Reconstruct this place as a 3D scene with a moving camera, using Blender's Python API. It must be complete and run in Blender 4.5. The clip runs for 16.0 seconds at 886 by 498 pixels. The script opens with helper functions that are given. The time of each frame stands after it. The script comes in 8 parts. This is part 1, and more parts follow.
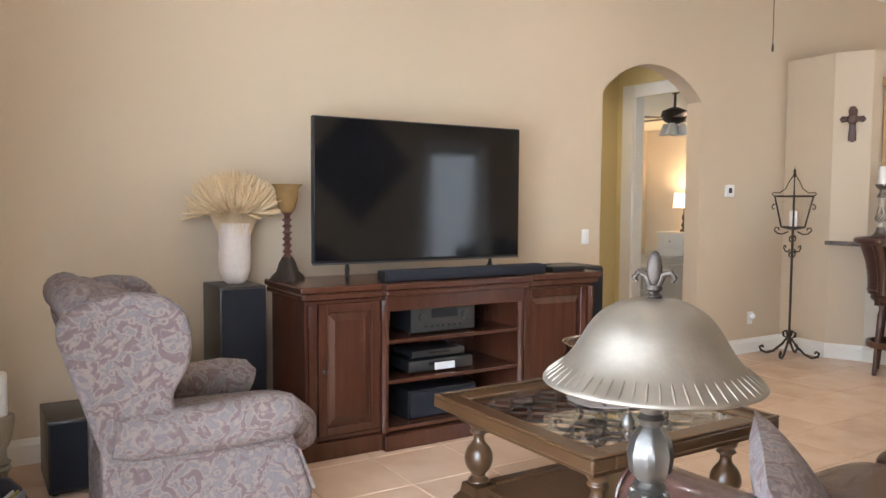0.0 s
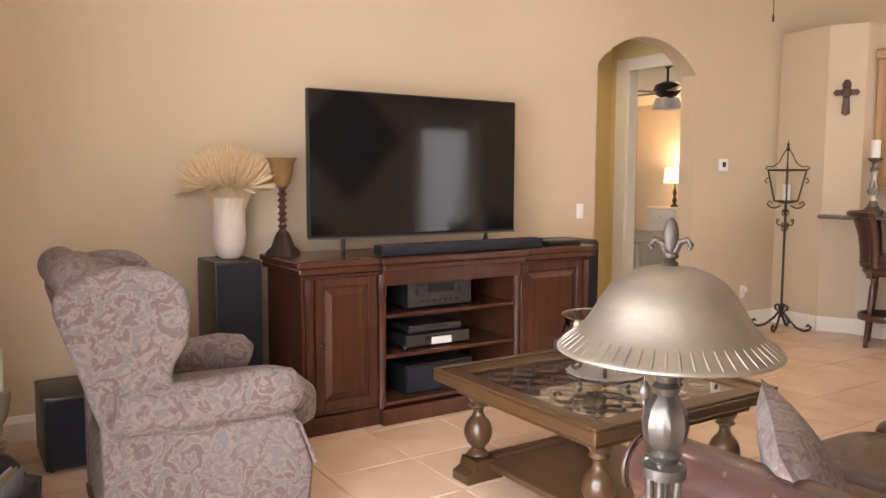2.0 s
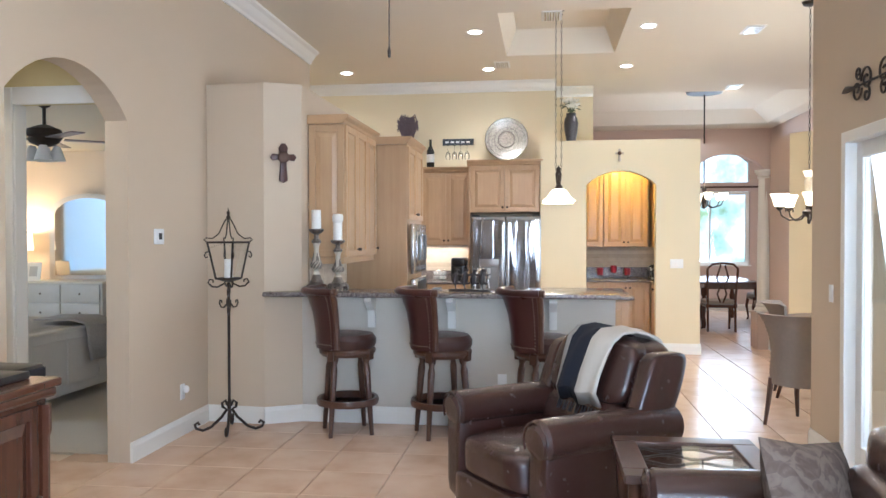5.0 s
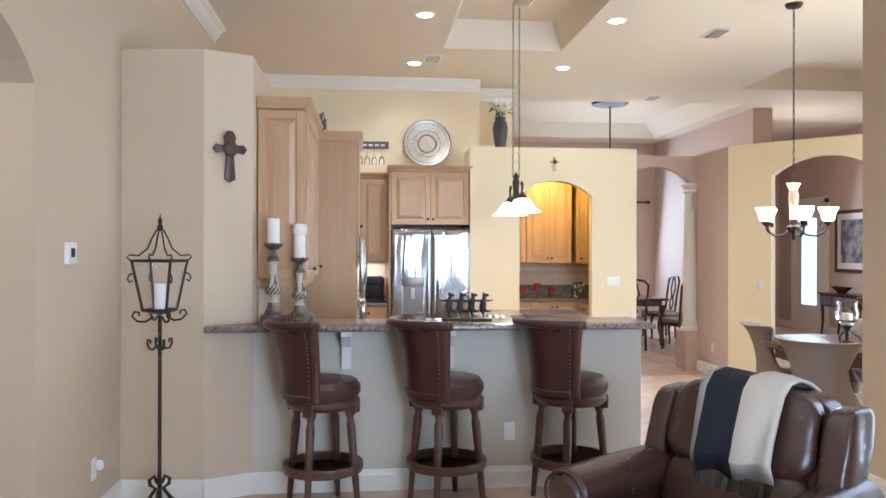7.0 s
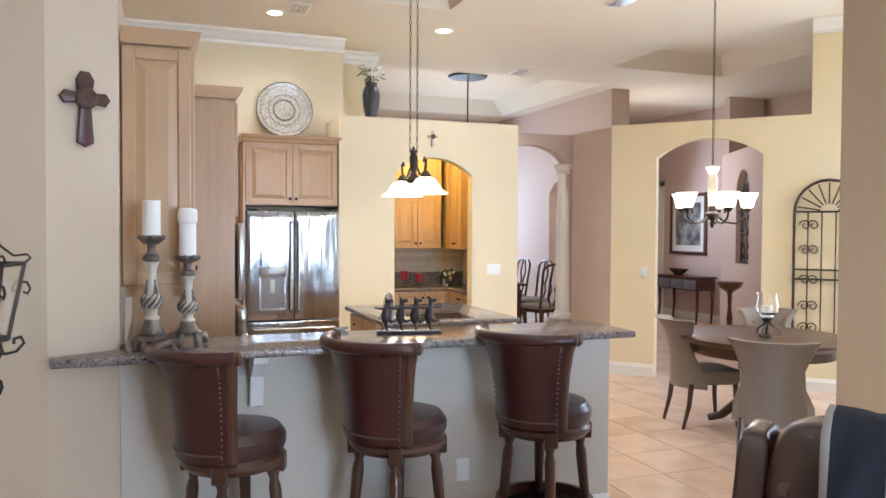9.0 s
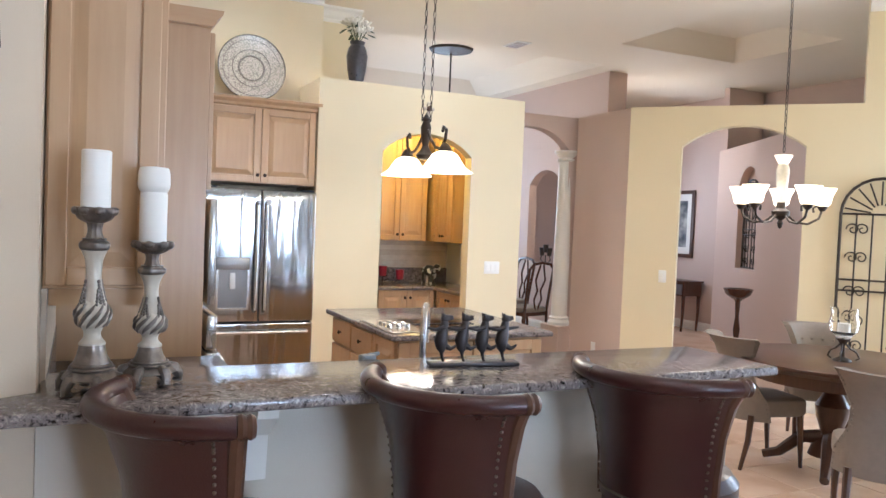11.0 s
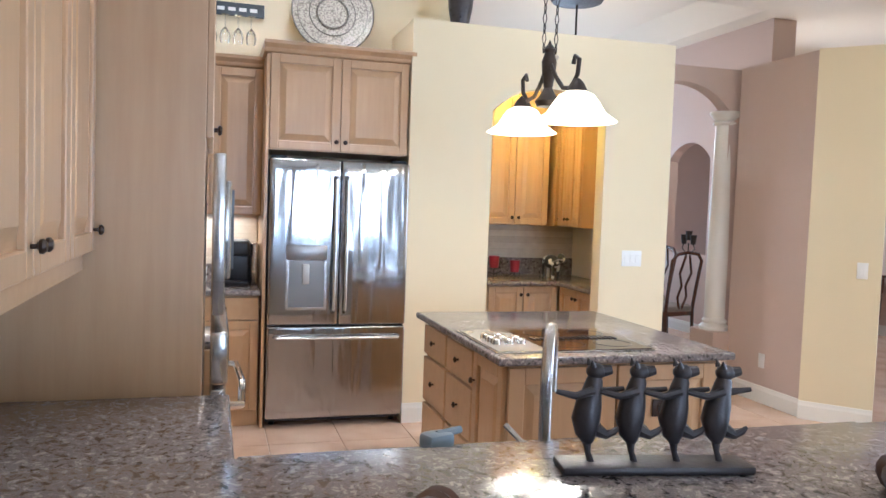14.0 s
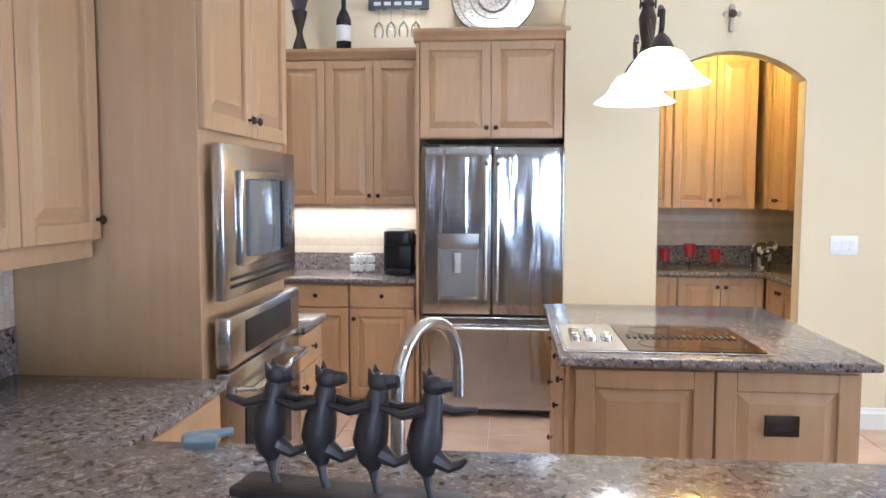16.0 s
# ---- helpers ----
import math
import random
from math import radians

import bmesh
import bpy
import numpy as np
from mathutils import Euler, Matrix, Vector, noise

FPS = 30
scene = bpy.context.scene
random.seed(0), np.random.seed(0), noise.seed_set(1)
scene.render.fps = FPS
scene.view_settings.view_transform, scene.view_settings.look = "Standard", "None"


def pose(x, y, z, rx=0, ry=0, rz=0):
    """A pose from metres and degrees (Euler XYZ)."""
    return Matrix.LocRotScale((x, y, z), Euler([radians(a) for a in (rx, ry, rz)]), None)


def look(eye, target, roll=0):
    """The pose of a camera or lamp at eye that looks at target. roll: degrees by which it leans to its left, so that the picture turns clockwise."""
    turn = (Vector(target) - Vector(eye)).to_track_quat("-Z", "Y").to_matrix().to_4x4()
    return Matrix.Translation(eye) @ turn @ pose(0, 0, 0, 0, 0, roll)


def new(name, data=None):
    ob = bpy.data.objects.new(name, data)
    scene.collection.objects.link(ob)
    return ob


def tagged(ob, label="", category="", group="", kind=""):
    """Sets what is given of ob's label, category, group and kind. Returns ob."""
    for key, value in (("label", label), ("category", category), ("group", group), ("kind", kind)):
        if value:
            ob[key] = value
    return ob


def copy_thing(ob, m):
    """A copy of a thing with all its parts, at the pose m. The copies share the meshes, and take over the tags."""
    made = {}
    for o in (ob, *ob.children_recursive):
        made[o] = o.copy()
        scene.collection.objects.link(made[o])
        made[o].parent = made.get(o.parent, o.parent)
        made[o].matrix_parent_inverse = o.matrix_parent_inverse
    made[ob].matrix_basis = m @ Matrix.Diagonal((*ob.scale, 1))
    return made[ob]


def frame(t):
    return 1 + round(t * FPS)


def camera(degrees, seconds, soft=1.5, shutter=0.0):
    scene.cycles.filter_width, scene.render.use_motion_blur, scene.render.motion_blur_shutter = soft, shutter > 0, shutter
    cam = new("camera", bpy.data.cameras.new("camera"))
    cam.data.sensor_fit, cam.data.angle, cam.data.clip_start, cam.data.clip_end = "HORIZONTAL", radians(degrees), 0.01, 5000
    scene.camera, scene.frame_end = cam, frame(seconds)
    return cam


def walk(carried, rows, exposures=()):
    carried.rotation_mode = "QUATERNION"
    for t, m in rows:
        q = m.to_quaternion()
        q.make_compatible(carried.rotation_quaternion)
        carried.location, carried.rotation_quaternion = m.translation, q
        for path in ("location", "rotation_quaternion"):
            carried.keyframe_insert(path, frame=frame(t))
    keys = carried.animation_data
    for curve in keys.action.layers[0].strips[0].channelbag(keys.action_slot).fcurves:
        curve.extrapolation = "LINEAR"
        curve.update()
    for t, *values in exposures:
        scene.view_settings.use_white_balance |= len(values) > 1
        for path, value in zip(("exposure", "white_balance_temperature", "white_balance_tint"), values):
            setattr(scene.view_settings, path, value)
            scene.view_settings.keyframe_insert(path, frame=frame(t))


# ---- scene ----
cam = camera(59.7, 16.0)
METRES, EYE, TILT, LEAN, TURN = 9.0, 1.40, 0.0, 0.0, -32.2
EXPOSURES = [(0.0, 0.85, 6100, 12), (0.5, 0.85, 6600, 15), (1.0, 0.85, 7400, 23), (1.7, 0.82, 7400, 23), (3.0, 0.86, 5950, 12), (5.0, 0.80, 5350, 10), (9.0, 0.84, 5350, 11), (16.0, 0.79, 4950, 10)]
ROWS = [
    (0.0, 0.0, 0.0, 0.0, 0.02, -3.51, -0.39),
    (0.5, 0.0002, -0.0024, -0.0019, 5.18, -4.31, -0.45),
    (1.0, 0.0004, -0.0036, -0.003, 8.51, -4.95, -0.52),
    (1.5, -0.0004, -0.0034, -0.0028, 7.69, -5.21, -0.47),
    (2.0, -0.0053, 0.003, -0.0022, -0.86, -5.2, -0.22),
    (2.5, -0.017, 0.025, 0.0, -11.26, -4.98, 0.5),
    (3.0, -0.0304, 0.0522, 0.0049, -21.27, -4.8, 1.35),
    (3.5, -0.0417, 0.0917, 0.0053, -30.81, -4.09, 1.79),
    (4.0, -0.0531, 0.1291, 0.008, -38.52, -3.18, 1.62),
    (4.5, -0.0535, 0.1692, 0.0092, -45.43, -2.11, 0.96),
    (5.0, -0.0401, 0.2133, 0.0127, -50.3, -0.94, 0.08),
    (6.4, -0.0295, 0.3596, 0.0148, -60.2, -0.2, -0.05),
    (7.5, 0.0183, 0.4311, 0.0158, -67.03, -0.04, -0.07),
    (8.0, 0.0315, 0.468, 0.0194, -72.15, -0.8, 0.08),
    (8.5, 0.0508, 0.4984, 0.0232, -75.76, -1.4, -0.01),
    (9.0, 0.0803, 0.5296, 0.024, -78.37, -1.59, -0.27),
    (11.5, 0.2319, 0.632, 0.0185, -83.34, -2.05, -2.51),
    (12.0, 0.2583, 0.6427, 0.0176, -81.2, -2.07, -2.81),
    (12.5, 0.2846, 0.6416, 0.0153, -79.55, -2.18, -2.88),
    (13.0, 0.3109, 0.635, 0.0125, -78.08, -2.27, -2.76),
    (13.5, 0.3395, 0.6359, 0.0098, -76.74, -2.79, -2.45),
    (14.0, 0.3596, 0.6385, 0.0114, -74.35, -3.2, -2.02),
    (14.5, 0.3744, 0.6267, 0.0097, -70.19, -3.76, -1.47),
    (15.0, 0.3894, 0.6049, 0.0104, -64.99, -4.03, -0.99),
    (15.5, 0.4046, 0.5827, 0.0088, -59.07, -4.19, -0.56),
    (16.0, 0.4256, 0.5578, 0.0101, -52.79, -4.3, -0.15),
]
walk(cam, [(t, pose(0, 0, EYE, TILT, LEAN, TURN) @ pose(METRES * x, METRES * y, METRES * z, 90 + pitch, roll, yaw)) for t, x, y, z, yaw, pitch, roll in ROWS], EXPOSURES)

# ---- world, lights ----
world = bpy.data.worlds.new("world")
scene.world = world
world.use_nodes = True
wn = world.node_tree.nodes
sky = wn.new("ShaderNodeTexSky")
sky.sky_type = "NISHITA"
sky.sun_disc = False
sky.sun_elevation, sky.sun_rotation = radians(48), radians(200)
world.node_tree.links.new(sky.outputs[0], wn["Background"].inputs[0])
wn["Background"].inputs[1].default_value = 0.12


def sun_lamp():
    d = bpy.data.lights.new("sun", "SUN")
    d.energy, d.angle, d.color = 2.5, radians(0.6), (1.0, 0.95, 0.86)
    ob = new("sun", d)
    ob.matrix_world = look((0, 0, 30), (6, 20, 0))
    return ob


sun_lamp()


def area(name, m, w, h, power, color):
    d = bpy.data.lights.new(name, "AREA")
    d.shape, d.size, d.size_y, d.energy, d.color = "RECTANGLE", w, h, power, color
    ob = new(name, d)
    ob.matrix_world = m
    return ob


def point(name, p, power, color, r=0.05):
    d = bpy.data.lights.new(name, "POINT")
    d.energy, d.color, d.shadow_soft_size = power, color, r
    ob = new(name, d)
    ob.location = p
    return ob


def spot(name, p, power, color, angle=130, r=0.07):
    d = bpy.data.lights.new(name, "SPOT")
    d.energy, d.color, d.shadow_soft_size, d.spot_size, d.spot_blend = power, color, r, radians(angle), 0.8
    ob = new(name, d)
    ob.location = p
    return ob


DAY, WARM = (0.80, 0.91, 1.0), (1.0, 0.85, 0.66)
# daylight entering by the glazed doors behind and beside the start of the walk
area("daylight_garden_door", look((-0.36, 0.93, 1.3), (3, 1.6, 1.0)), 2.2, 2.2, 125, DAY)
area("daylight_french_door", look((5.45, -0.34, 1.2), (5.2, 4, 0.6)), 0.8, 1.9, 9, DAY)
# next lamp: added fill for the nook, whose walls have no window
area("nook_fill", look((7.6, -3.3, 1.6), (7.6, 1, 1.0)), 2.4, 2.0, 85, DAY)
area("daylight_dining_window", look((16.85, -1.5, 1.9), (12, -1.2, 0.8)), 1.6, 2.2, 45, DAY)
area("daylight_foyer_door", look((14.6, -4.2, 2.2), (12.0, -4.6, 1.4)), 0.8, 1.6, 14, DAY)

# ---- materials ----
MATS = {}


def mat(name, color, rough=0.5, metal=0.0, var=0.08, scale=6.0, bump=0.0, bscale=60.0, coat=0.0, spec=0.5, island=0.0):
    """Two-scale noise varied principled material at real-world size."""
    if name in MATS:
        return MATS[name]
    m = bpy.data.materials.new(name)
    m.use_nodes = True
    nt = m.node_tree
    n, l = nt.nodes, nt.links
    b = n["Principled BSDF"]
    b.inputs["Roughness"].default_value = rough
    b.inputs["Metallic"].default_value = metal
    b.inputs["Coat Weight"].default_value = coat
    b.inputs["Specular IOR Level"].default_value = spec
    tc = n.new("ShaderNodeTexCoord")
    a = n.new("ShaderNodeTexNoise")
    a.inputs["Scale"].default_value = scale
    a.inputs["Detail"].default_value = 6
    l.new(tc.outputs["Object"], a.inputs["Vector"])
    mix = n.new("ShaderNodeMixRGB")
    mix.inputs[1].default_value = (*[c * (1 - var) for c in color], 1)
    mix.inputs[2].default_value = (*[min(1, c * (1 + var)) for c in color], 1)
    l.new(a.outputs[0], mix.inputs[0])
    out = mix.outputs[0]
    if island:
        oi = n.new("ShaderNodeObjectInfo")
        mr = n.new("ShaderNodeMapRange")
        mr.inputs[3].default_value, mr.inputs[4].default_value = 1 - island, 1 + island
        l.new(oi.outputs["Random"], mr.inputs[0])
        mm = n.new("ShaderNodeMixRGB")
        mm.blend_type = "MULTIPLY"
        mm.inputs[0].default_value = 1
        l.new(out, mm.inputs[1])
        l.new(mr.outputs[0], mm.inputs[2])
        out = mm.outputs[0]
    l.new(out, b.inputs["Base Color"])
    rr = n.new("ShaderNodeMapRange")
    rr.inputs[3].default_value, rr.inputs[4].default_value = max(0.02, rough - 0.07), min(1, rough + 0.07)
    l.new(a.outputs[0], rr.inputs[0])
    l.new(rr.outputs[0], b.inputs["Roughness"])
    if bump:
        c = n.new("ShaderNodeTexNoise")
        c.inputs["Scale"].default_value = bscale
        c.inputs["Detail"].default_value = 4
        l.new(tc.outputs["Object"], c.inputs["Vector"])
        bp = n.new("ShaderNodeBump")
        bp.inputs["Strength"].default_value = bump
        bp.inputs["Distance"].default_value = 0.004
        l.new(c.outputs[0], bp.inputs["Height"])
        l.new(bp.outputs[0], b.inputs["Normal"])
    MATS[name] = m
    return m


def wood(name, color, dark, rough=0.4, axis=2, scale=9.0, coat=0.15, contrast=1.0):
    """Wood with grain stretched along one axis."""
    if name in MATS:
        return MATS[name]
    m = bpy.data.materials.new(name)
    m.use_nodes = True
    nt = m.node_tree
    n, l = nt.nodes, nt.links
    b = n["Principled BSDF"]
    b.inputs["Roughness"].default_value = rough
    b.inputs["Coat Weight"].default_value = coat
    b.inputs["Coat Roughness"].default_value = 0.2
    tc = n.new("ShaderNodeTexCoord")
    mp = n.new("ShaderNodeMapping")
    sc = [scale, scale, scale]
    sc[axis] = scale * 0.08
    mp.inputs["Scale"].default_value = sc
    l.new(tc.outputs["Object"], mp.inputs[0])
    a = n.new("ShaderNodeTexNoise")
    a.inputs["Scale"].default_value = 3
    a.inputs["Detail"].default_value = 8
    a.inputs["Roughness"].default_value = 0.65
    l.new(mp.outputs[0], a.inputs[0])
    blotch = n.new("ShaderNodeTexNoise")
    blotch.inputs["Scale"].default_value = 2.2
    l.new(tc.outputs["Object"], blotch.inputs[0])
    add = n.new("ShaderNodeMath")
    add.operation = "MULTIPLY_ADD"
    add.inputs[1].default_value = 0.7 * contrast
    l.new(a.outputs[0], add.inputs[0])
    mul = n.new("ShaderNodeMath")
    mul.operation = "MULTIPLY"
    mul.inputs[1].default_value = 0.45
    l.new(blotch.outputs[0], mul.inputs[0])
    l.new(mul.outputs[0], add.inputs[2])
    r = n.new("ShaderNodeValToRGB")
    r.color_ramp.elements[0].position, r.color_ramp.elements[1].position = 0.3, 0.8
    r.color_ramp.elements[0].color = (*dark, 1)
    r.color_ramp.elements[1].color = (*color, 1)
    l.new(add.outputs[0], r.inputs[0])
    l.new(r.outputs[0], b.inputs["Base Color"])
    MATS[name] = m
    return m


def glow(name, color, strength, base=(0.9, 0.85, 0.75)):
    m = bpy.data.materials.new(name)
    m.use_nodes = True
    b = m.node_tree.nodes["Principled BSDF"]
    b.inputs["Base Color"].default_value = (*base, 1)
    b.inputs["Emission Color"].default_value = (*color, 1)
    b.inputs["Emission Strength"].default_value = strength
    return m


def glass(name, tint=(1, 1, 1), rough=0.0):
    m = bpy.data.materials.new(name)
    m.use_nodes = True
    b = m.node_tree.nodes["Principled BSDF"]
    b.inputs["Base Color"].default_value = (*tint, 1)
    b.inputs["Transmission Weight"].default_value = 1
    b.inputs["Roughness"].default_value = rough
    b.inputs["IOR"].default_value = 1.45
    return m


def ramped(name, tex, stops, rough=0.4, bump=0.0, coat=0.0, metal=0.0):
    """Material from a builder of a texture factor and colour stops."""
    m = bpy.data.materials.new(name)
    m.use_nodes = True
    nt = m.node_tree
    n, l = nt.nodes, nt.links
    b = n["Principled BSDF"]
    b.inputs["Roughness"].default_value = rough
    b.inputs["Coat Weight"].default_value = coat
    b.inputs["Metallic"].default_value = metal
    f = tex(n, l)
    r = n.new("ShaderNodeValToRGB")
    e = r.color_ramp.elements
    while len(e) < len(stops):
        e.new(0.5)
    for k, (p, c) in enumerate(stops):
        e[k].position, e[k].color = p, (*c, 1)
    l.new(f, r.inputs[0])
    l.new(r.outputs[0], b.inputs["Base Color"])
    if bump:
        bp = n.new("ShaderNodeBump")
        bp.inputs["Strength"].default_value = bump
        bp.inputs["Distance"].default_value = 0.003
        l.new(f, bp.inputs["Height"])
        l.new(bp.outputs[0], b.inputs["Normal"])
    return m


def tex_granite(n, l):
    """Flecks of two sizes, the finer breaking up the larger."""
    tc = n.new("ShaderNodeTexCoord")
    v = n.new("ShaderNodeTexNoise")
    v.inputs["Scale"].default_value, v.inputs["Detail"].default_value, v.inputs["Roughness"].default_value = 42, 5, 0.72
    v.inputs["Distortion"].default_value = 0.9
    l.new(tc.outputs["Object"], v.inputs[0])
    w = n.new("ShaderNodeTexVoronoi")
    w.inputs["Scale"].default_value = 110
    l.new(tc.outputs["Object"], w.inputs["Vector"])
    m = n.new("ShaderNodeMath")
    m.operation = "MULTIPLY_ADD"
    m.inputs[1].default_value = 0.16
    l.new(w.outputs["Color"], m.inputs[0])
    l.new(v.outputs[0], m.inputs[2])
    return m.outputs[0]


def tex_paisley(n, l):
    """Woven scrolls: a spiral curls round the middle of every cell, with finer curls between."""
    tc = n.new("ShaderNodeTexCoord")
    w = n.new("ShaderNodeTexNoise")
    w.inputs["Scale"].default_value, w.inputs["Detail"].default_value = 9, 1
    l.new(tc.outputs["Object"], w.inputs[0])
    mx = n.new("ShaderNodeMixRGB")
    mx.blend_type = "ADD"
    mx.inputs[0].default_value = 0.09
    l.new(tc.outputs["Object"], mx.inputs[1])
    l.new(w.outputs["Color"], mx.inputs[2])

    def math_node(op, a, b):
        q = n.new("ShaderNodeMath")
        q.operation = op
        for k, x in enumerate((a, b)):
            if isinstance(x, (int, float)):
                q.inputs[k].default_value = x
            else:
                l.new(x, q.inputs[k])
        return q.outputs[0]

    def curls(scale, turns):
        v = n.new("ShaderNodeTexVoronoi")
        v.inputs["Scale"].default_value = scale
        l.new(mx.outputs[0], v.inputs["Vector"])
        d = n.new("ShaderNodeVectorMath")
        d.operation = "SUBTRACT"
        l.new(mx.outputs[0], d.inputs[0])
        l.new(v.outputs["Position"], d.inputs[1])
        sp = n.new("ShaderNodeSeparateXYZ")
        l.new(d.outputs[0], sp.inputs[0])
        ang = math_node("ARCTAN2", sp.outputs[2], math_node("ADD", sp.outputs[0], sp.outputs[1]))
        return math_node("SINE", math_node("ADD", ang, math_node("MULTIPLY", v.outputs["Distance"], turns)), 0)

    f = n.new("ShaderNodeTexNoise")
    f.inputs["Scale"].default_value, f.inputs["Detail"].default_value = 60, 3
    l.new(tc.outputs["Object"], f.inputs[0])
    big = math_node("MULTIPLY", curls(8.5, 13.0), 0.26)
    small = math_node("MULTIPLY", curls(24, 9.0), 0.15)
    grain = math_node("MULTIPLY", f.outputs[0], 0.5)
    return math_node("ADD", math_node("ADD", big, small), math_node("ADD", grain, 0.25))


def tex_tile(n, l):
    tc = n.new("ShaderNodeTexCoord")
    a = n.new("ShaderNodeTexNoise")
    a.inputs["Scale"].default_value, a.inputs["Detail"].default_value = 3.2, 7
    oi = n.new("ShaderNodeObjectInfo")
    ad = n.new("ShaderNodeVectorMath")
    ad.operation = "MULTIPLY_ADD"
    ad.inputs[1].default_value = (30, 17, 5)
    l.new(oi.outputs["Random"], ad.inputs[0])
    l.new(tc.outputs["Object"], ad.inputs[2])
    l.new(ad.outputs[0], a.inputs[0])
    m = n.new("ShaderNodeMath")
    m.operation = "MULTIPLY_ADD"
    m.inputs[1].default_value = 0.12
    l.new(oi.outputs["Random"], m.inputs[0])
    l.new(a.outputs[0], m.inputs[2])
    return m.outputs[0]


M_WALL = mat("warm_beige_wall_paint", (0.60, 0.48, 0.345), 0.75, var=0.03, scale=1.5, bump=0.12, bscale=140)
M_YELLOW = mat("pale_yellow_wall_paint", (0.76, 0.65, 0.44), 0.75, var=0.03, scale=1.5, bump=0.12, bscale=140)
M_OCHRE = mat("ochre_reveal_paint", (0.68, 0.55, 0.27), 0.75, var=0.03, scale=1.5, bump=0.1, bscale=140)
M_MAUVE = mat("mauve_wall_paint", (0.58, 0.45, 0.385), 0.75, var=0.03, scale=1.5, bump=0.12, bscale=140)
M_GREYWALL = mat("grey_beige_bar_paint", (0.58, 0.53, 0.45), 0.75, var=0.03, scale=1.5, bump=0.12, bscale=140)
M_CEIL = mat("cream_ceiling_paint", (0.76, 0.68, 0.55), 0.85, var=0.02, scale=2, bump=0.15, bscale=90)
M_WHITE = mat("white_trim_paint", (0.80, 0.77, 0.71), 0.4, var=0.02, scale=3)
M_TILE = ramped("tan_ceramic_floor_tile", tex_tile, [(0.3, (0.52, 0.345, 0.235)), (0.55, (0.63, 0.44, 0.315)), (0.85, (0.70, 0.51, 0.375))], 0.26, 0.05)
M_GROUT = mat("pale_grout", (0.62, 0.50, 0.38), 0.9, var=0.06, scale=20)
M_CARPET = mat("grey_bedroom_carpet", (0.50, 0.45, 0.38), 0.95, var=0.12, scale=80, bump=0.6, bscale=300)
M_MAPLE = wood("maple_cabinet", (0.55, 0.36, 0.195), (0.44, 0.27, 0.135), 0.38, 2, 7.0, 0.2)
M_MAPLE_H = wood("maple_cabinet_crosswise", (0.55, 0.36, 0.195), (0.44, 0.27, 0.135), 0.38, 1, 7.0, 0.2)
M_MAHOG = wood("mahogany", (0.100, 0.034, 0.018), (0.042, 0.014, 0.008), 0.26, 2, 8.0, 0.35)
M_OAK = wood("dark_oak", (0.095, 0.048, 0.020), (0.042, 0.020, 0.009), 0.3, 1, 8.0, 0.35)
M_STOOLWOOD = wood("walnut_stool_frame", (0.10, 0.042, 0.022), (0.04, 0.016, 0.009), 0.33, 2, 10.0, 0.3)
M_GRANITE = ramped("brown_grey_granite", tex_granite, [(0.43, (0.014, 0.012, 0.013)), (0.49, (0.085, 0.070, 0.068)), (0.55, (0.24, 0.200, 0.185)), (0.61, (0.14, 0.120, 0.118)), (0.70, (0.36, 0.31, 0.285))], 0.15, 0.0, 0.0)
M_PAISLEY = ramped("paisley_upholstery", tex_paisley, [(0.20, (0.130, 0.092, 0.088)), (0.38, (0.150, 0.110, 0.104)), (0.45, (0.215, 0.170, 0.152)), (0.62, (0.200, 0.158, 0.143)), (0.70, (0.140, 0.118, 0.122)), (0.88, (0.16, 0.138, 0.14))], 0.85, 0.25)
M_LEATHER = mat("dark_brown_leather", (0.046, 0.020, 0.016), 0.25, var=0.10, scale=16, bump=0.25, bscale=220, coat=0.3)
M_STOOLLEATHER = mat("oxblood_leather", (0.046, 0.012, 0.011), 0.30, var=0.2, scale=9, bump=0.25, bscale=200, coat=0.1)
M_SEATLEATHER = mat("dark_seat_leather", (0.050, 0.022, 0.018), 0.32, var=0.2, scale=9, bump=0.25, bscale=200, coat=0.1)
M_IRON = mat("wrought_iron", (0.055, 0.042, 0.034), 0.5, 0.7, var=0.3, scale=40, bump=0.3, bscale=120)
M_BLACK = mat("black_plastic", (0.012, 0.012, 0.014), 0.35, var=0.15, scale=20)
M_CLOTH = mat("black_speaker_cloth", (0.012, 0.013, 0.020), 0.9, var=0.3, scale=200, bump=0.4, bscale=400)
M_STEEL = mat("brushed_stainless_steel", (0.60, 0.59, 0.58), 0.22, 1.0, var=0.05, scale=3)
M_FRIDGE = mat("rippled_stainless_steel", (0.42, 0.42, 0.43), 0.13, 1.0, var=0.05, scale=3)


def ripple(m, scale, strength):
    """Sheet steel that is faintly buckled from side to side."""
    n, l = m.node_tree.nodes, m.node_tree.links
    tc, mp, a, bp = n.new("ShaderNodeTexCoord"), n.new("ShaderNodeMapping"), n.new("ShaderNodeTexNoise"), n.new("ShaderNodeBump")
    mp.inputs["Scale"].default_value = scale
    a.inputs["Scale"].default_value, a.inputs["Detail"].default_value = 1.0, 1.5
    a.inputs["Distortion"].default_value = 0.5
    bp.inputs["Strength"].default_value, bp.inputs["Distance"].default_value = strength, 0.02
    l.new(tc.outputs["Object"], mp.inputs[0])
    l.new(mp.outputs[0], a.inputs[0])
    l.new(a.outputs[0], bp.inputs["Height"])
    l.new(bp.outputs[0], n["Principled BSDF"].inputs["Normal"])


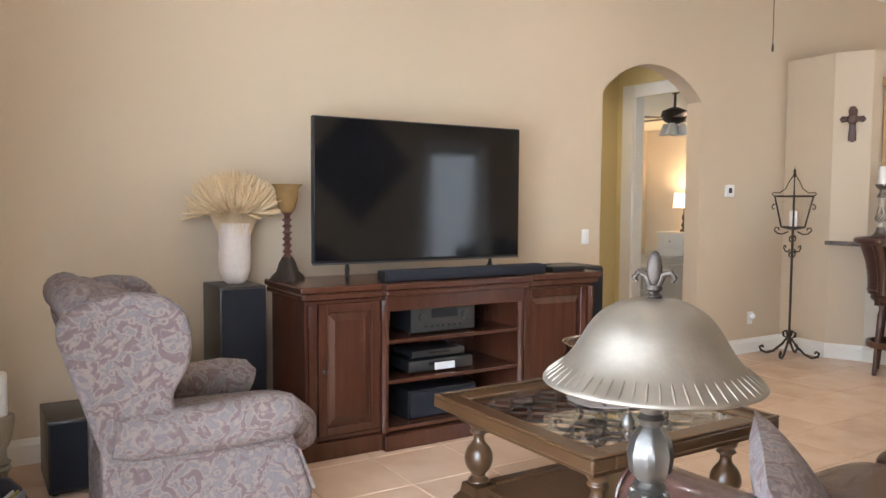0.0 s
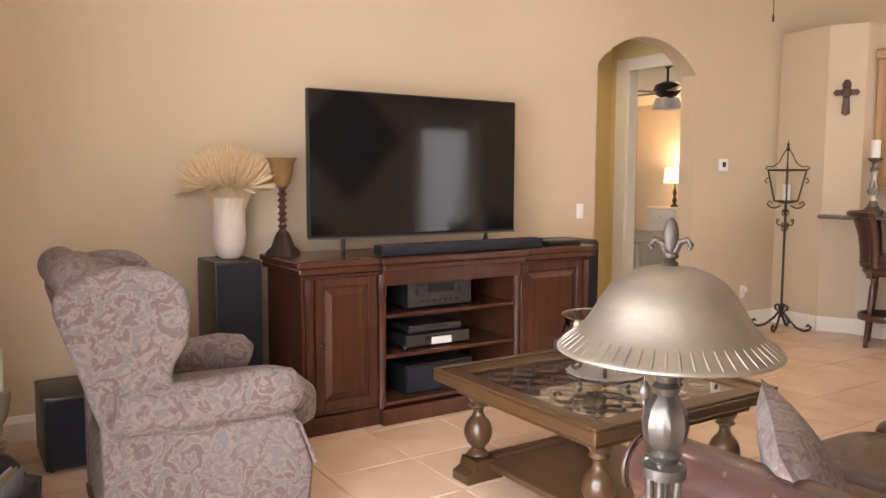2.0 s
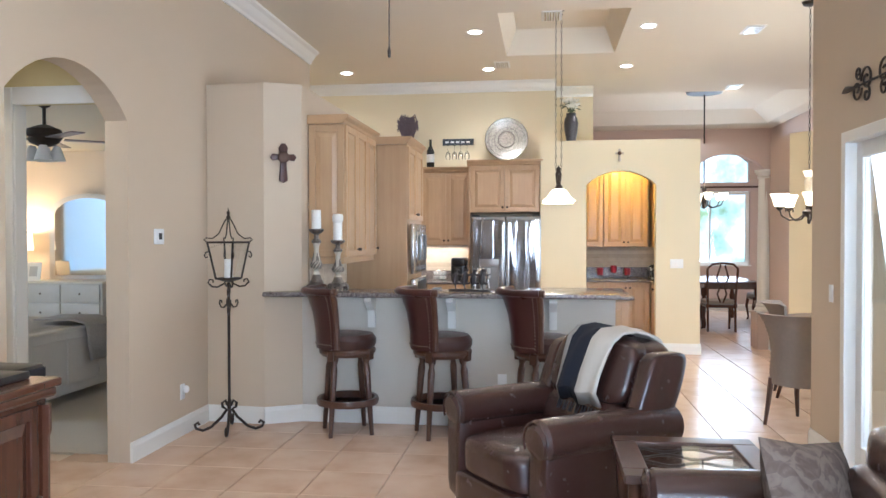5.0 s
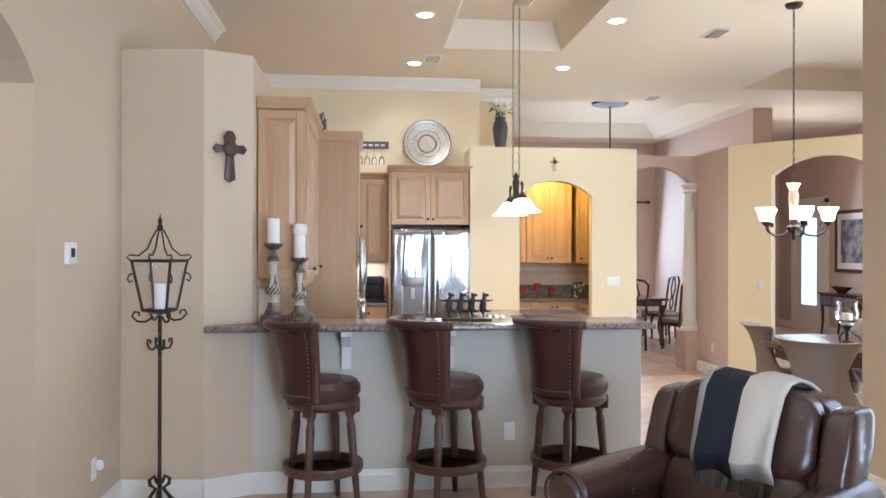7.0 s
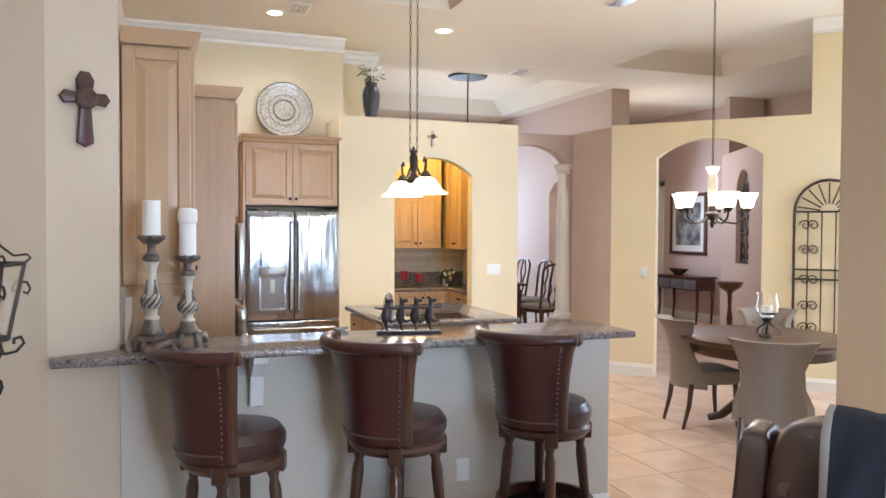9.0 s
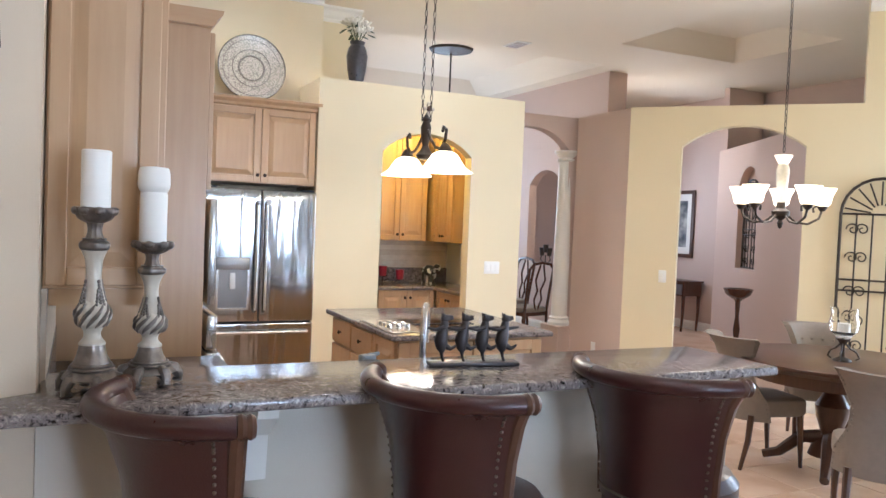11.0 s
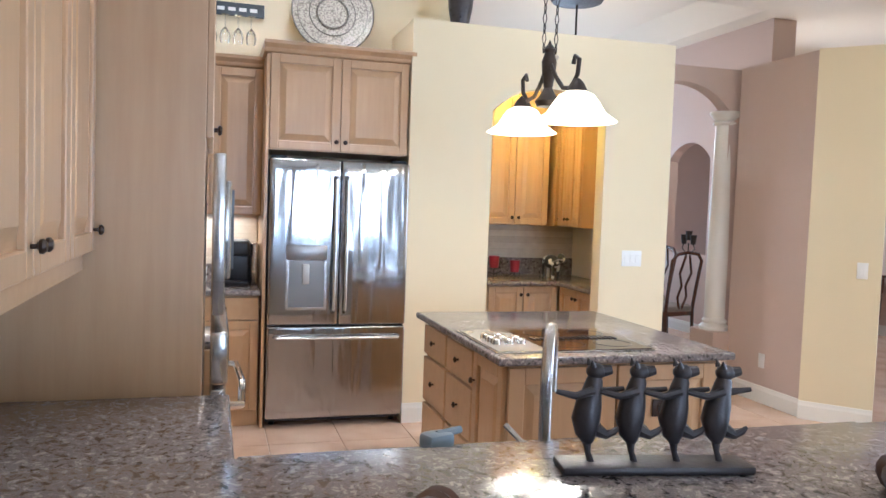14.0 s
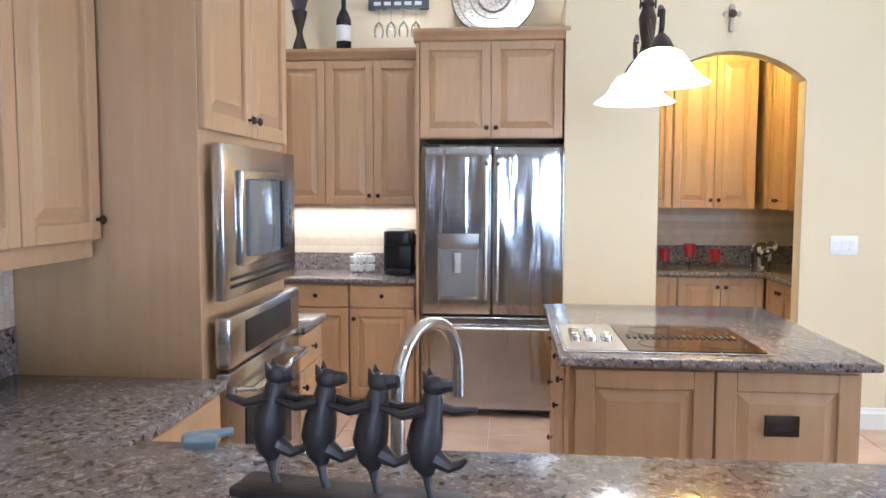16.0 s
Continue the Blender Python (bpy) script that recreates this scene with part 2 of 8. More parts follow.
ripple(M_FRIDGE, (12, 12, 1.1), 0.30)
M_CHROME = mat("bright_chrome", (0.75, 0.74, 0.72), 0.08, 1.0, var=0.03, scale=10)
M_PEWTER = mat("antique_pewter", (0.215, 0.182, 0.145), 0.46, 0.85, var=0.22, scale=14, bump=0.12, bscale=60)
M_WAX = mat("white_candle_wax", (0.83, 0.79, 0.72), 0.5, var=0.03, scale=8)
M_TAUPE = mat("taupe_linen", (0.25, 0.205, 0.17), 0.9, var=0.12, scale=30, bump=0.4, bscale=350)
M_PLASTIC = mat("white_plastic", (0.82, 0.81, 0.79), 0.35, var=0.01, scale=10)
M_GLASS = glass("clear_glass")
M_KNOB = mat("dark_bronze_knob", (0.05, 0.035, 0.028), 0.35, 0.8, var=0.2, scale=60)
M_MIRROR = mat("silver_mirror", (0.9, 0.9, 0.9), 0.02, 1.0, var=0.0, scale=1)


# ---- mesh helpers ----
def B():
    return bmesh.new()


def box(bm, x0, y0, z0, x1, y1, z1, bevel=0.0, seg=2):
    r = bmesh.ops.create_cube(bm, size=1, matrix=Matrix.Translation(((x0 + x1) / 2, (y0 + y1) / 2, (z0 + z1) / 2)) @ Matrix.Diagonal((abs(x1 - x0), abs(y1 - y0), abs(z1 - z0), 1)))
    if bevel:
        es = list({e for v in r["verts"] for e in v.link_edges})
        bmesh.ops.bevel(bm, geom=es, offset=bevel, segments=seg, profile=0.5, affect="EDGES")
    return bm


def lathe(bm, prof, seg=24, cx=0.0, cy=0.0, wave=None):
    """Turn (radius, height) pairs about an upright axis."""
    rings = []
    for r, z in prof:
        ring = []
        for k in range(seg):
            a = 2 * math.pi * k / seg
            q = r * (wave(a, z) if wave else 1)
            ring.append(bm.verts.new((cx + q * math.cos(a), cy + q * math.sin(a), z)))
        rings.append(ring)
    for a, b in zip(rings, rings[1:]):
        for k in range(seg):
            bm.faces.new((a[k], a[(k + 1) % seg], b[(k + 1) % seg], b[k]))
    for ring, flip in ((rings[0], True), (rings[-1], False)):
        if (prof[0] if flip else prof[-1])[0] > 1e-4:
            bm.faces.new(ring[::-1] if flip else ring)
    return bm


def fair(prof, n=5):
    """A profile rounded through its points."""
    P = [prof[0], *prof, prof[-1]]
    out = []
    for k in range(1, len(P) - 2):
        a, b, c, d = P[k - 1:k + 3]
        for j in range(n):
            t = j / n
            out.append(tuple(0.5 * (2 * b[i] + (c[i] - a[i]) * t + (2 * a[i] - 5 * b[i] + 4 * c[i] - d[i]) * t * t + (3 * b[i] - a[i] - 3 * c[i] + d[i]) * t ** 3) for i in (0, 1)))
    return out + [prof[-1]]


def prism(bm, pts, lo, hi, axis="y"):
    """Extrude a polygon: for axis y the points are (x, z); for x, (y, z); for z, (x, y)."""
    def at(p, h):
        return {"y": (p[0], h, p[1]), "x": (h, p[0], p[1]), "z": (p[0], p[1], h)}[axis]
    a = [bm.verts.new(at(p, lo)) for p in pts]
    b = [bm.verts.new(at(p, hi)) for p in pts]
    n = len(pts)
    bm.faces.new(a)
    bm.faces.new(b[::-1])
    for k in range(n):
        bm.faces.new((a[k], b[k], b[(k + 1) % n], a[(k + 1) % n]))
    bmesh.ops.recalc_face_normals(bm, faces=bm.faces[:])
    return bm


def tube(bm, pts, r, seg=8, closed=False):
    """A round bar along points; r may be a list."""
    P = [Vector(p) for p in pts]
    rr = r if isinstance(r, (list, tuple)) else [r] * len(P)
    rings, side = [], None
    for k, p in enumerate(P):
        if closed:
            d = P[(k + 1) % len(P)] - P[k - 1]
        else:
            d = P[min(k + 1, len(P) - 1)] - P[max(k - 1, 0)]
        d.normalize()
        if side is None:
            side = d.orthogonal().normalized()
        side = (side - d * side.dot(d))
        side = side.normalized() if side.length > 1e-6 else d.orthogonal().normalized()
        up = d.cross(side)
        rings.append([bm.verts.new(p + rr[k] * (side * math.cos(2 * math.pi * j / seg) + up * math.sin(2 * math.pi * j / seg))) for j in range(seg)])
    pairs = list(zip(rings, rings[1:])) + ([(rings[-1], rings[0])] if closed else [])
    for a, b in pairs:
        for j in range(seg):
            bm.faces.new((a[j], a[(j + 1) % seg], b[(j + 1) % seg], b[j]))
    if not closed:
        bm.faces.new(rings[0][::-1])
        bm.faces.new(rings[-1])
    return bm


def scroll(c, r0, r1, a0, a1, n=18, plane="xz", off=0.0):
    """Points of a spiral about c."""
    out = []
    for k in range(n + 1):
        t = k / n
        a, r = radians(a0 + (a1 - a0) * t), r0 + (r1 - r0) * t
        u, v = c[0] + r * math.cos(a), c[1] + r * math.sin(a)
        out.append((u, off, v) if plane == "xz" else (off, u, v))
    return out


def blob(bm, p, s, seg=14, rot=None):
    m = Matrix.Translation(p) @ (rot or Matrix.Identity(4)) @ Matrix.Diagonal((s[0], s[1], s[2], 1))
    bmesh.ops.create_uvsphere(bm, u_segments=seg, v_segments=max(6, seg // 2 + 2), radius=1, matrix=m)
    return bm


def pillow(bm, x0, y0, z0, x1, y1, z1, power=4.0, n=10):
    """A stuffed, rounded block (superellipsoid)."""
    c = Vector(((x0 + x1) / 2, (y0 + y1) / 2, (z0 + z1) / 2))
    h = Vector(((x1 - x0) / 2, (y1 - y0) / 2, (z1 - z0) / 2))
    bmesh.ops.create_cube(bm, size=2)
    bmesh.ops.subdivide_edges(bm, edges=bm.edges[:], cuts=n, use_grid_fill=True)
    for v in bm.verts:
        q = v.co.copy()
        d = (abs(q.x) ** power + abs(q.y) ** power + abs(q.z) ** power) ** (1 / power)
        q /= d
        v.co = Vector((c.x + q.x * h.x, c.y + q.y * h.y, c.z + q.z * h.z))
    return bm


def mesh_of(name, bm, material, smooth=True):
    me = bpy.data.meshes.new(name)
    bm.to_mesh(me)
    bm.free()
    me.materials.append(material)
    if smooth:
        for p in me.polygons:
            p.use_smooth = True
        me.set_sharp_from_angle(angle=radians(35))
    return me


def part(name, bm, material, parent=None, label="", smooth=True, m=None):
    ob = new(name, mesh_of(name, bm, material, smooth))
    if parent:
        ob.parent = parent
    if m is not None:
        ob.matrix_basis = m
    if label:
        tagged(ob, label)
    return ob


def thing(name, label, category, m=None, group="", kind=""):
    ob = new(name)
    ob.empty_display_size = 0.1
    if m is not None:
        ob.matrix_basis = m
    return tagged(ob, label, category, group, kind)


def solo(name, bm, material, label, category, group="", kind="", m=None, smooth=True):
    ob = part(name, bm, material, None, "", smooth, m)
    return tagged(ob, label, category, group, kind)


# ---- setting ----
TVY, RY, CEIL, LEDGE = 4.565, -0.08, 3.68, 2.755


def arch_pts(u0, u1, spring, apex, n=14):
    """Points over an opening from u0 to u1, a low segment arch."""
    c, h, w = (u0 + u1) / 2, apex - spring, abs(u1 - u0) / 2
    R = (w * w + h * h) / (2 * h)
    out = []
    for k in range(n + 1):
        u = u0 + (u1 - u0) * k / n
        out.append((u, apex - R + math.sqrt(max(0, R * R - (u - c) ** 2))))
    return out


def arched_wall(name, a, b, top, u0, u1, spring, apex, thick, material, label, reveal=None, sill=0.0, low=0.0):
    """A wall from a to b (plan points) with one arched opening from u0 to u1 along it; its thickness lies to the left of a-b."""
    L = math.dist(a, b)
    bm = B()
    pts = [(0, 0), (0, top), (L, top), (L, 0), (u1, 0)] + [(u, z) for u, z in arch_pts(u0, u1, spring, apex)][::-1] + [(u0, 0)]
    if sill:
        pts = None
        box(bm, 0, 0, low, u0, thick, top)
        box(bm, u1, 0, low, L, thick, top)
        box(bm, u0, 0, low, u1, thick, sill)
        prism(bm, [(u0, top), (u1, top)] + arch_pts(u0, u1, spring, apex)[::-1], 0, thick, "y")
    else:
        box(bm, 0, 0, 0, u0, thick, top)
        box(bm, u1, 0, 0, L, thick, top)
        prism(bm, [(u0, top), (u1, top)] + arch_pts(u0, u1, spring, apex)[::-1], 0, thick, "y")
    ang = math.degrees(math.atan2(b[1] - a[1], b[0] - a[0]))
    ob = solo(name, bm, material, label, "wall", kind="structure", m=pose(a[0], a[1], 0, 0, 0, ang), smooth=False)
    if reveal:
        bm = B()
        e = 0.004
        path = [(u0 + e, sill)] + [(u + (e if k == 0 else -e if k == 14 else 0), z - e) for k, (u, z) in enumerate(arch_pts(u0, u1, spring, apex))] + [(u1 - e, sill)]
        va = [bm.verts.new((u, 0.004, z)) for u, z in path]
        vb = [bm.verts.new((u, thick - 0.004, z)) for u, z in path]
        for k in range(len(path) - 1):
            bm.faces.new((va[k], va[k + 1], vb[k + 1], vb[k]))
        part("arch_reveal", bm, reveal, ob, "ochre painted arch reveal", smooth=False)
    return ob


def wall(name, a, b, z0, z1, thick, material, label):
    L = math.dist(a, b)
    ang = math.degrees(math.atan2(b[1] - a[1], b[0] - a[0]))
    bm = box(B(), 0, 0, z0, L, thick, z1)
    return solo(name, bm, material, label, "wall", kind="structure", m=pose(a[0], a[1], 0, 0, 0, ang), smooth=False)


def run_profile(name, a, b, prof, material, label, category):
    """A moulding from a to b; prof: (out from the wall, height); out is to the right of a-b."""
    L = math.dist(a, b)
    ang = math.degrees(math.atan2(b[1] - a[1], b[0] - a[0]))
    bm = prism(B(), [(-o, z) for o, z in prof], 0, L, "x")
    return solo(name, bm, material, label, category, kind="structure", m=pose(a[0], a[1], 0, 0, 0, ang), smooth=False)


BASE = [(0, 0), (0.018, 0), (0.018, 0.10), (0.013, 0.115), (0.009, 0.135), (0, 0.135)]
CROWN = [(0, CEIL), (0.12, CEIL), (0.115, CEIL - 0.02), (0.08, CEIL - 0.04), (0.05, CEIL - 0.085), (0.025, CEIL - 0.11), (0.02, CEIL - 0.14), (0, CEIL - 0.14)]


def skirting(a, b):
    return run_profile("baseboard", a, b, BASE, M_WHITE, "white painted moulded baseboard along the wall", "baseboard")


def crown(a, b):
    return run_profile("crown_trim", a, b, CROWN, M_WHITE, "white stepped crown moulding under the ceiling", "crown moulding")


# living room
arched_wall("wall_north", (-0.14, TVY), (9.57, TVY), CEIL, 4.50, 5.68, 2.285, 2.55, 0.16, M_WALL, "beige painted television wall with an arched opening")
wall("wall_west", (-0.14, 2.15), (-0.14, TVY + 0.16), 0, CEIL, 0.16, M_WALL, "beige painted wall beside the garden door")
wall("wall_west_header", (-0.14, -1.2), (-0.14, 2.15), 2.45, CEIL, 0.16, M_WALL, "beige painted wall over the garden door")
wall("wall_west_back", (-0.14, -1.4), (-0.14, -0.3), 0, 2.45, 0.16, M_WALL, "beige painted wall behind the start of the walk")
wall("wall_south_corner", (1.0, -1.2), (-0.14, -1.2), 0, CEIL, 0.16, M_WALL, "beige painted corner wall")
wall("wall_south_return", (1.0, RY), (1.0, -1.2), 0, CEIL, 0.12, M_WALL, "beige painted return wall")
wall("wall_south", (5.0, RY), (0.86, RY), 0, CEIL, 0.16, M_WALL, "beige painted wall behind the sofa")
wall("wall_south_header", (5.9, RY), (5.0, RY), 2.10, CEIL, 0.16, M_WALL, "beige painted wall over the french door")
wall("wall_south_end", (6.54, RY), (5.9, RY), 0, CEIL, 0.16, M_WALL, "beige painted wall end beside the breakfast nook")
# pier and kitchen partition
bm = prism(B(), [(6.75, TVY - 0.002), (6.70, 4.06), (6.84, 3.79), (9.5, 3.79), (9.5, 3.91), (7.0, 3.91), (6.95, TVY - 0.002)], 0, LEDGE, "z")
solo("wall_kitchen_pier", bm, M_WALL, "beige chamfered pier and partition wall with a ledge top", "wall", kind="structure", smooth=False)
bm = box(B(), 6.84, 1.27, 0, 6.98, 3.788, 1.035)
solo("wall_bar", bm, M_GREYWALL, "grey-beige half wall carrying the breakfast bar", "wall", kind="structure", smooth=False)
# kitchen
wall("wall_kitchen_east", (11.6, 5.4), (11.6, 1.66), 0, CEIL, 0.12, M_YELLOW, "pale yellow kitchen wall above the cabinets")
wall("wall_kitchen_north", (9.57, 5.4), (11.6, 5.4), 0, CEIL, 0.12, M_YELLOW, "pale yellow kitchen end wall")
wall("wall_kitchen_jog", (9.57, TVY + 0.16), (9.57, 5.4), 0, CEIL, -0.12, M_WALL, "beige wall jog between kitchen and living room")
arched_wall("wall_pantry", (10.91, 1.87), (10.91, -0.15), LEDGE, 0.59, 1.47, 2.18, 2.36, 0.12, M_YELLOW, "pale yellow partition with an arched pantry opening", M_YELLOW)
wall("wall_pantry_side", (10.91 + 0.122, -0.15), (12.3, -0.15), 0, LEDGE, 0.1, M_YELLOW, "yellow side wall of the pantry")
wall("wall_pantry_north", (10.91 + 0.122, 1.76), (11.598, 1.76), 0, LEDGE, 0.1, M_YELLOW, "yellow wall between pantry and refrigerator")
wall("wall_pantry_back", (12.3, 1.66), (12.3, -0.15), 0, LEDGE, 0.1, M_YELLOW, "yellow back wall of the pantry")
bm = box(B(), 11.032, -0.05, LEDGE - 0.12, 12.298, 1.66, LEDGE - 0.003)
solo("pantry_ceiling", bm, M_OCHRE, "plaster lid over the pantry forming a plant ledge", "ceiling", kind="structure", smooth=False)
wall("wall_ledge_back", (12.15, 1.66), (12.15, 1.12), LEDGE + 0.001, CEIL, 0.12, M_YELLOW, "yellow wall behind the plant ledge")
wall("wall_ledge_north", (11.722, 1.66), (12.148, 1.66), LEDGE, CEIL, 0.1, M_YELLOW, "yellow wall beside the plant ledge")
# hall, dining room, foyer
wall("wall_hall", (11.45, -1.15), (10.545, -1.15), 0, LEDGE, 0.12, M_MAUVE, "mauve painted hall wall")
arched_wall("wall_dining_arch", (11.52, -0.152), (11.52, -1.30), LEDGE, 0.02, 0.95, 2.40, 2.62, 0.14, M_MAUVE, "mauve wall with an arch to the dining room")
DX, DY = -0.742, -0.670
P0 = (10.54, -1.12)
P1 = (P0[0] + DX * 2.0, P0[1] + DY * 2.0)
P2 = (P0[0] + DX * 3.6, P0[1] + DY * 3.6)
arched_wall("wall_nook", P1, P0, LEDGE, 0.44, 1.51, 2.38, 2.57, -0.13, M_YELLOW, "pale yellow angled wall with an arch to the foyer")
wall("wall_nook_tall", P2, P1, 0, CEIL, -0.13, M_YELLOW, "tall pale yellow angled wall of the breakfast nook")
wall("wall_nook_south", (6.4, -3.6), (8.3, -3.6), 0, CEIL, -0.12, M_YELLOW, "pale yellow outer wall of the nook")
wall("wall_nook_west", (6.4, -3.6), (6.4, RY - 0.16), 0, CEIL, 0.12, M_YELLOW, "pale yellow side wall of the nook")
wall("wall_dining_east_low", (17.0, 2.2), (17.0, -5.5), 0, 0.9, 0.15, M_MAUVE, "mauve wall under the dining window")
wall("wall_dining_east_mid", (17.0, 2.2), (17.0, -0.75), 0.9, CEIL + 0.4, 0.15, M_MAUVE, "mauve wall beside the dining window")
wall("wall_dining_east_end", (17.0, -2.3), (17.0, -5.5), 0.9, CEIL + 0.4, 0.15, M_MAUVE, "mauve wall at the end of the dining room")
arched_wall("wall_dining_east_top", (17.0, -0.75), (17.0, -2.3), CEIL + 0.4, 0.02, 1.53, 3.0, 3.3, 0.15, M_MAUVE, "mauve wall with arched transom", sill=2.60, low=2.42).location.z = 0
wall("wall_dining_north", (12.3, 2.2), (17.15, 2.2), 0, CEIL + 0.4, 0.12, M_MAUVE, "mauve dining room wall")
wall("wall_dining_northwest", (12.3, 2.2), (12.3, 1.76), 0, CEIL, -0.1, M_MAUVE, "mauve corner wall of the dining room")
arched_wall("wall_dining_south", (17.0, -2.7), (12.9, -2.7), LEDGE, 2.1, 3.0, 2.2, 2.42, 0.14, M_MAUVE, "mauve wall with an arched pass-through niche", sill=1.0)
wall("wall_dining_south_upper", (17.0, -2.7), (13.0, -2.7), LEDGE + 0.001, CEIL, 0.3, M_MAUVE, "mauve wall piece over the dining room wall")
wall("wall_foyer", (17.0, -5.35), (12.92, -5.35), 0, CEIL, 0.12, M_MAUVE, "mauve foyer wall behind the console")
wall("wall_foyer_return", (12.92, -5.35), (12.92, -4.79), 0, CEIL, -0.1, M_MAUVE, "mauve corner return in the foyer")
arched_wall("wall_foyer_niche", (12.92, -4.79), (10.2, -3.37), LEDGE, 0.9, 1.6, 2.2, 2.45, -0.1, M_MAUVE, "mauve foyer wall with an arched grille niche", sill=1.12)
wall("wall_foyer_outer", (17.0, -5.52), (8.2, -5.52), 0, CEIL, 0.1, M_MAUVE, "mauve outer wall of the foyer")
wall("wall_foyer_end", (8.3, -3.6), (8.3, -5.52), 0, CEIL, -0.1, M_MAUVE, "mauve end wall between foyer and nook")
wall("wall_foyer_niche_back", (12.98, -4.95), (10.2, -3.5), 0, LEDGE, -0.1, M_MAUVE, "mauve back of the niche wall")

# floor: slab, carpet, ceramic tiles laid square
bm = box(B(), -1.5, -6.5, -0.2, 19.0, 10.6, -0.012)
FLOOR = solo("floor", bm, M_GROUT, "tan ceramic tile floor with pale grout joints", "floor", kind="structure", smooth=False)
solo("bedroom_carpet", box(B(), 5.71, TVY + 0.17, -0.011, 11.1, 10.5, 0.006), M_CARPET, "grey cut-pile carpet on the bedroom floor", "carpet", kind="structure", smooth=False)

# ceilings with recessed trays
def ceiling_with_trays(x0, y0, x1, y1, trays):
    bm = B()
    xs = sorted({x0, x1, *[t[0] for t in trays], *[t[2] for t in trays]})
    ys = sorted({y0, y1, *[t[1] for t in trays], *[t[3] for t in trays]})
    for a, b in zip(xs, xs[1:]):
        for c, d in zip(ys, ys[1:]):
            mx, my = (a + b) / 2, (c + d) / 2
            if not any(t[0] < mx < t[2] and t[1] < my < t[3] for t in trays):
                box(bm, a, c, CEIL, b, d, CEIL + 0.05)
    for (a, c, b, d, depth, slope) in trays:
        lo = [bm.verts.new(p) for p in ((a, c, CEIL), (b, c, CEIL), (b, d, CEIL), (a, d, CEIL))]
        hi = [bm.verts.new(p) for p in ((a + slope, c + slope, CEIL + depth), (b - slope, c + slope, CEIL + depth), (b - slope, d - slope, CEIL + depth), (a + slope, d - slope, CEIL + depth))]
        for k in range(4):
            bm.faces.new((lo[k], hi[k], hi[(k + 1) % 4], lo[(k + 1) % 4]))
        bm.faces.new(hi[::-1])
    return solo("ceiling", bm, M_CEIL, "cream plaster ceiling with recessed trays", "ceiling", kind="structure", smooth=False)


ceiling_with_trays(-1.4, -5.6, 17.3, 5.6, [(8.25, 1.0, 10.05, 2.27, 0.28, 0.12), (12.75, -2.4, 16.2, 1.5, 0.22, 0.35), (10.2, -3.6, 11.7, -1.85, 0.22, 0.25)])
solo("bedroom_ceiling", box(box(B(), 2.8, TVY + 0.17, 2.755, 9.3, 10.6, 2.85), 9.3, 5.54, 2.755, 11.3, 10.6, 2.85), M_CEIL, "pale plaster bedroom ceiling", "ceiling", kind="structure", smooth=False)

# mouldings
for a, b in [((-0.12, TVY), (4.36, TVY)), ((5.54, TVY), (6.75, TVY)), ((6.75, TVY), (6.70, 4.06)), ((6.70, 4.06), (6.84, 3.79)), ((6.84, 3.79), (6.84, 1.27)), ((6.84, 1.27), (6.98, 1.27)),
             ((-0.14, 2.2), (-0.14, TVY - 0.02)), ((10.91, 1.87), (10.91, 1.28)), ((10.91, 0.40), (10.91, -0.15)), ((10.91, -0.15), (12.3, -0.15)), ((6.54, RY), (5.95, RY)),
             ((11.45, -1.15), (10.54, -1.15)), (P0, (P0[0] + DX * 0.49, P0[1] + DY * 0.49)), ((P0[0] + DX * 1.56, P0[1] + DY * 1.56), P2), ((17, -2.7), (12.9, -2.7)), ((17, -5.35), (12.92, -5.35)), ((12.92, -4.79), (10.2, -3.37)), ((17.0, 2.2), (17.0, -2.7))]:
    skirting(a, b)
for a, b in [((-0.1, TVY), (9.57, TVY)), ((11.6, 5.4), (11.6, 1.66)), ((12.15, 1.66), (12.15, 1.12)), (P1, P2)]:
    crown(a, b)

# ---- living room ----
def panel_door(w, h, t=0.02, stile=0.06, material=None, parent=None, m=None, knob=None, label="", name="door"):
    """A raised-panel door in the xz plane, front towards -y, lower left at the origin."""
    bm = B()
    box(bm, 0, 0, 0, stile, t, h, 0.003, 1)
    box(bm, w - stile, 0, 0, w, t, h, 0.003, 1)
    box(bm, stile, 0, 0, w - stile, t, stile, 0.003, 1)
    box(bm, stile, 0, h - stile, w - stile, t, h, 0.003, 1)
    s, b = stile, min(0.045, (w - 2 * stile) * 0.25)
    rings = [(s, t * 0.75), (s + 0.006, t * 0.75), (s + b * 0.4, t * 0.6), (s + b, t * 0.15)]
    loops = [[bm.verts.new(p) for p in ((i, y, i), (w - i, y, i), (w - i, y, h - i), (i, y, h - i))] for i, y in rings]
    for a, c in zip(loops, loops[1:]):
        for k in range(4):
            bm.faces.new((a[k], a[(k + 1) % 4], c[(k + 1) % 4], c[k]))
    bm.faces.new(loops[-1])
    d = part(name, bm, material, parent, label, smooth=False, m=m)
    if knob:
        kb = B()
        prof = [(0.005, 0), (0.005, 0.012), (0.014, 0.016), (0.015, 0.022), (0.009, 0.028), (0.0, 0.029)]
        lathe(kb, prof, 12)
        bmesh.ops.transform(kb, matrix=pose(knob[0], 0, knob[1], 90), verts=kb.verts)
        part("knob", kb, M_KNOB, d, "dark bronze knob")
    return d


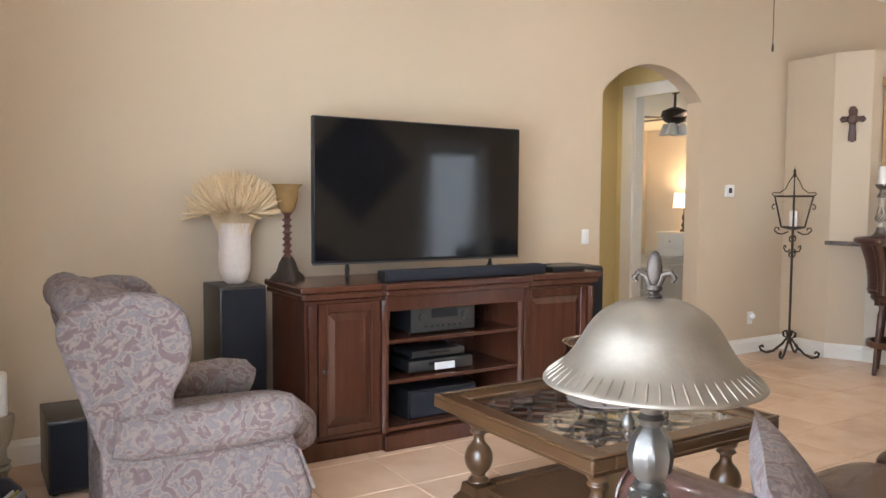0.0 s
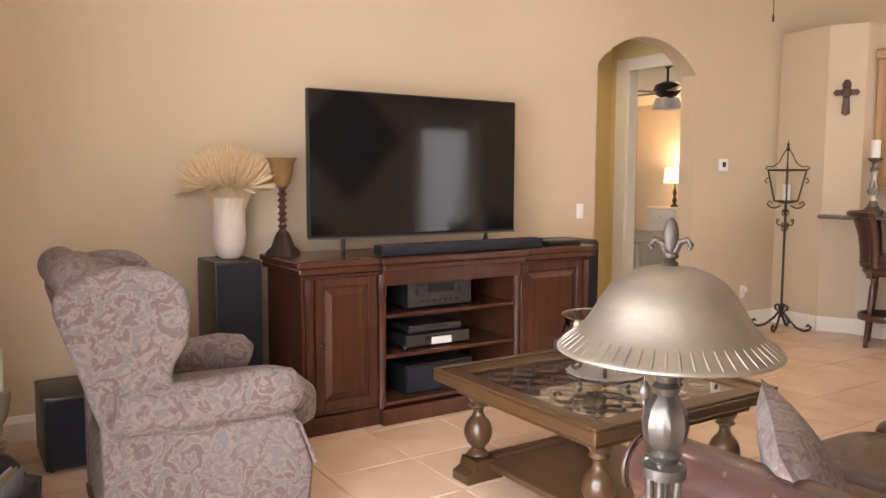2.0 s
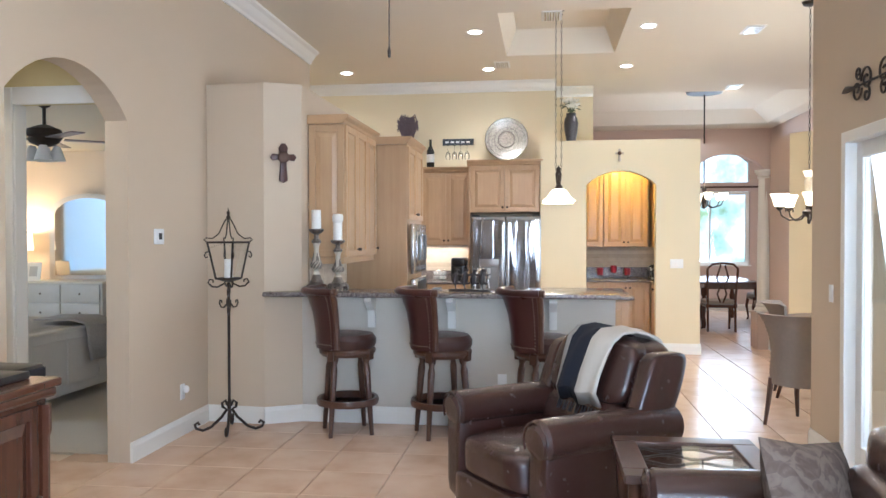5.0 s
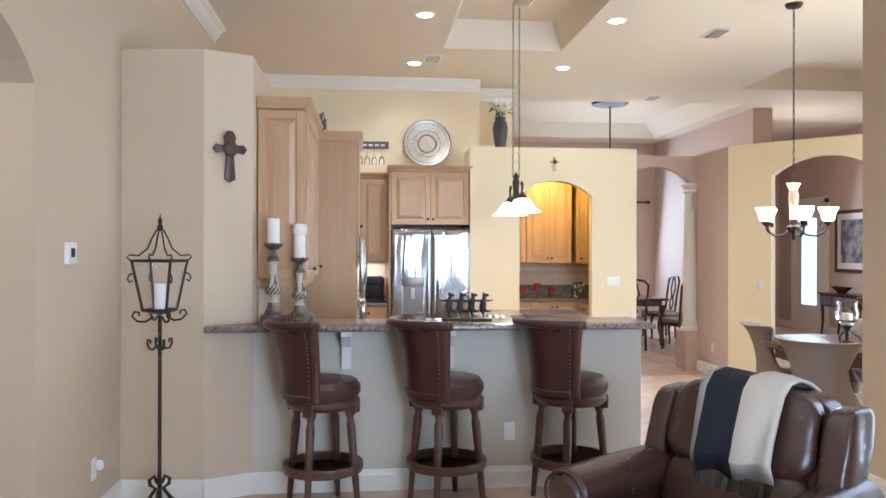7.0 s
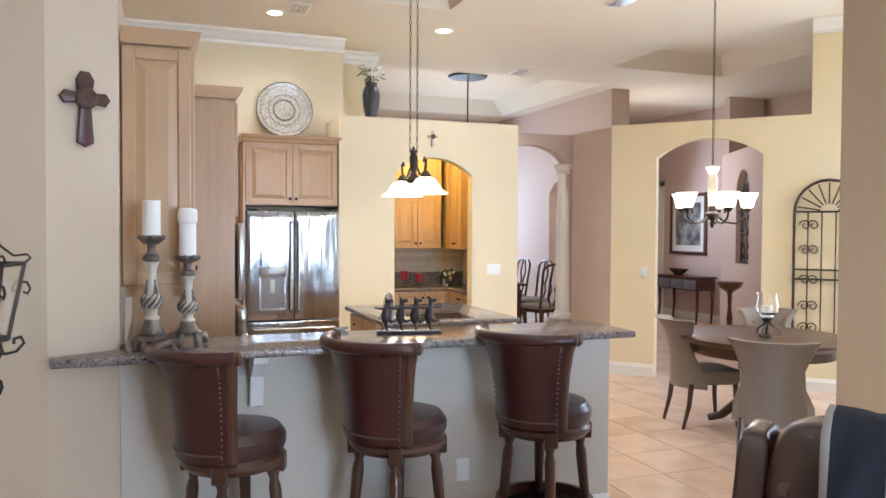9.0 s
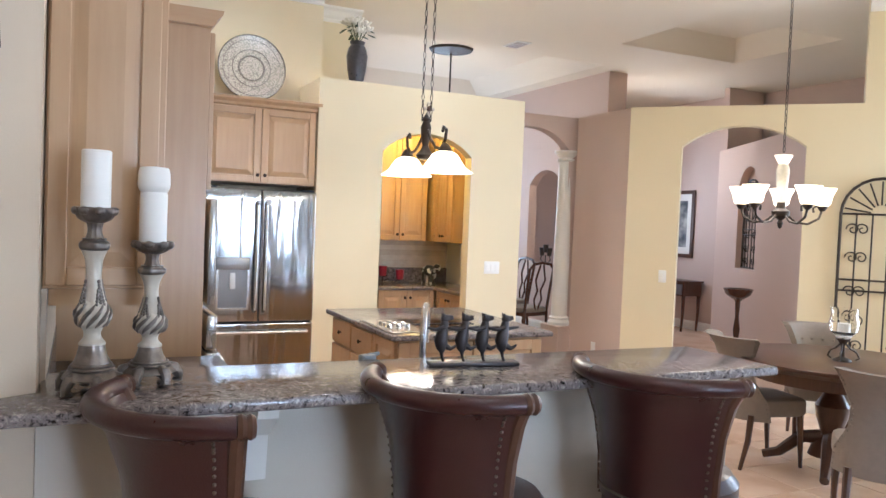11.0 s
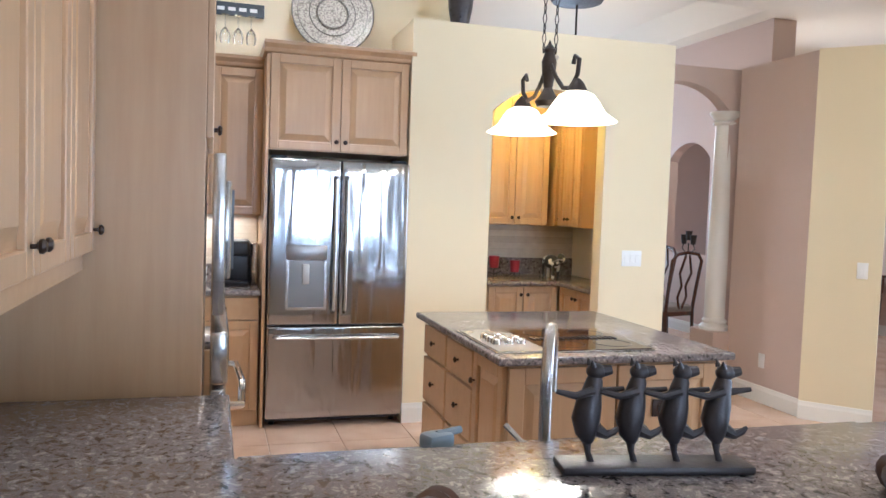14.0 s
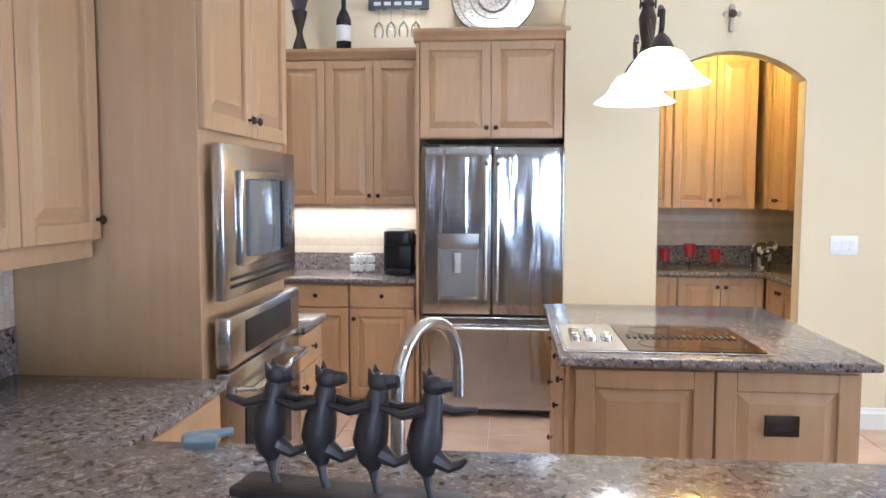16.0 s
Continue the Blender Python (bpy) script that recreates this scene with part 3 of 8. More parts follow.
def tv_console():
    t = thing("tv_console", "mahogany breakfront media console with open middle shelves", "media console", pose(1.5, 3.78, 0))
    W, D, H = 2.12, 0.55, 0.947
    c0, c1 = 0.52, 1.45
    for a, b in ((0.04, c0), (c1, W - 0.04)):
        part("carcass", box(B(), a, 0.03, 0.1, b, D - 0.02, H - 0.08, 0.003, 1), M_MAHOG, t, smooth=False)
    bm = B()
    box(bm, c0, D - 0.04, 0.1, c1, D - 0.02, H - 0.08)
    part("back_panel", bm, M_MAHOG, t, smooth=False)
    bm = B()
    for z in (0.1, 0.37, 0.60):
        part("shelf", box(B(), c0, 0.0, z, c1, D - 0.04, z + 0.022, 0.004, 1), M_MAHOG, t, smooth=False)
    bm.free()
    bm = box(B(), 0.015, 0.01, 0, c0, D, 0.1, 0.006)
    box(bm, c1, 0.01, 0, W - 0.015, D, 0.1, 0.006)
    box(bm, c0 - 0.03, -0.035, 0, c1 + 0.03, D, 0.09, 0.006)
    part("plinth", bm, M_MAHOG, t, smooth=False)
    bm = box(B(), c0 - 0.02, -0.02, H - 0.16, c1 + 0.02, D - 0.04, H - 0.06, 0.006)
    part("frieze", bm, M_MAHOG, t, smooth=False)
    bm = box(B(), 0, -0.02, H - 0.035, W, D, H, 0.008)
    box(bm, c0 - 0.05, -0.075, H - 0.035, c1 + 0.05, 0.02, H, 0.008)
    box(bm, 0.012, -0.005, H - 0.075, W - 0.012, D, H - 0.036, 0.012)
    box(bm, c0 - 0.035, -0.055, H - 0.075, c1 + 0.035, 0.02, H - 0.036, 0.012)
    part("top", bm, M_MAHOG, t, smooth=False)
    for x in (0.075, c0 - 0.01, c1 + 0.01, W - 0.075):
        bm = lathe(B(), [(0.024, 0.1), (0.024, 0.14), (0.02, 0.15), (0.022, 0.72), (0.028, 0.74), (0.028, 0.85)], 14, x, 0.015, lambda a, z: 1 + 0.07 * math.cos(7 * a))
        part("column", bm, M_MAHOG, t, "reeded turned column")
    for a, b, k in ((0.11, c0 - 0.045, 0.05), (c1 + 0.045, W - 0.11, -0.05)):
        w = b - a
        panel_door(w, 0.72, 0.022, 0.05, M_MAHOG, t, pose(a, 0.008, 0.13), (0.025 if k > 0 and False else (0.03 if a < 1 else w - 0.03), 0.36))
    return t


tv_console()


def television():
    t = thing("television", "large flat television with black screen on splayed feet", "television", pose(1.73, 4.14, 0.947))
    part("bezel", box(B(), 0, 0.0, 0.088, 1.48, 0.045, 0.941, 0.006), M_BLACK, t)
    scr = mat("dark_glossy_screen", (0.006, 0.006, 0.007), 0.09, var=0.0, scale=2, spec=0.6)
    part("screen", box(B(), 0.008, -0.004, 0.105, 1.472, -0.001, 0.932), scr, t, "glossy switched-off screen", smooth=False)
    part("rim", box(B(), -0.003, -0.006, 0.080, 1.483, 0.02, 0.090, 0.003), mat("grey_metal_rim", (0.2, 0.19, 0.19), 0.3, 0.9, var=0.05, scale=9), t)
    for x in (0.22, 1.26):
        for s in (-1, 1):
            bm = tube(B(), [(x, 0.02, 0.09), (x + 0.03 * s, 0.02 + 0.05 * s, 0.05), (x + 0.06 * s, 0.02 + 0.12 * s, 0.008)], 0.009, 8)
            part("foot", bm, M_BLACK, t)


television()
t = thing("soundbar", "long black soundbar lying on the console", "soundbar", pose(2.02, 3.80, 0.948))
part("body", box(B(), 0, 0, 0, 1.15, 0.10, 0.062, 0.012), M_CLOTH, t)
part("end_cap", box(B(), -0.004, 0.002, 0.002, 0.0, 0.098, 0.060), M_BLACK, t, smooth=False)
part("end_cap", box(B(), 1.15, 0.002, 0.002, 1.154, 0.098, 0.060), M_BLACK, t, smooth=False)
t = thing("media_box", "flat black media box on the console", "media player", pose(3.28, 3.86, 0.948))
part("body", box(B(), 0, 0, 0, 0.28, 0.18, 0.03, 0.005), M_BLACK, t)


def hifi(name, label, cat, x, y, z, w, d, h, material, face):
    t = thing(name, label, cat, pose(x, y, z))
    part("case", box(B(), 0, 0.012, 0.012, w, d, h, 0.004), material, t)
    part("faceplate", box(B(), -0.003, 0, 0.01, w + 0.003, 0.012, h, 0.003), M_FACE if face else material, t)
    part("display", box(B(), w * 0.3, -0.003, h * 0.55, w * 0.72, 0.0, h * 0.85), M_BLACK, t, "dark display window", smooth=False)
    for k in (0.06, 0.94):
        part("foot", lathe(B(), [(0.015, 0), (0.015, 0.012)], 10, w * k, d * 0.2), M_BLACK, t)
    for k in range(7):
        part("button", box(B(), w * (0.2 + 0.09 * k), -0.003, h * 0.22, w * (0.24 + 0.09 * k), 0, h * 0.3), M_BLACK, t, smooth=False)
    return t


M_FACE = mat("grey_hifi_metal", (0.09, 0.085, 0.08), 0.35, 0.6, var=0.1, scale=20)
r = hifi("av_receiver", "dark grey receiver on the upper console shelf", "receiver", 2.22, 3.86, 0.624, 0.44, 0.36, 0.165, M_BLACK, True)
for x in (0.06, 0.36):
    kb = lathe(B(), [(0.026, 0), (0.024, 0.018), (0.0, 0.019)], 18)
    bmesh.ops.transform(kb, matrix=pose(x + 0.01, 0, 0.10, 90), verts=kb.verts)
    part("dial", kb, M_FACE, r, "round dial")
r = hifi("disc_player", "dark disc player on the lower console shelf", "disc player", 2.20, 3.85, 0.394, 0.44, 0.3, 0.075, M_BLACK, True)
part("label_plate", box(B(), 0.17, -0.006, 0.012, 0.31, -0.003, 0.055), M_PLASTIC, r, "white label plate", smooth=False)
hifi("cable_box", "slim dark box stacked on the disc player", "media player", 2.24, 3.88, 0.470, 0.36, 0.25, 0.05, M_BLACK, True)
t = thing("center_speaker", "black center loudspeaker on the bottom shelf", "loudspeaker", pose(2.2, 3.85, 0.123))
part("cabinet", box(B(), 0, 0.015, 0, 0.48, 0.3, 0.17, 0.006), M_BLACK, t)
part("grille", box(B(), 0.01, 0, 0.01, 0.47, 0.014, 0.16, 0.005), M_CLOTH, t)


def speaker(name, label, x, y, w, d, h, rz=0):
    t = thing(name, label, "loudspeaker", pose(x, y, 0, 0, 0, rz))
    part("cabinet", box(B(), 0, 0.02, 0.012, w, d, h, 0.006), wood("black_ash", (0.035, 0.028, 0.024), (0.012, 0.01, 0.009), 0.4), t)
    part("grille", box(B(), 0.008, 0, 0.03, w - 0.008, 0.018, h - 0.012, 0.006), M_CLOTH, t, "black cloth grille")
    for a in (0.03, w - 0.03):
        for b in (0.05, d - 0.03):
            part("foot", lathe(B(), [(0.014, 0), (0.014, 0.013)], 10, a, b), M_BLACK, t)


speaker("tower_speaker", "tall black floor-standing loudspeaker beside the console", 1.20, 4.16, 0.26, 0.36, 0.925)
speaker("tower_speaker", "tall black loudspeaker at the console's far end", 3.63, 4.0, 0.24, 0.36, 0.955, 0)
speaker("subwoofer", "black box subwoofer on the floor against the wall", 0.33, 3.95, 0.34, 0.42, 0.36)


def wheat_vase():
    t = thing("vase", "white carved vase filled with dried wheat on a loudspeaker", "vase", pose(1.34, 4.36, 0.926))
    carve = mat("white_carved_ceramic", (0.72, 0.62, 0.55), 0.6, var=0.12, scale=40, bump=0.6, bscale=35)
    part("body", lathe(B(), [(0.045, 0), (0.07, 0.02), (0.088, 0.08), (0.092, 0.16), (0.088, 0.22), (0.092, 0.33), (0.095, 0.345), (0.083, 0.345), (0.078, 0.25)], 28), carve, t)
    rnd = random.Random(4)
    bm, hb = B(), B()
    for k in range(420):
        a, s = rnd.uniform(0, 2 * math.pi), rnd.random() ** 0.6
        lean, h = 0.20 * s, 0.50 + rnd.uniform(-0.03, 0.05) - 0.09 * s * s
        p0 = Vector((0.06 * s * math.cos(a), 0.06 * s * math.sin(a), 0.2))
        p1 = Vector(((0.07 + lean * 0.35) * s * math.cos(a), (0.07 + lean * 0.35) * s * math.sin(a), 0.40))
        p2 = Vector((lean * math.cos(a), min(0.17, lean * math.sin(a)), h))
        tube(bm, [p0, p1, p2], 0.0016, 3)
        d = (p2 - p1).normalized()
        tube(hb, [p2 - d * 0.03, p2, p2 + d * 0.05, p2 + d * 0.10], [0.003, 0.010, 0.009, 0.002], 5)
        for q in range(3):
            w = Vector((rnd.uniform(-1, 1), rnd.uniform(-1, 1), rnd.uniform(-0.3, 1))) * 0.022
            tube(hb, [p2 + d * 0.03 * q, p2 + d * (0.05 + 0.03 * q) + w], 0.0008, 3)
    straw = mat("dried_straw", (0.74, 0.56, 0.34), 0.85, var=0.2, scale=30)
    part("stalks", bm, straw, t, "dried straw stalks")
    tagged(part("wheat_ears", hb, straw, t, "bushy dried wheat ears"), kind="stuff")


wheat_vase()
t = thing("uplight_lamp", "bronze turned uplight lamp with amber glass cup", "lamp", pose(1.59, 4.19, 0.948))
part("base", lathe(B(), [(0.095, 0), (0.09, 0.02), (0.06, 0.05), (0.045, 0.10), (0.03, 0.13)], 20, 0, 0, lambda a, z: 1 + 0.12 * math.cos(4 * a)), M_IRON, t)
prof = [(0.03, 0.13)]
for k in range(6):
    z = 0.15 + k * 0.036
    prof += [(0.016, z), (0.03, z + 0.012), (0.016, z + 0.026)]
part("stem", lathe(B(), prof + [(0.02, 0.37), (0.035, 0.385)], 18), wood("red_turned_wood", (0.12, 0.04, 0.025), (0.04, 0.015, 0.01), 0.3), t)
part("cup", lathe(B(), [(0.03, 0.385), (0.045, 0.40), (0.06, 0.46), (0.068, 0.52), (0.088, 0.545), (0.083, 0.545), (0.06, 0.52), (0.05, 0.46), (0.0, 0.41)], 24), mat("amber_glass", (0.25, 0.15, 0.06), 0.2, var=0.3, scale=12), t, "amber mottled glass cup")


def wing_chair():
    t = thing("wing_chair", "paisley upholstered wing armchair with rolled arms", "armchair", pose(0.77, 3.22, 0, 0, 0, -4))
    part("seat_base", pillow(B(), -0.34, -0.36, 0.06, 0.40, 0.36, 0.38, 9, 8), M_PAISLEY, t)
    part("seat_cushion", pillow(B(), -0.26, -0.27, 0.35, 0.52, 0.27, 0.54, 5, 12), M_PAISLEY, t, "plump seat cushion")

    def lean(bm):
        for v in bm.verts:
            v.co.x -= 0.22 + (v.co.z - 0.4) * 0.27
        return bm
    part("backrest", lean(pillow(B(), -0.08, -0.31, 0.38, 0.10, 0.31, 1.09, 6, 12)), M_PAISLEY, t)
    part("back_cushion", lean(pillow(B(), 0.02, -0.25, 0.48, 0.19, 0.25, 1.07, 4, 12)), M_PAISLEY, t, "padded inner back")
    part("top_roll", tube(B(), [(-0.41 + 0.02 * math.cos(k * 0.55), -0.33 + 0.066 * k, 1.00 + 0.045 * math.sin(math.pi * k / 10)) for k in range(11)], [0.055] + [0.075] * 9 + [0.055], 16), M_PAISLEY, t, "rolled top edge")
    for s in (-1, 1):
        bm = prism(B(), [(-0.32, 0.44), (-0.48, 0.94), (-0.46, 1.00), (-0.38, 1.05), (-0.24, 1.075), (-0.12, 1.06), (-0.05, 1.00), (-0.025, 0.90), (-0.04, 0.79), (-0.10, 0.69), (-0.08, 0.60), (-0.08, 0.46)], s * 0.28, s * 0.385, "y")
        bmesh.ops.bevel(bm, geom=bm.edges[:], offset=0.034, segments=4, profile=0.5, affect="EDGES")
        for v in bm.verts:
            v.co.y += s * 0.05 * max(0.0, v.co.z - 0.62) * (1 + 3 * max(0.0, v.co.x + 0.25))
        part("wing", bm, M_PAISLEY, t, "curved padded wing")
        rings = [(-0.30, 0.9, 0.01), (-0.24, 1.0, 0.0), (0.0, 1.03, 0.0), (0.24, 1.10, 0.015), (0.33, 1.04, 0.005), (0.365, 0.72, -0.01)]
        part("arm_roll", tube(B(), [(x, s * 0.365, 0.555 + dz) for x, k, dz in rings], [0.086 * k for x, k, dz in rings], 24), M_PAISLEY, t, "rolled arm")
        bm = prism(B(), [(-0.34, 0.06), (0.40, 0.06), (0.42, 0.26), (0.34, 0.50), (-0.34, 0.55)], s * 0.29, s * 0.405, "y")
        bmesh.ops.bevel(bm, geom=bm.edges[:], offset=0.022, segments=3, profile=0.5, affect="EDGES")
        part("arm_side", bm, M_PAISLEY, t)
        part("piping", tube(B(), [(-0.30, s * 0.41, 0.475), (0.30, s * 0.41, 0.475), (0.36, s * 0.405, 0.44), (0.425, s * 0.40, 0.27)], 0.007, 6), M_PAISLEY, t)
    for x in (-0.32, 0.34):
        for y in (-0.33, 0.33):
            part("leg", lathe(B(), [(0.018, 0), (0.028, 0.03), (0.03, 0.07)], 12, x, y), M_STOOLWOOD, t)


wing_chair()


def coffee_table():
    t = thing("coffee_table", "dark oak coffee table with glass top and turned legs", "coffee table", pose(1.85, 1.95, 0))
    W, H, f = 1.06, 0.5, 0.115
    top = B()
    box(top, 0, 0, H - 0.05, f, W, H, 0.008)
    box(top, W - f, 0, H - 0.05, W, W, H, 0.008)
    box(top, f, 0, H - 0.05, W - f, f, H, 0.008)
    box(top, f, W - f, H - 0.05, W - f, W, H, 0.008)
    part("top_frame", top, M_OAK, t, smooth=False)
    g = part("glass_top", box(B(), f, f, H - 0.014, W - f, W - f, H - 0.006), glass("table_glass", (0.93, 0.97, 0.95)), t, "bevelled clear glass inset", smooth=False)
    g.visible_shadow = False
    bm = B()
    n = 6
    s = (W - 2 * f) / n
    for k in range(-n, n + 1):
        for d in (1, -1):
            pts = []
            for j in range(41):
                u = f + (W - 2 * f) * j / 40
                v = f + s * k * 1.0 + d * (u - f) + (0 if d > 0 else (W - 2 * f)) + 0.012 * math.sin(j * 0.9)
                if f <= v <= W - f:
                    pts.append((u, v, H - 0.032))
            if len(pts) > 2:
                tube(bm, pts, 0.009, 5)
    part("lattice", bm, M_IRON, t, "wrought iron lattice under the glass")
    for a0, b0, a1, b1 in ((0, 0, W, 0.022), (0, W - 0.022, W, W), (0, 0.022, 0.022, W - 0.022), (W - 0.022, 0.022, W, W - 0.022)):
        part("raised_edge", box(B(), a0, b0, H, a1, b1, H + 0.012, 0.004, 1), M_OAK, t, smooth=False)
    part("apron", box(box(box(box(B(), 0.08, 0.08, H - 0.10, W - 0.08, 0.1, H - 0.05), 0.08, W - 0.1, H - 0.10, W - 0.08, W - 0.08, H - 0.05), 0.08, 0.1, H - 0.10, 0.1, W - 0.1, H - 0.05), W - 0.1, 0.1, H - 0.10, W - 0.08, W - 0.1, H - 0.05), M_OAK, t, smooth=False)
    prof = [(0.035, 0.10), (0.05, 0.115), (0.04, 0.13), (0.03, 0.145), (0.055, 0.18), (0.066, 0.22), (0.055, 0.265), (0.028, 0.30), (0.026, 0.33), (0.042, 0.345), (0.034, 0.36), (0.048, 0.385), (0.052, 0.45)]
    for x in (0.16, W - 0.16):
        for y in (0.14, W - 0.14):
            part("leg", lathe(B(), fair(prof, 4), 20, x, y), M_OAK, t)
            bm = prism(B(), [(x - 0.10, 0.0), (x + 0.10, 0.0), (x + 0.10, 0.04), (x + 0.06, 0.06), (x + 0.05, 0.10), (x - 0.05, 0.10), (x - 0.06, 0.06), (x - 0.10, 0.04)], y - 0.06, y + 0.06, "y")
            part("foot", bm, M_OAK, t, smooth=False)
    part("shelf", box(B(), 0.18, 0.12, 0.055, W - 0.18, W - 0.12, 0.085, 0.005), M_OAK, t, smooth=False)
    for y in (0.14, W - 0.14):
        part("stretcher", box(B(), 0.24, y - 0.03, 0.04, W - 0.24, y + 0.03, 0.10, 0.006), M_OAK, t, smooth=False)


coffee_table()


def iron_bowl():
    t = thing("glass_bowl", "glass bowl of potpourri on a scrolled iron stand", "bowl", pose(2.50, 2.56, 0.502))
    gl = part("bowl", lathe(B(), [(0.02, 0.11), (0.11, 0.12), (0.175, 0.145), (0.198, 0.18), (0.182, 0.22), (0.192, 0.255), (0.202, 0.262), (0.194, 0.262), (0.176, 0.22), (0.19, 0.18), (0.168, 0.152), (0.105, 0.128), (0.0, 0.12)], 40), glass("bowl_glass", (0.95, 0.93, 0.90)), t, "clear rimmed glass bowl")
    gl.visible_shadow = False
    for k in range(4):
        a = math.pi / 4 + k * math.pi / 2
        pts = [(0.15, 0.012), (0.135, 0.0), (0.115, 0.01), (0.105, 0.05), (0.115, 0.09), (0.15, 0.125), (0.195, 0.135), (0.225, 0.12), (0.225, 0.09), (0.205, 0.085), (0.20, 0.10)]
        bm = tube(B(), [(r * math.cos(a), r * math.sin(a), z + 0.008) for r, z in pts], 0.009, 8)
        part("leg", bm, M_IRON, t, "scrolled iron leg")
    bm = tube(B(), [(0.145 * math.cos(k * 0.262), 0.145 * math.sin(k * 0.262), 0.125) for k in range(24)], 0.007, 6, True)
    part("ring", bm, M_IRON, t)
    rnd = random.Random(8)
    cols = [mat("brown_potpourri", (0.14, 0.07, 0.04), 0.9, var=0.3, scale=40), mat("cream_potpourri", (0.7, 0.55, 0.48), 0.8, var=0.2, scale=40)]
    for c in cols:
        bm = B()
        for k in range(26):
            a, r = rnd.uniform(0, 6.28), rnd.uniform(0, 0.14)
            blob(bm, (r * math.cos(a), r * math.sin(a), 0.155 + rnd.uniform(0, 0.05)), (rnd.uniform(0.012, 0.028), rnd.uniform(0.012, 0.028), rnd.uniform(0.01, 0.02)), 8)
        tagged(part("potpourri", bm, c, t, "dried potpourri pieces"), kind="stuff")


iron_bowl()
bm = lathe(B(), [(0.175, 0.0), (0.175, 0.003)], 40, 0, 0, lambda a, z: 1 + 0.03 * math.cos(16 * a))
solo("doily", bm, mat("grey_beaded_mat", (0.30, 0.27, 0.25), 0.5, 0.3, var=0.5, scale=120, bump=0.8, bscale=200), "grey beaded doily under the glass bowl", "doily", m=pose(2.50, 2.56, 0.5005))


def table_lamp():
    t = thing("table_lamp", "antique pewter table lamp with flared metal shade and finial", "table lamp", pose(1.15, 1.05, 0.557))
    prof = [(0.208, 0.490), (0.214, 0.494), (0.210, 0.501), (0.196, 0.512), (0.178, 0.526), (0.163, 0.542), (0.150, 0.560), (0.138, 0.580), (0.124, 0.603), (0.104, 0.626), (0.078, 0.643), (0.05, 0.654), (0.02, 0.658), (0.0, 0.658)]
    inner = [(0.204, 0.490), (0.18, 0.512), (0.142, 0.56), (0.10, 0.613), (0.0, 0.645)]
    part("shade", lathe(B(), inner[::-1] + fair(prof, 3), 72), M_PEWTER, t, "flared brushed pewter shade")
    for k in range(54):
        a = 2 * math.pi * k / 54
        c, q = math.cos(a), math.sin(a)
        part("flute", tube(B(), [(0.172 * c, 0.172 * q, 0.530), (0.186 * c, 0.186 * q, 0.5185), (0.201 * c, 0.201 * q, 0.5065), (0.209 * c, 0.209 * q, 0.500)], [0.001, 0.003, 0.0035, 0.002], 6), M_PEWTER, t)
    fl = B()
    lathe(fl, [(0.018, 0.655), (0.02, 0.665), (0.012, 0.672), (0.02, 0.68), (0.018, 0.69)], 16)
    blob(fl, (0, 0, 0.73), (0.019, 0.014, 0.045), 14)
    for s in (-1, 1):
        tube(fl, [(0.01 * s, 0, 0.69), (0.02 * s, 0, 0.715), (0.038 * s, 0, 0.722), (0.048 * s, 0, 0.708), (0.042 * s, 0, 0.698)], [0.008, 0.009, 0.008, 0.007, 0.005], 8)
    bmesh.ops.transform(fl, matrix=pose(0, 0, 0.655, 0, 0, -50) @ Matrix.Scale(0.80, 4) @ pose(0, 0, -0.655), verts=fl.verts)
    part("finial", fl, M_IRON, t, "dark fleur-de-lis finial")
    dk = mat("dark_silvered_metal", (0.12, 0.11, 0.10), 0.36, 0.9, var=0.3, scale=30, bump=0.3, bscale=60)
    part("stem", lathe(B(), [(0.018, 0.64), (0.018, 0.46), (0.026, 0.45), (0.02, 0.43), (0.028, 0.42), (0.022, 0.405), (0.038, 0.38), (0.045, 0.35), (0.04, 0.315), (0.024, 0.295), (0.034, 0.285), (0.028, 0.272), (0.044, 0.262), (0.042, 0.24), (0.03, 0.235)], 20, 0, 0, lambda a, z: 1 + (0.10 * math.cos(8 * a) if 0.31 < z < 0.39 else 0)), dk, t)
    for k in range(4):
        a = k * math.pi / 2 + 0.5
        pts = [(0.032, 0.245), (0.026, 0.18), (0.03, 0.1), (0.05, 0.03), (0.07, 0.0)]
        part("leg", tube(B(), [(r * math.cos(a), r * math.sin(a), z + 0.03) for r, z in pts], 0.008, 8), dk, t)
    part("base", lathe(B(), [(0.095, 0), (0.095, 0.012), (0.08, 0.025), (0.06, 0.032), (0, 0.032)], 28), dk, t)
    for a in (0.4, 3.4):
        x, y = 0.09 * math.cos(a), 0.09 * math.sin(a)
        bm = tube(B(), [(x, y, 0.60), (x, y, 0.445)], 0.0018, 5)
        lathe(bm, [(0.002, 0.395), (0.006, 0.405), (0.003, 0.412), (0.012, 0.425), (0.012, 0.432), (0.005, 0.447)], 10, x, y)
        part("pull_chain", bm, dk, t, "beaded pull chain with a drop")


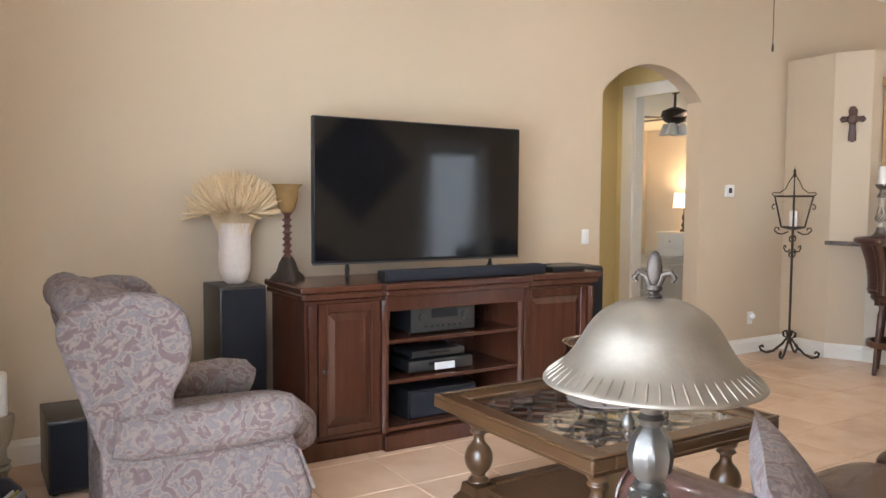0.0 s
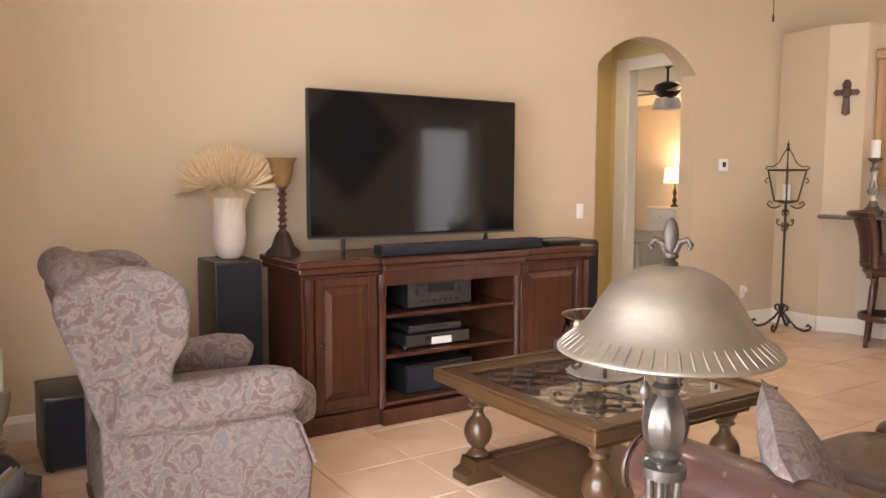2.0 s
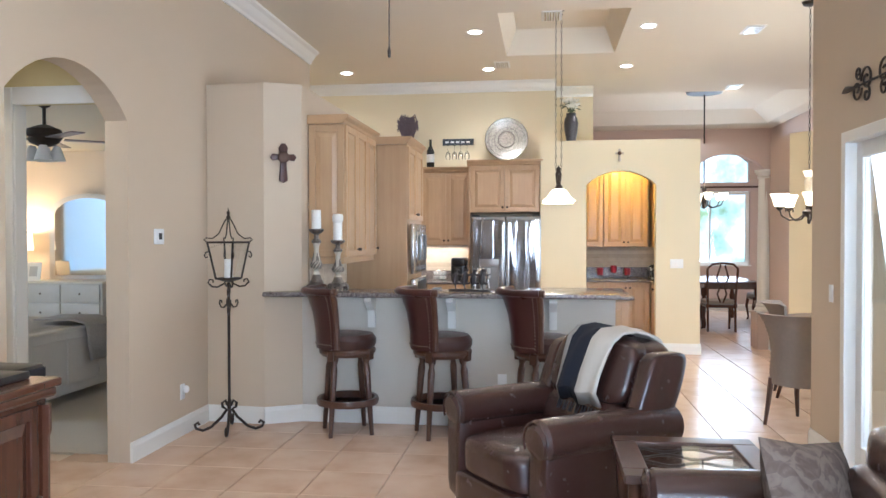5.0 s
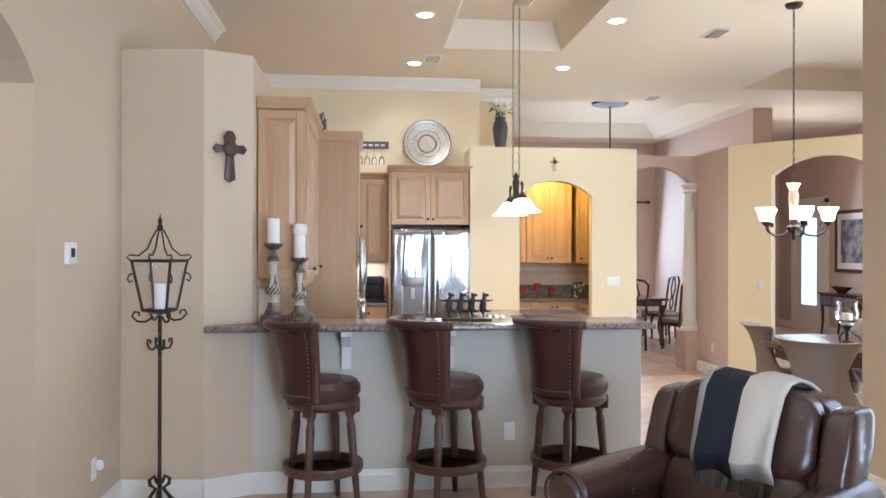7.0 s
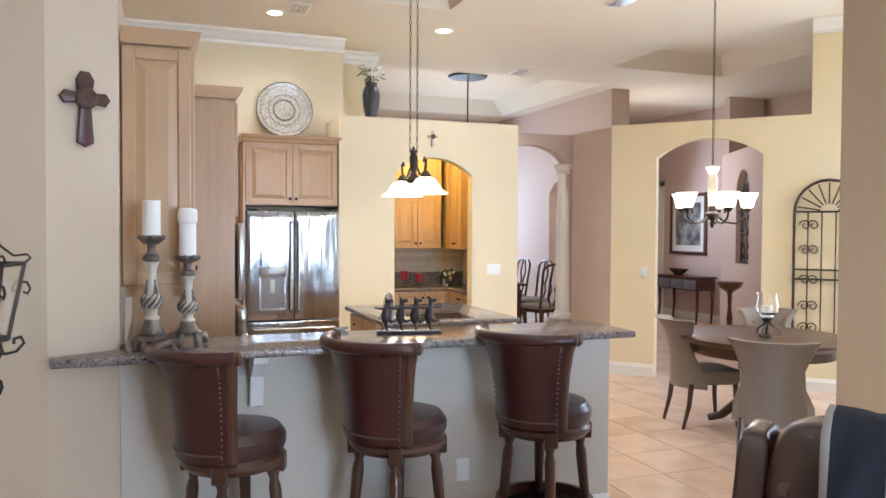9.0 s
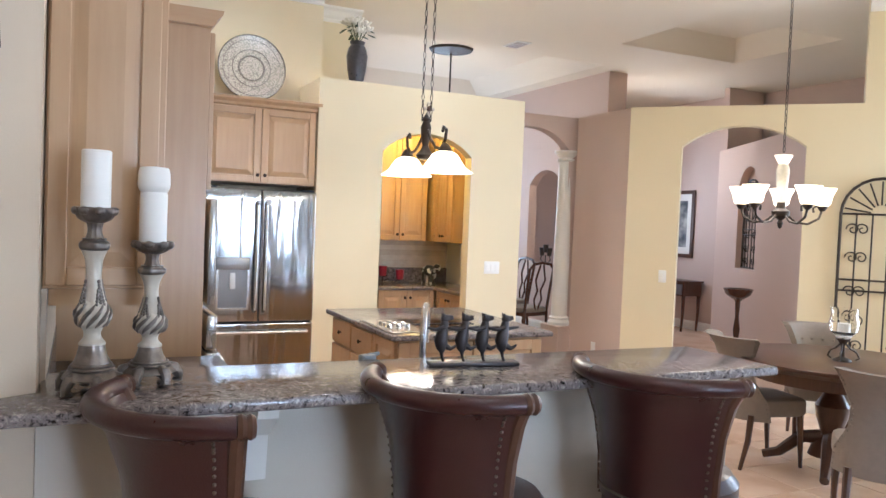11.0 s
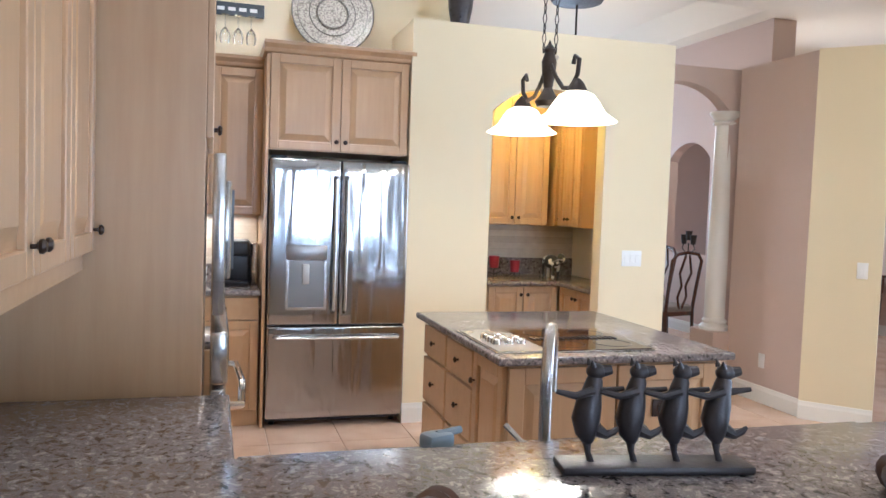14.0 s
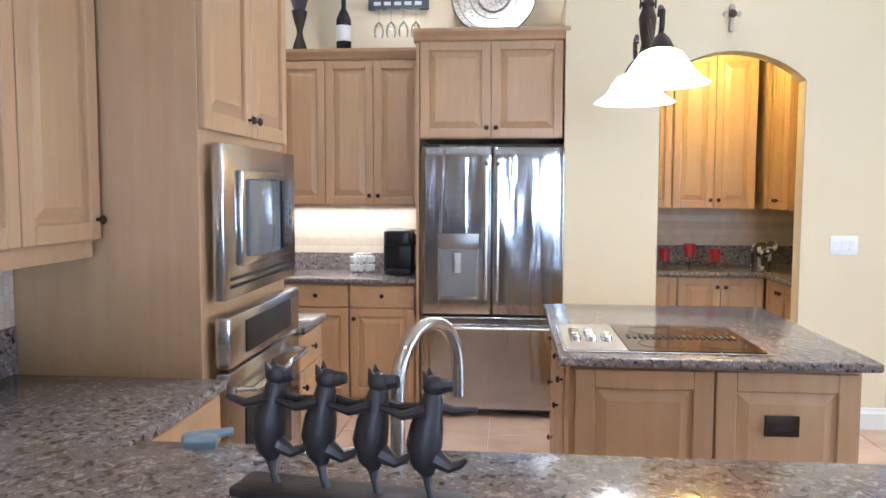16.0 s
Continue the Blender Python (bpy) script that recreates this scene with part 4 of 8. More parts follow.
table_lamp()
t = thing("lamp_table", "round glass-topped end table under the lamp", "end table", pose(1.155, 1.045, 0))
part("rim", tube(B(), [(0.30 * math.cos(k * 0.1571), 0.30 * math.sin(k * 0.1571), 0.54) for k in range(40)], 0.018, 8, True), M_IRON, t)
part("glass_top", lathe(B(), [(0.30, 0.545), (0.30, 0.555), (0, 0.555)], 40), glass("end_table_glass", (0.93, 0.97, 0.95)), t, "clear glass top")
for k in range(4):
    a = k * math.pi / 2 + 0.4
    part("leg", tube(B(), [(r * math.cos(a), r * math.sin(a), z) for r, z in ((0.29, 0.53), (0.2, 0.3), (0.22, 0.1), (0.28, 0.004))], 0.012, 8), M_IRON, t)


def crinkle(bm, amp=0.006, sc=7.0, seed=0.0):
    bm.normal_update()
    for v in bm.verts:
        v.co += v.normal * amp * noise.noise(v.co * sc + Vector((seed, seed, seed)))
    return bm


def rolled_arm(s, w, d0, d1, h, material, t, name="arm"):
    """A padded arm along y with a scrolled front; s is its middle x."""
    bm = pillow(B(), s - w * 0.42, d0, 0.08, s + w * 0.42, d1, h - 0.06, 8, 8)
    part(name, crinkle(bm, 0.004, 5), material, t)
    bm = tube(B(), [(s, d0, h - 0.09), (s, d0 + 0.03, h - 0.085), (s, (d0 + d1) / 2, h - 0.075), (s, d1 - 0.02, h - 0.075), (s, d1 + 0.01, h - 0.08)], [w * 0.3, w * 0.5, w * 0.52, w * 0.5, w * 0.36], 22)
    part("arm_pad", crinkle(bm, 0.004, 9), material, t)
    tr = B()
    tube(tr, [(s + w * 0.47 * math.cos(radians(a)), d1 + 0.004, h - 0.078 + w * 0.47 * math.sin(radians(a))) for a in range(-30, 211, 15)], 0.006, 6)
    part("piping", tr, material, t)


def recliner():
    t = thing("recliner", "dark brown leather recliner with rolled arms", "armchair", pose(4.76, 1.74, 0, 0, 0, 36))
    part("base", pillow(B(), -0.33, -0.36, 0.05, 0.33, 0.36, 0.30, 10, 8), M_LEATHER, t)
    part("seat_cushion", crinkle(pillow(B(), -0.29, -0.26, 0.27, 0.29, 0.46, 0.50, 5, 12), 0.008, 6), M_LEATHER, t)
    bm = pillow(B(), -0.29, 0.36, 0.08, 0.29, 0.47, 0.30, 8, 8)
    part("footrest", bm, M_LEATHER, t)
    for s in (-0.385, 0.385):
        rolled_arm(s, 0.2, -0.42, 0.42, 0.66, M_LEATHER, t)
    def lean(bm):
        for v in bm.verts:
            v.co.z = 0.4 + (v.co.z - 0.4) * 0.89
            v.co.y -= 0.22 + (v.co.z - 0.4) * 0.35
        return bm
    part("backrest", crinkle(lean(pillow(B(), -0.34, -0.12, 0.38, 0.34, 0.12, 1.04, 5, 14)), 0.012, 5, 2), M_LEATHER, t)
    part("head_cushion", crinkle(lean(pillow(B(), -0.31, 0.02, 0.68, 0.31, 0.20, 1.06, 4, 14)), 0.018, 6, 5), M_LEATHER, t)
    part("lumbar_cushion", crinkle(lean(pillow(B(), -0.30, 0.02, 0.42, 0.30, 0.20, 0.74, 4, 14)), 0.018, 6, 9), M_LEATHER, t)
    for s in (-1, 1):
        part("wing", crinkle(lean(pillow(B(), s * 0.37 - 0.06, -0.10, 0.55, s * 0.37 + 0.06, 0.16, 1.00, 5, 10)), 0.01, 7, s), M_LEATHER, t)
    for x in (-0.38, 0.38):
        for y in (-0.36, 0.38):
            part("foot", lathe(B(), [(0.03, 0), (0.04, 0.03), (0.035, 0.085)], 12, x, y), M_STOOLWOOD, t)
    return t


recliner()


def throw():
    def tex(n, l):
        tc = n.new("ShaderNodeTexCoord")
        sp = n.new("ShaderNodeSeparateXYZ")
        l.new(tc.outputs["Object"], sp.inputs[0])
        mr = n.new("ShaderNodeMapRange")
        mr.inputs[1].default_value, mr.inputs[2].default_value = -0.19, 0.15
        l.new(sp.outputs[0], mr.inputs[0])
        return mr.outputs[0]
    navy, cream, grey = (0.012, 0.013, 0.022), (0.50, 0.45, 0.39), (0.33, 0.31, 0.29)
    m = ramped("striped_knit", tex, [(0.0, cream), (0.44, cream), (0.47, navy), (0.90, navy), (0.93, grey)], 0.95)
    m.node_tree.nodes["Color Ramp"].color_ramp.interpolation = "CONSTANT"
    t = thing("throw_blanket", "navy and cream striped throw over the recliner's back", "blanket", pose(4.76, 1.74, 0, 0, 0, 36))
    line = [(y + 0.02, 0.4 + (z - 0.4) * 0.89) for y, z in ((-0.13, 0.66), (-0.10, 0.74), (-0.125, 0.84), (-0.16, 0.94), (-0.20, 1.03), (-0.27, 1.085), (-0.37, 1.095), (-0.47, 1.07), (-0.565, 1.02), (-0.60, 0.9), (-0.585, 0.8))]
    bm = B()
    rows = []
    for k, (y, z) in enumerate(line):
        rows.append([bm.verts.new((-0.19 + 0.34 * j / 12, y + 0.012 * math.sin(j * 1.3 + k), z + 0.012 + 0.008 * math.sin(j * 0.9 + k * 0.7))) for j in range(13)])
    for a, b in zip(rows, rows[1:]):
        for j in range(12):
            bm.faces.new((a[j], a[j + 1], b[j + 1], b[j]))
    ob = part("cloth", bm, m, t)
    s = ob.modifiers.new("thick", "SOLIDIFY")
    s.thickness, s.offset = 0.014, 1
    fr = B()
    for k in range(14):
        x = -0.18 + 0.32 * k / 13
        tube(fr, [(x, -0.11, 0.635), (x + 0.006 * (-1) ** k, -0.085, 0.59)], 0.005, 5)
    part("fringe", fr, mat("dark_fringe", (0.03, 0.03, 0.035), 0.9, var=0.4, scale=60), t, "knotted fringe")


throw()


def sofa():
    t = thing("sofa", "dark brown leather sofa with padded back cushions", "sofa", pose(2.52, 1.02, 0))
    W = 2.1
    part("base", pillow(B(), -W / 2 + 0.15, -0.46, 0.06, W / 2 - 0.15, 0.44, 0.32, 12, 8), M_LEATHER, t)
    for k in range(3):
        a = -W / 2 + 0.2 + k * (W - 0.4) / 3
        b = a + (W - 0.4) / 3 - 0.008
        part("seat_cushion", crinkle(pillow(B(), a, -0.2, 0.29, b, 0.52, 0.50, 6, 10), 0.008, 5, k), M_LEATHER, t)
        for z0, z1, y0 in ((0.46, 0.68, 0.0), (0.62, 0.80, -0.04), (0.74, 0.93, -0.10)):
            part("back_cushion", crinkle(pillow(B(), a, -0.48 + y0 + 0.1, z0, b, -0.10 + y0, z1, 4, 10), 0.010, 6, k + z0), M_LEATHER, t)
    part("back_frame", pillow(B(), -W / 2 + 0.1, -0.54, 0.08, W / 2 - 0.1, -0.34, 0.86, 8, 10), M_LEATHER, t)
    for s in (-W / 2 + 0.1, W / 2 - 0.1):
        rolled_arm(s, 0.2, -0.46, 0.44, 0.68, M_LEATHER, t)
    for x in (-W / 2 + 0.12, W / 2 - 0.12):
        for y in (-0.42, 0.40):
            part("foot", lathe(B(), [(0.03, 0), (0.04, 0.03), (0.035, 0.085)], 12, x, y), M_STOOLWOOD, t)


sofa()


def cushion(label, m, material, s=0.46):
    bm = B()
    n = 14
    top, bot = [], []
    for sgn, g in ((1, top), (-1, bot)):
        for i in range(n + 1):
            row = []
            for j in range(n + 1):
                u, v = i / n * 2 - 1, j / n * 2 - 1
                h = (1 - u * u) ** 0.45 * (1 - v * v) ** 0.45 * 0.085
                pin = 1 - 0.07 * (1 - abs(u * v))
                row.append(bm.verts.new((u * s / 2 * pin, sgn * h, v * s / 2 * pin)))
            g.append(row)
        for i in range(n):
            for j in range(n):
                q = (g[i][j], g[i + 1][j], g[i + 1][j + 1], g[i][j + 1])
                bm.faces.new(q if sgn < 0 else q[::-1])
    bmesh.ops.remove_doubles(bm, verts=bm.verts[:], dist=0.0006)
    return solo("throw_pillow", bm, material, label, "cushion", m=m)


M_PILLOW = ramped("brown_paisley_pillow", tex_paisley, [(0.15, (0.10, 0.068, 0.052)), (0.45, (0.125, 0.088, 0.068)), (0.55, (0.155, 0.112, 0.088)), (0.8, (0.175, 0.13, 0.10))], 0.85, 0.25)
cushion("brown paisley throw pillow leaning on the sofa", pose(3.22, 0.99, 0.67, -20, 10, -52), M_PILLOW, 0.42)
cushion("grey-brown paisley pillow on the sofa near the lamp", pose(1.78, 1.12, 0.60, -28, -8, 40), M_PAISLEY)


def side_table():
    t = thing("side_table", "dark wood side table with glass and iron lattice top", "side table", pose(3.65, 0.92, 0))
    W, D, H, f = 0.6, 0.6, 0.62, 0.10
    b = box(B(), 0, 0, H - 0.035, f, D, H, 0.006)
    box(b, W - f, 0, H - 0.035, W, D, H, 0.006)
    box(b, f, 0, H - 0.035, W - f, f, H, 0.006)
    box(b, f, D - f, H - 0.035, W - f, D, H, 0.006)
    part("top_frame", b, M_STOOLWOOD, t, smooth=False)
    part("glass_top", box(B(), f, f, H - 0.014, W - f, D - f, H - 0.008), glass("side_table_glass", (0.93, 0.97, 0.95)), t, "clear glass inset", smooth=False).visible_shadow = False
    lat = B()
    for k in range(4):
        a = f + (k + 0.5) * (W - 2 * f) / 4
        tube(lat, [(a + 0.03 * math.sin(j * 0.9 + k * 3.14), f + (D - 2 * f) * j / 12, H - 0.026) for j in range(13)], 0.007, 5)
    part("lattice", lat, M_IRON, t, "wavy iron lattice")
    part("shelf", box(B(), 0.04, 0.04, 0.15, W - 0.04, D - 0.04, 0.18, 0.005), M_STOOLWOOD, t, smooth=False)
    for x in (0.05, W - 0.05):
        for y in (0.05, D - 0.05):
            part("leg", lathe(B(), [(0.02, 0), (0.028, 0.03), (0.024, 0.15), (0.035, 0.25), (0.022, 0.36), (0.032, 0.50), (0.034, 0.59)], 14, x, y), M_STOOLWOOD, t)


side_table()


def pillar(label, x, y, h, candle_h):
    t = thing("candle_stand", label, "candle holder", pose(x, y, 0))
    m = wood("grey_washed_wood", (0.36, 0.29, 0.20), (0.22, 0.17, 0.11), 0.7)
    pr = [(0.075, 0), (0.075, 0.03), (0.05, 0.05), (0.06, 0.09), (0.038, 0.13), (0.05, 0.22), (0.042, 0.40), (0.036, 0.55), (0.05, 0.60), (0.038, 0.62), (0.05, 0.645), (0.036, 0.67), (0.034, 0.74), (0.05, 0.80), (0.062, 0.90), (0.066, 0.985), (0.062, 1.0)]
    part("post", lathe(B(), fair([(r, z * h) for r, z in pr], 4), 22), m, t, "turned grey-washed wooden post")
    part("candle", lathe(B(), [(0.042, h), (0.043, h + candle_h - 0.01), (0.038, h + candle_h), (0, h + candle_h - 0.012)], 22), M_WAX, t, "cream pillar candle")


pillar("tall grey-washed wooden candle stand with a pillar candle", 0.00, 3.66, 0.80, 0.17)
pillar("short grey-washed wooden candle stand with a pillar candle", 0.11, 3.50, 0.42 + 0.12, 0.17)


def magazine_rack():
    t = thing("magazine_rack", "dark wooden magazine rack with scalloped ends", "magazine rack", pose(0.06, 3.20, 0, 0, 0, -25) @ Matrix.Diagonal((0.78, 0.78, 0.9, 1.0)))
    m = mat("charcoal_painted_wood", (0.05, 0.042, 0.042), 0.5, var=0.2, scale=20)
    prof = [(-0.17, 0.02), (0.17, 0.02), (0.19, 0.28), (0.12, 0.29), (0.09, 0.34), (0.04, 0.38), (-0.04, 0.38), (-0.09, 0.34), (-0.12, 0.29), (-0.19, 0.28)]
    for y in (-0.16, 0.16):
        part("end_panel", prism(B(), prof, y - 0.01, y + 0.01, "y"), m, t, smooth=False)
    for s in (-1, 1):
        part("side_panel", box(B(), s * 0.165 - 0.008, -0.15, 0.03, s * 0.165 + 0.008, 0.15, 0.26), m, t, smooth=False)
    part("divider", box(B(), -0.008, -0.149, 0.03, 0.008, 0.149, 0.40), m, t, smooth=False)
    part("bottom", box(B(), -0.156, -0.149, 0.0, 0.156, 0.149, 0.03), m, t, smooth=False)
    for k, c in enumerate([(0.75, 0.72, 0.68), (0.5, 0.42, 0.12), (0.3, 0.3, 0.32)]):
        solo("magazine", box(B(), -0.10, -0.004, 0, 0.10, 0.004, 0.27), mat("magazine_paper_%s" % "abc"[k], c, 0.5, var=0.1, scale=20), "magazine standing in the dark rack", "magazine", "magazines in the rack", smooth=False, m=pose(0.11 + 0.018 * k, 3.19 - 0.008 * k, 0.03, 0, 0, 65))


magazine_rack()


def floor_lantern():
    t = thing("floor_lantern", "wrought iron floor lantern with scrolls and candle", "floor lamp", pose(6.44, 4.25, 0))
    part("pole", tube(B(), [(0, 0, 0.12), (0, 0, 1.16)], 0.011, 10), M_IRON, t)
    for k in range(4):
        a = k * math.pi / 2 + 0.3
        pts = [(0.012, 0.20), (0.03, 0.24), (0.055, 0.22), (0.05, 0.19), (0.02, 0.17), (0.06, 0.11), (0.14, 0.035), (0.20, 0.012), (0.25, 0.03), (0.26, 0.06), (0.235, 0.075), (0.225, 0.055)]
        part("foot", tube(B(), [(r * math.cos(a), r * math.sin(a), z) for r, z in pts], 0.011, 8), M_IRON, t, "scrolled iron foot")
    for z0 in (0.92, 1.06):
        for k in range(2):
            a = k * math.pi + 0.3
            pts = [(0.0, 0.0), (0.03, -0.005), (0.06, 0.01), (0.065, 0.04), (0.045, 0.05), (0.035, 0.035)]
            part("scroll", tube(B(), [(r * 1.4 * math.cos(a), r * 1.4 * math.sin(a), z0 + z) for r, z in pts], 0.006, 6), M_IRON, t)
    b, w = B(), 0.09
    lo, hi = 0.075, 0.118
    cs = [(math.cos(k * math.pi / 2 + 0.6), math.sin(k * math.pi / 2 + 0.6)) for k in range(4)]
    for k in range(4):
        c, d = cs[k], cs[(k + 1) % 4]
        part("lantern_bar", tube(B(), [(c[0] * lo * 1.3, c[1] * lo * 1.3, 1.19), (c[0] * hi * 1.35, c[1] * hi * 1.35, 1.47)], 0.008, 6), M_IRON, t)
        for z, r in ((1.19, lo * 1.3), (1.47, hi * 1.35)):
            part("lantern_rail", tube(B(), [(c[0] * r, c[1] * r, z), (d[0] * r, d[1] * r, z)], 0.008, 6), M_IRON, t)
        pts = [(0.16, 1.47), (0.185, 1.49), (0.17, 1.505), (0.12, 1.50), (0.07, 1.54), (0.045, 1.60), (0.02, 1.645), (0.0, 1.66)]
        part("crown_rib", tube(B(), [(c[0] * r, c[1] * r, z) for r, z in pts], 0.005, 6), M_IRON, t)
    for k in range(4):
        c, d = cs[k], cs[(k + 1) % 4]
        for z0, r0, sg in ((1.16, 0.12, -1), (1.0, 0.055, -1)):
            pts = [(r0 * 0.3, 0.02), (r0 * 0.7, -0.005), (r0 * 1.05, 0.0), (r0 * 1.3, 0.03), (r0 * 1.2, 0.055), (r0 * 0.98, 0.05), (r0 * 0.98, 0.03)]
            part("scroll", tube(B(), [(c[0] * r, c[1] * r, z0 - 0.03 + z) for r, z in pts], 0.0065, 6), M_IRON, t, "curled iron scroll")
        part("corner_curl", tube(B(), [(c[0] * r, c[1] * r, z) for r, z in ((0.145, 1.40), (0.17, 1.395), (0.182, 1.37), (0.17, 1.35), (0.155, 1.36))], 0.005, 6), M_IRON, t)
        gb = B()
        q = [(c[0] * lo * 1.28, c[1] * lo * 1.28, 1.198), (d[0] * lo * 1.28, d[1] * lo * 1.28, 1.198), (d[0] * hi * 1.33, d[1] * hi * 1.33, 1.462), (c[0] * hi * 1.33, c[1] * hi * 1.33, 1.462)]
        va = [gb.verts.new(p) for p in q]
        vb = [gb.verts.new((p[0] * 0.97, p[1] * 0.97, p[2])) for p in q]
        gb.faces.new(va)
        gb.faces.new(vb[::-1])
        for j in range(4):
            gb.faces.new((va[j], vb[j], vb[(j + 1) % 4], va[(j + 1) % 4]))
        part("pane", gb, M_GLASS, t, "clear lantern glass", smooth=False).visible_shadow = False
    b.free()
    part("finial", lathe(B(), [(0.008, 1.64), (0.018, 1.665), (0.008, 1.68), (0.014, 1.70), (0.005, 1.715), (0.0, 1.745)], 10), M_IRON, t)
    part("pan", lathe(B(), [(0.0, 1.16), (0.05, 1.17), (0.098, 1.185), (0.098, 1.195), (0, 1.195)], 16), M_IRON, t)
    part("candle", lathe(B(), [(0.032, 1.196), (0.032, 1.34), (0.0, 1.335)], 16), M_WAX, t, "cream pillar candle")


floor_lantern()


t = thing("fan_pull_chain", "thin dark ceiling fan pull chain with a knob", "pull chain", pose(3.35, 2.35, 0))
part("chain", tube(B(), [(0, 0, 2.17), (0, 0, CEIL)], 0.0022, 6), M_IRON, t)
part("knob", lathe(B(), [(0.0, 2.130), (0.005, 2.135), (0.006, 2.155), (0.003, 2.170)], 10), M_IRON, t)


def wall_cross(name, label, m, s, material):
    bm = B()
    prof = [(-0.14, 0.32), (0.14, 0.32), (0.2, 0.42), (0.5, 0.38), (0.62, 0.48), (0.5, 0.6), (0.17, 0.56), (0.2, 0.8), (0.1, 0.95), (-0.1, 0.95), (-0.2, 0.8), (-0.17, 0.56), (-0.5, 0.6), (-0.62, 0.48), (-0.5, 0.38), (-0.2, 0.42), (-0.14, 0.32), (-0.2, -0.3), (0.0, -0.38), (0.2, -0.3)]
    prof = prof[:1] and [(-0.2, -0.3), (0.0, -0.38), (0.2, -0.3), (0.14, 0.32), (0.2, 0.40), (0.5, 0.36), (0.62, 0.48), (0.5, 0.6), (0.17, 0.58), (0.22, 0.8), (0.1, 0.95), (-0.1, 0.95), (-0.22, 0.8), (-0.17, 0.58), (-0.5, 0.6), (-0.62, 0.48), (-0.5, 0.36), (-0.2, 0.40), (-0.14, 0.32)]
    prism(bm, [(x * s * 0.72, z * s) for x, z in prof], -0.02, 0.0, "y")
    bmesh.ops.bevel(bm, geom=[e for e in bm.edges if abs(e.verts[0].co.y + 0.02) < 1e-4 and abs(e.verts[1].co.y + 0.02) < 1e-4], offset=0.008, segments=2, profile=0.5, affect="EDGES")
    t = thing(name, label, "wall cross", m)
    part("cross", bm, material, t)
    part("medallion", blob(B(), (0, -0.022, 0.48 * s), (0.2 * s, 0.012, 0.2 * s), 12), mat("aged_bronze_relief", (0.09, 0.05, 0.035), 0.45, 0.5, var=0.4, scale=60, bump=0.6, bscale=90), t, "raised round medallion")


wall_cross("wall_cross", "carved dark red-brown wooden wall cross", pose(6.763, 3.918, 2.04, 0, 0, -62.6), 0.24, wood("cross_wood", (0.10, 0.032, 0.02), (0.03, 0.012, 0.009), 0.4))
wall_cross("crucifix", "small pale metal crucifix over the pantry arch", pose(10.907, 0.86, 2.52, 0, 0, -90), 0.13, mat("pale_pewter", (0.5, 0.42, 0.33), 0.4, 0.6, var=0.2, scale=40))


def plate(name, label, cat, m, w, h, holes):
    t = thing(name, label, cat, m)
    part("cover_plate", box(B(), -w / 2, -0.006, -h / 2, w / 2, 0, h / 2, 0.0025), M_PLASTIC, t)
    for x in holes:
        part("rocker", box(B(), x - 0.016, -0.010, -0.033, x + 0.016, -0.006, 0.033, 0.002, 1), M_PLASTIC, t)


plate("light_switch", "white rocker light switch on the television wall", "light switch", pose(4.20, TVY - 0.001, 1.13), 0.072, 0.118, [0])
t = thing("thermostat", "small white square thermostat with dark display", "thermostat", pose(5.93, TVY - 0.001, 1.515))
part("case", box(B(), -0.058, -0.022, -0.055, 0.058, 0, 0.055, 0.005), M_PLASTIC, t)
part("display", box(B(), -0.022, -0.0245, -0.02, 0.022, -0.022, 0.025), M_BLACK, t, smooth=False)
plate("wall_outlet", "white wall outlet with a plug-in freshener", "outlet", pose(6.29, TVY - 0.001, 0.33), 0.072, 0.118, [0])
solo("plug_in_freshener", blob(B(), (0, 0, 0), (0.022, 0.025, 0.03), 12), M_PLASTIC, "white plug-in air freshener in the outlet", "air freshener", m=pose(6.29, TVY - 0.034, 0.35))
plate("light_switch", "white switch on the wall end by the nook", "light switch", pose(6.15, RY + 0.001, 1.13, 0, 0, 180), 0.072, 0.118, [0])
plate("wall_outlet", "white outlet on the bar half wall", "outlet", pose(6.839, 2.15, 0.36, 0, 0, -90), 0.072, 0.118, [0])
plate("light_switch", "white triple switch beside the pantry arch", "light switch", pose(10.909, 0.14, 1.16, 0, 0, -90), 0.165, 0.118, [-0.046, 0, 0.046])
NA = math.degrees(math.atan2(-DY, -DX))
plate("light_switch", "white switch on the yellow nook wall", "light switch", pose(P0[0] + DX * 0.37 - 0.004, P0[1] + DY * 0.37 + 0.004, 1.14, 0, 0, NA + 180), 0.072, 0.118, [0])
plate("wall_outlet", "white outlet low on the mauve hall wall", "outlet", pose(11.0, -1.149, 0.34, 0, 0, 180), 0.072, 0.118, [0])
plate("light_switch", "white switch plate beside the garden door", "light switch", pose(-0.139, 2.75, 1.15, 0, 0, 90), 0.12, 0.118, [-0.023, 0.023])


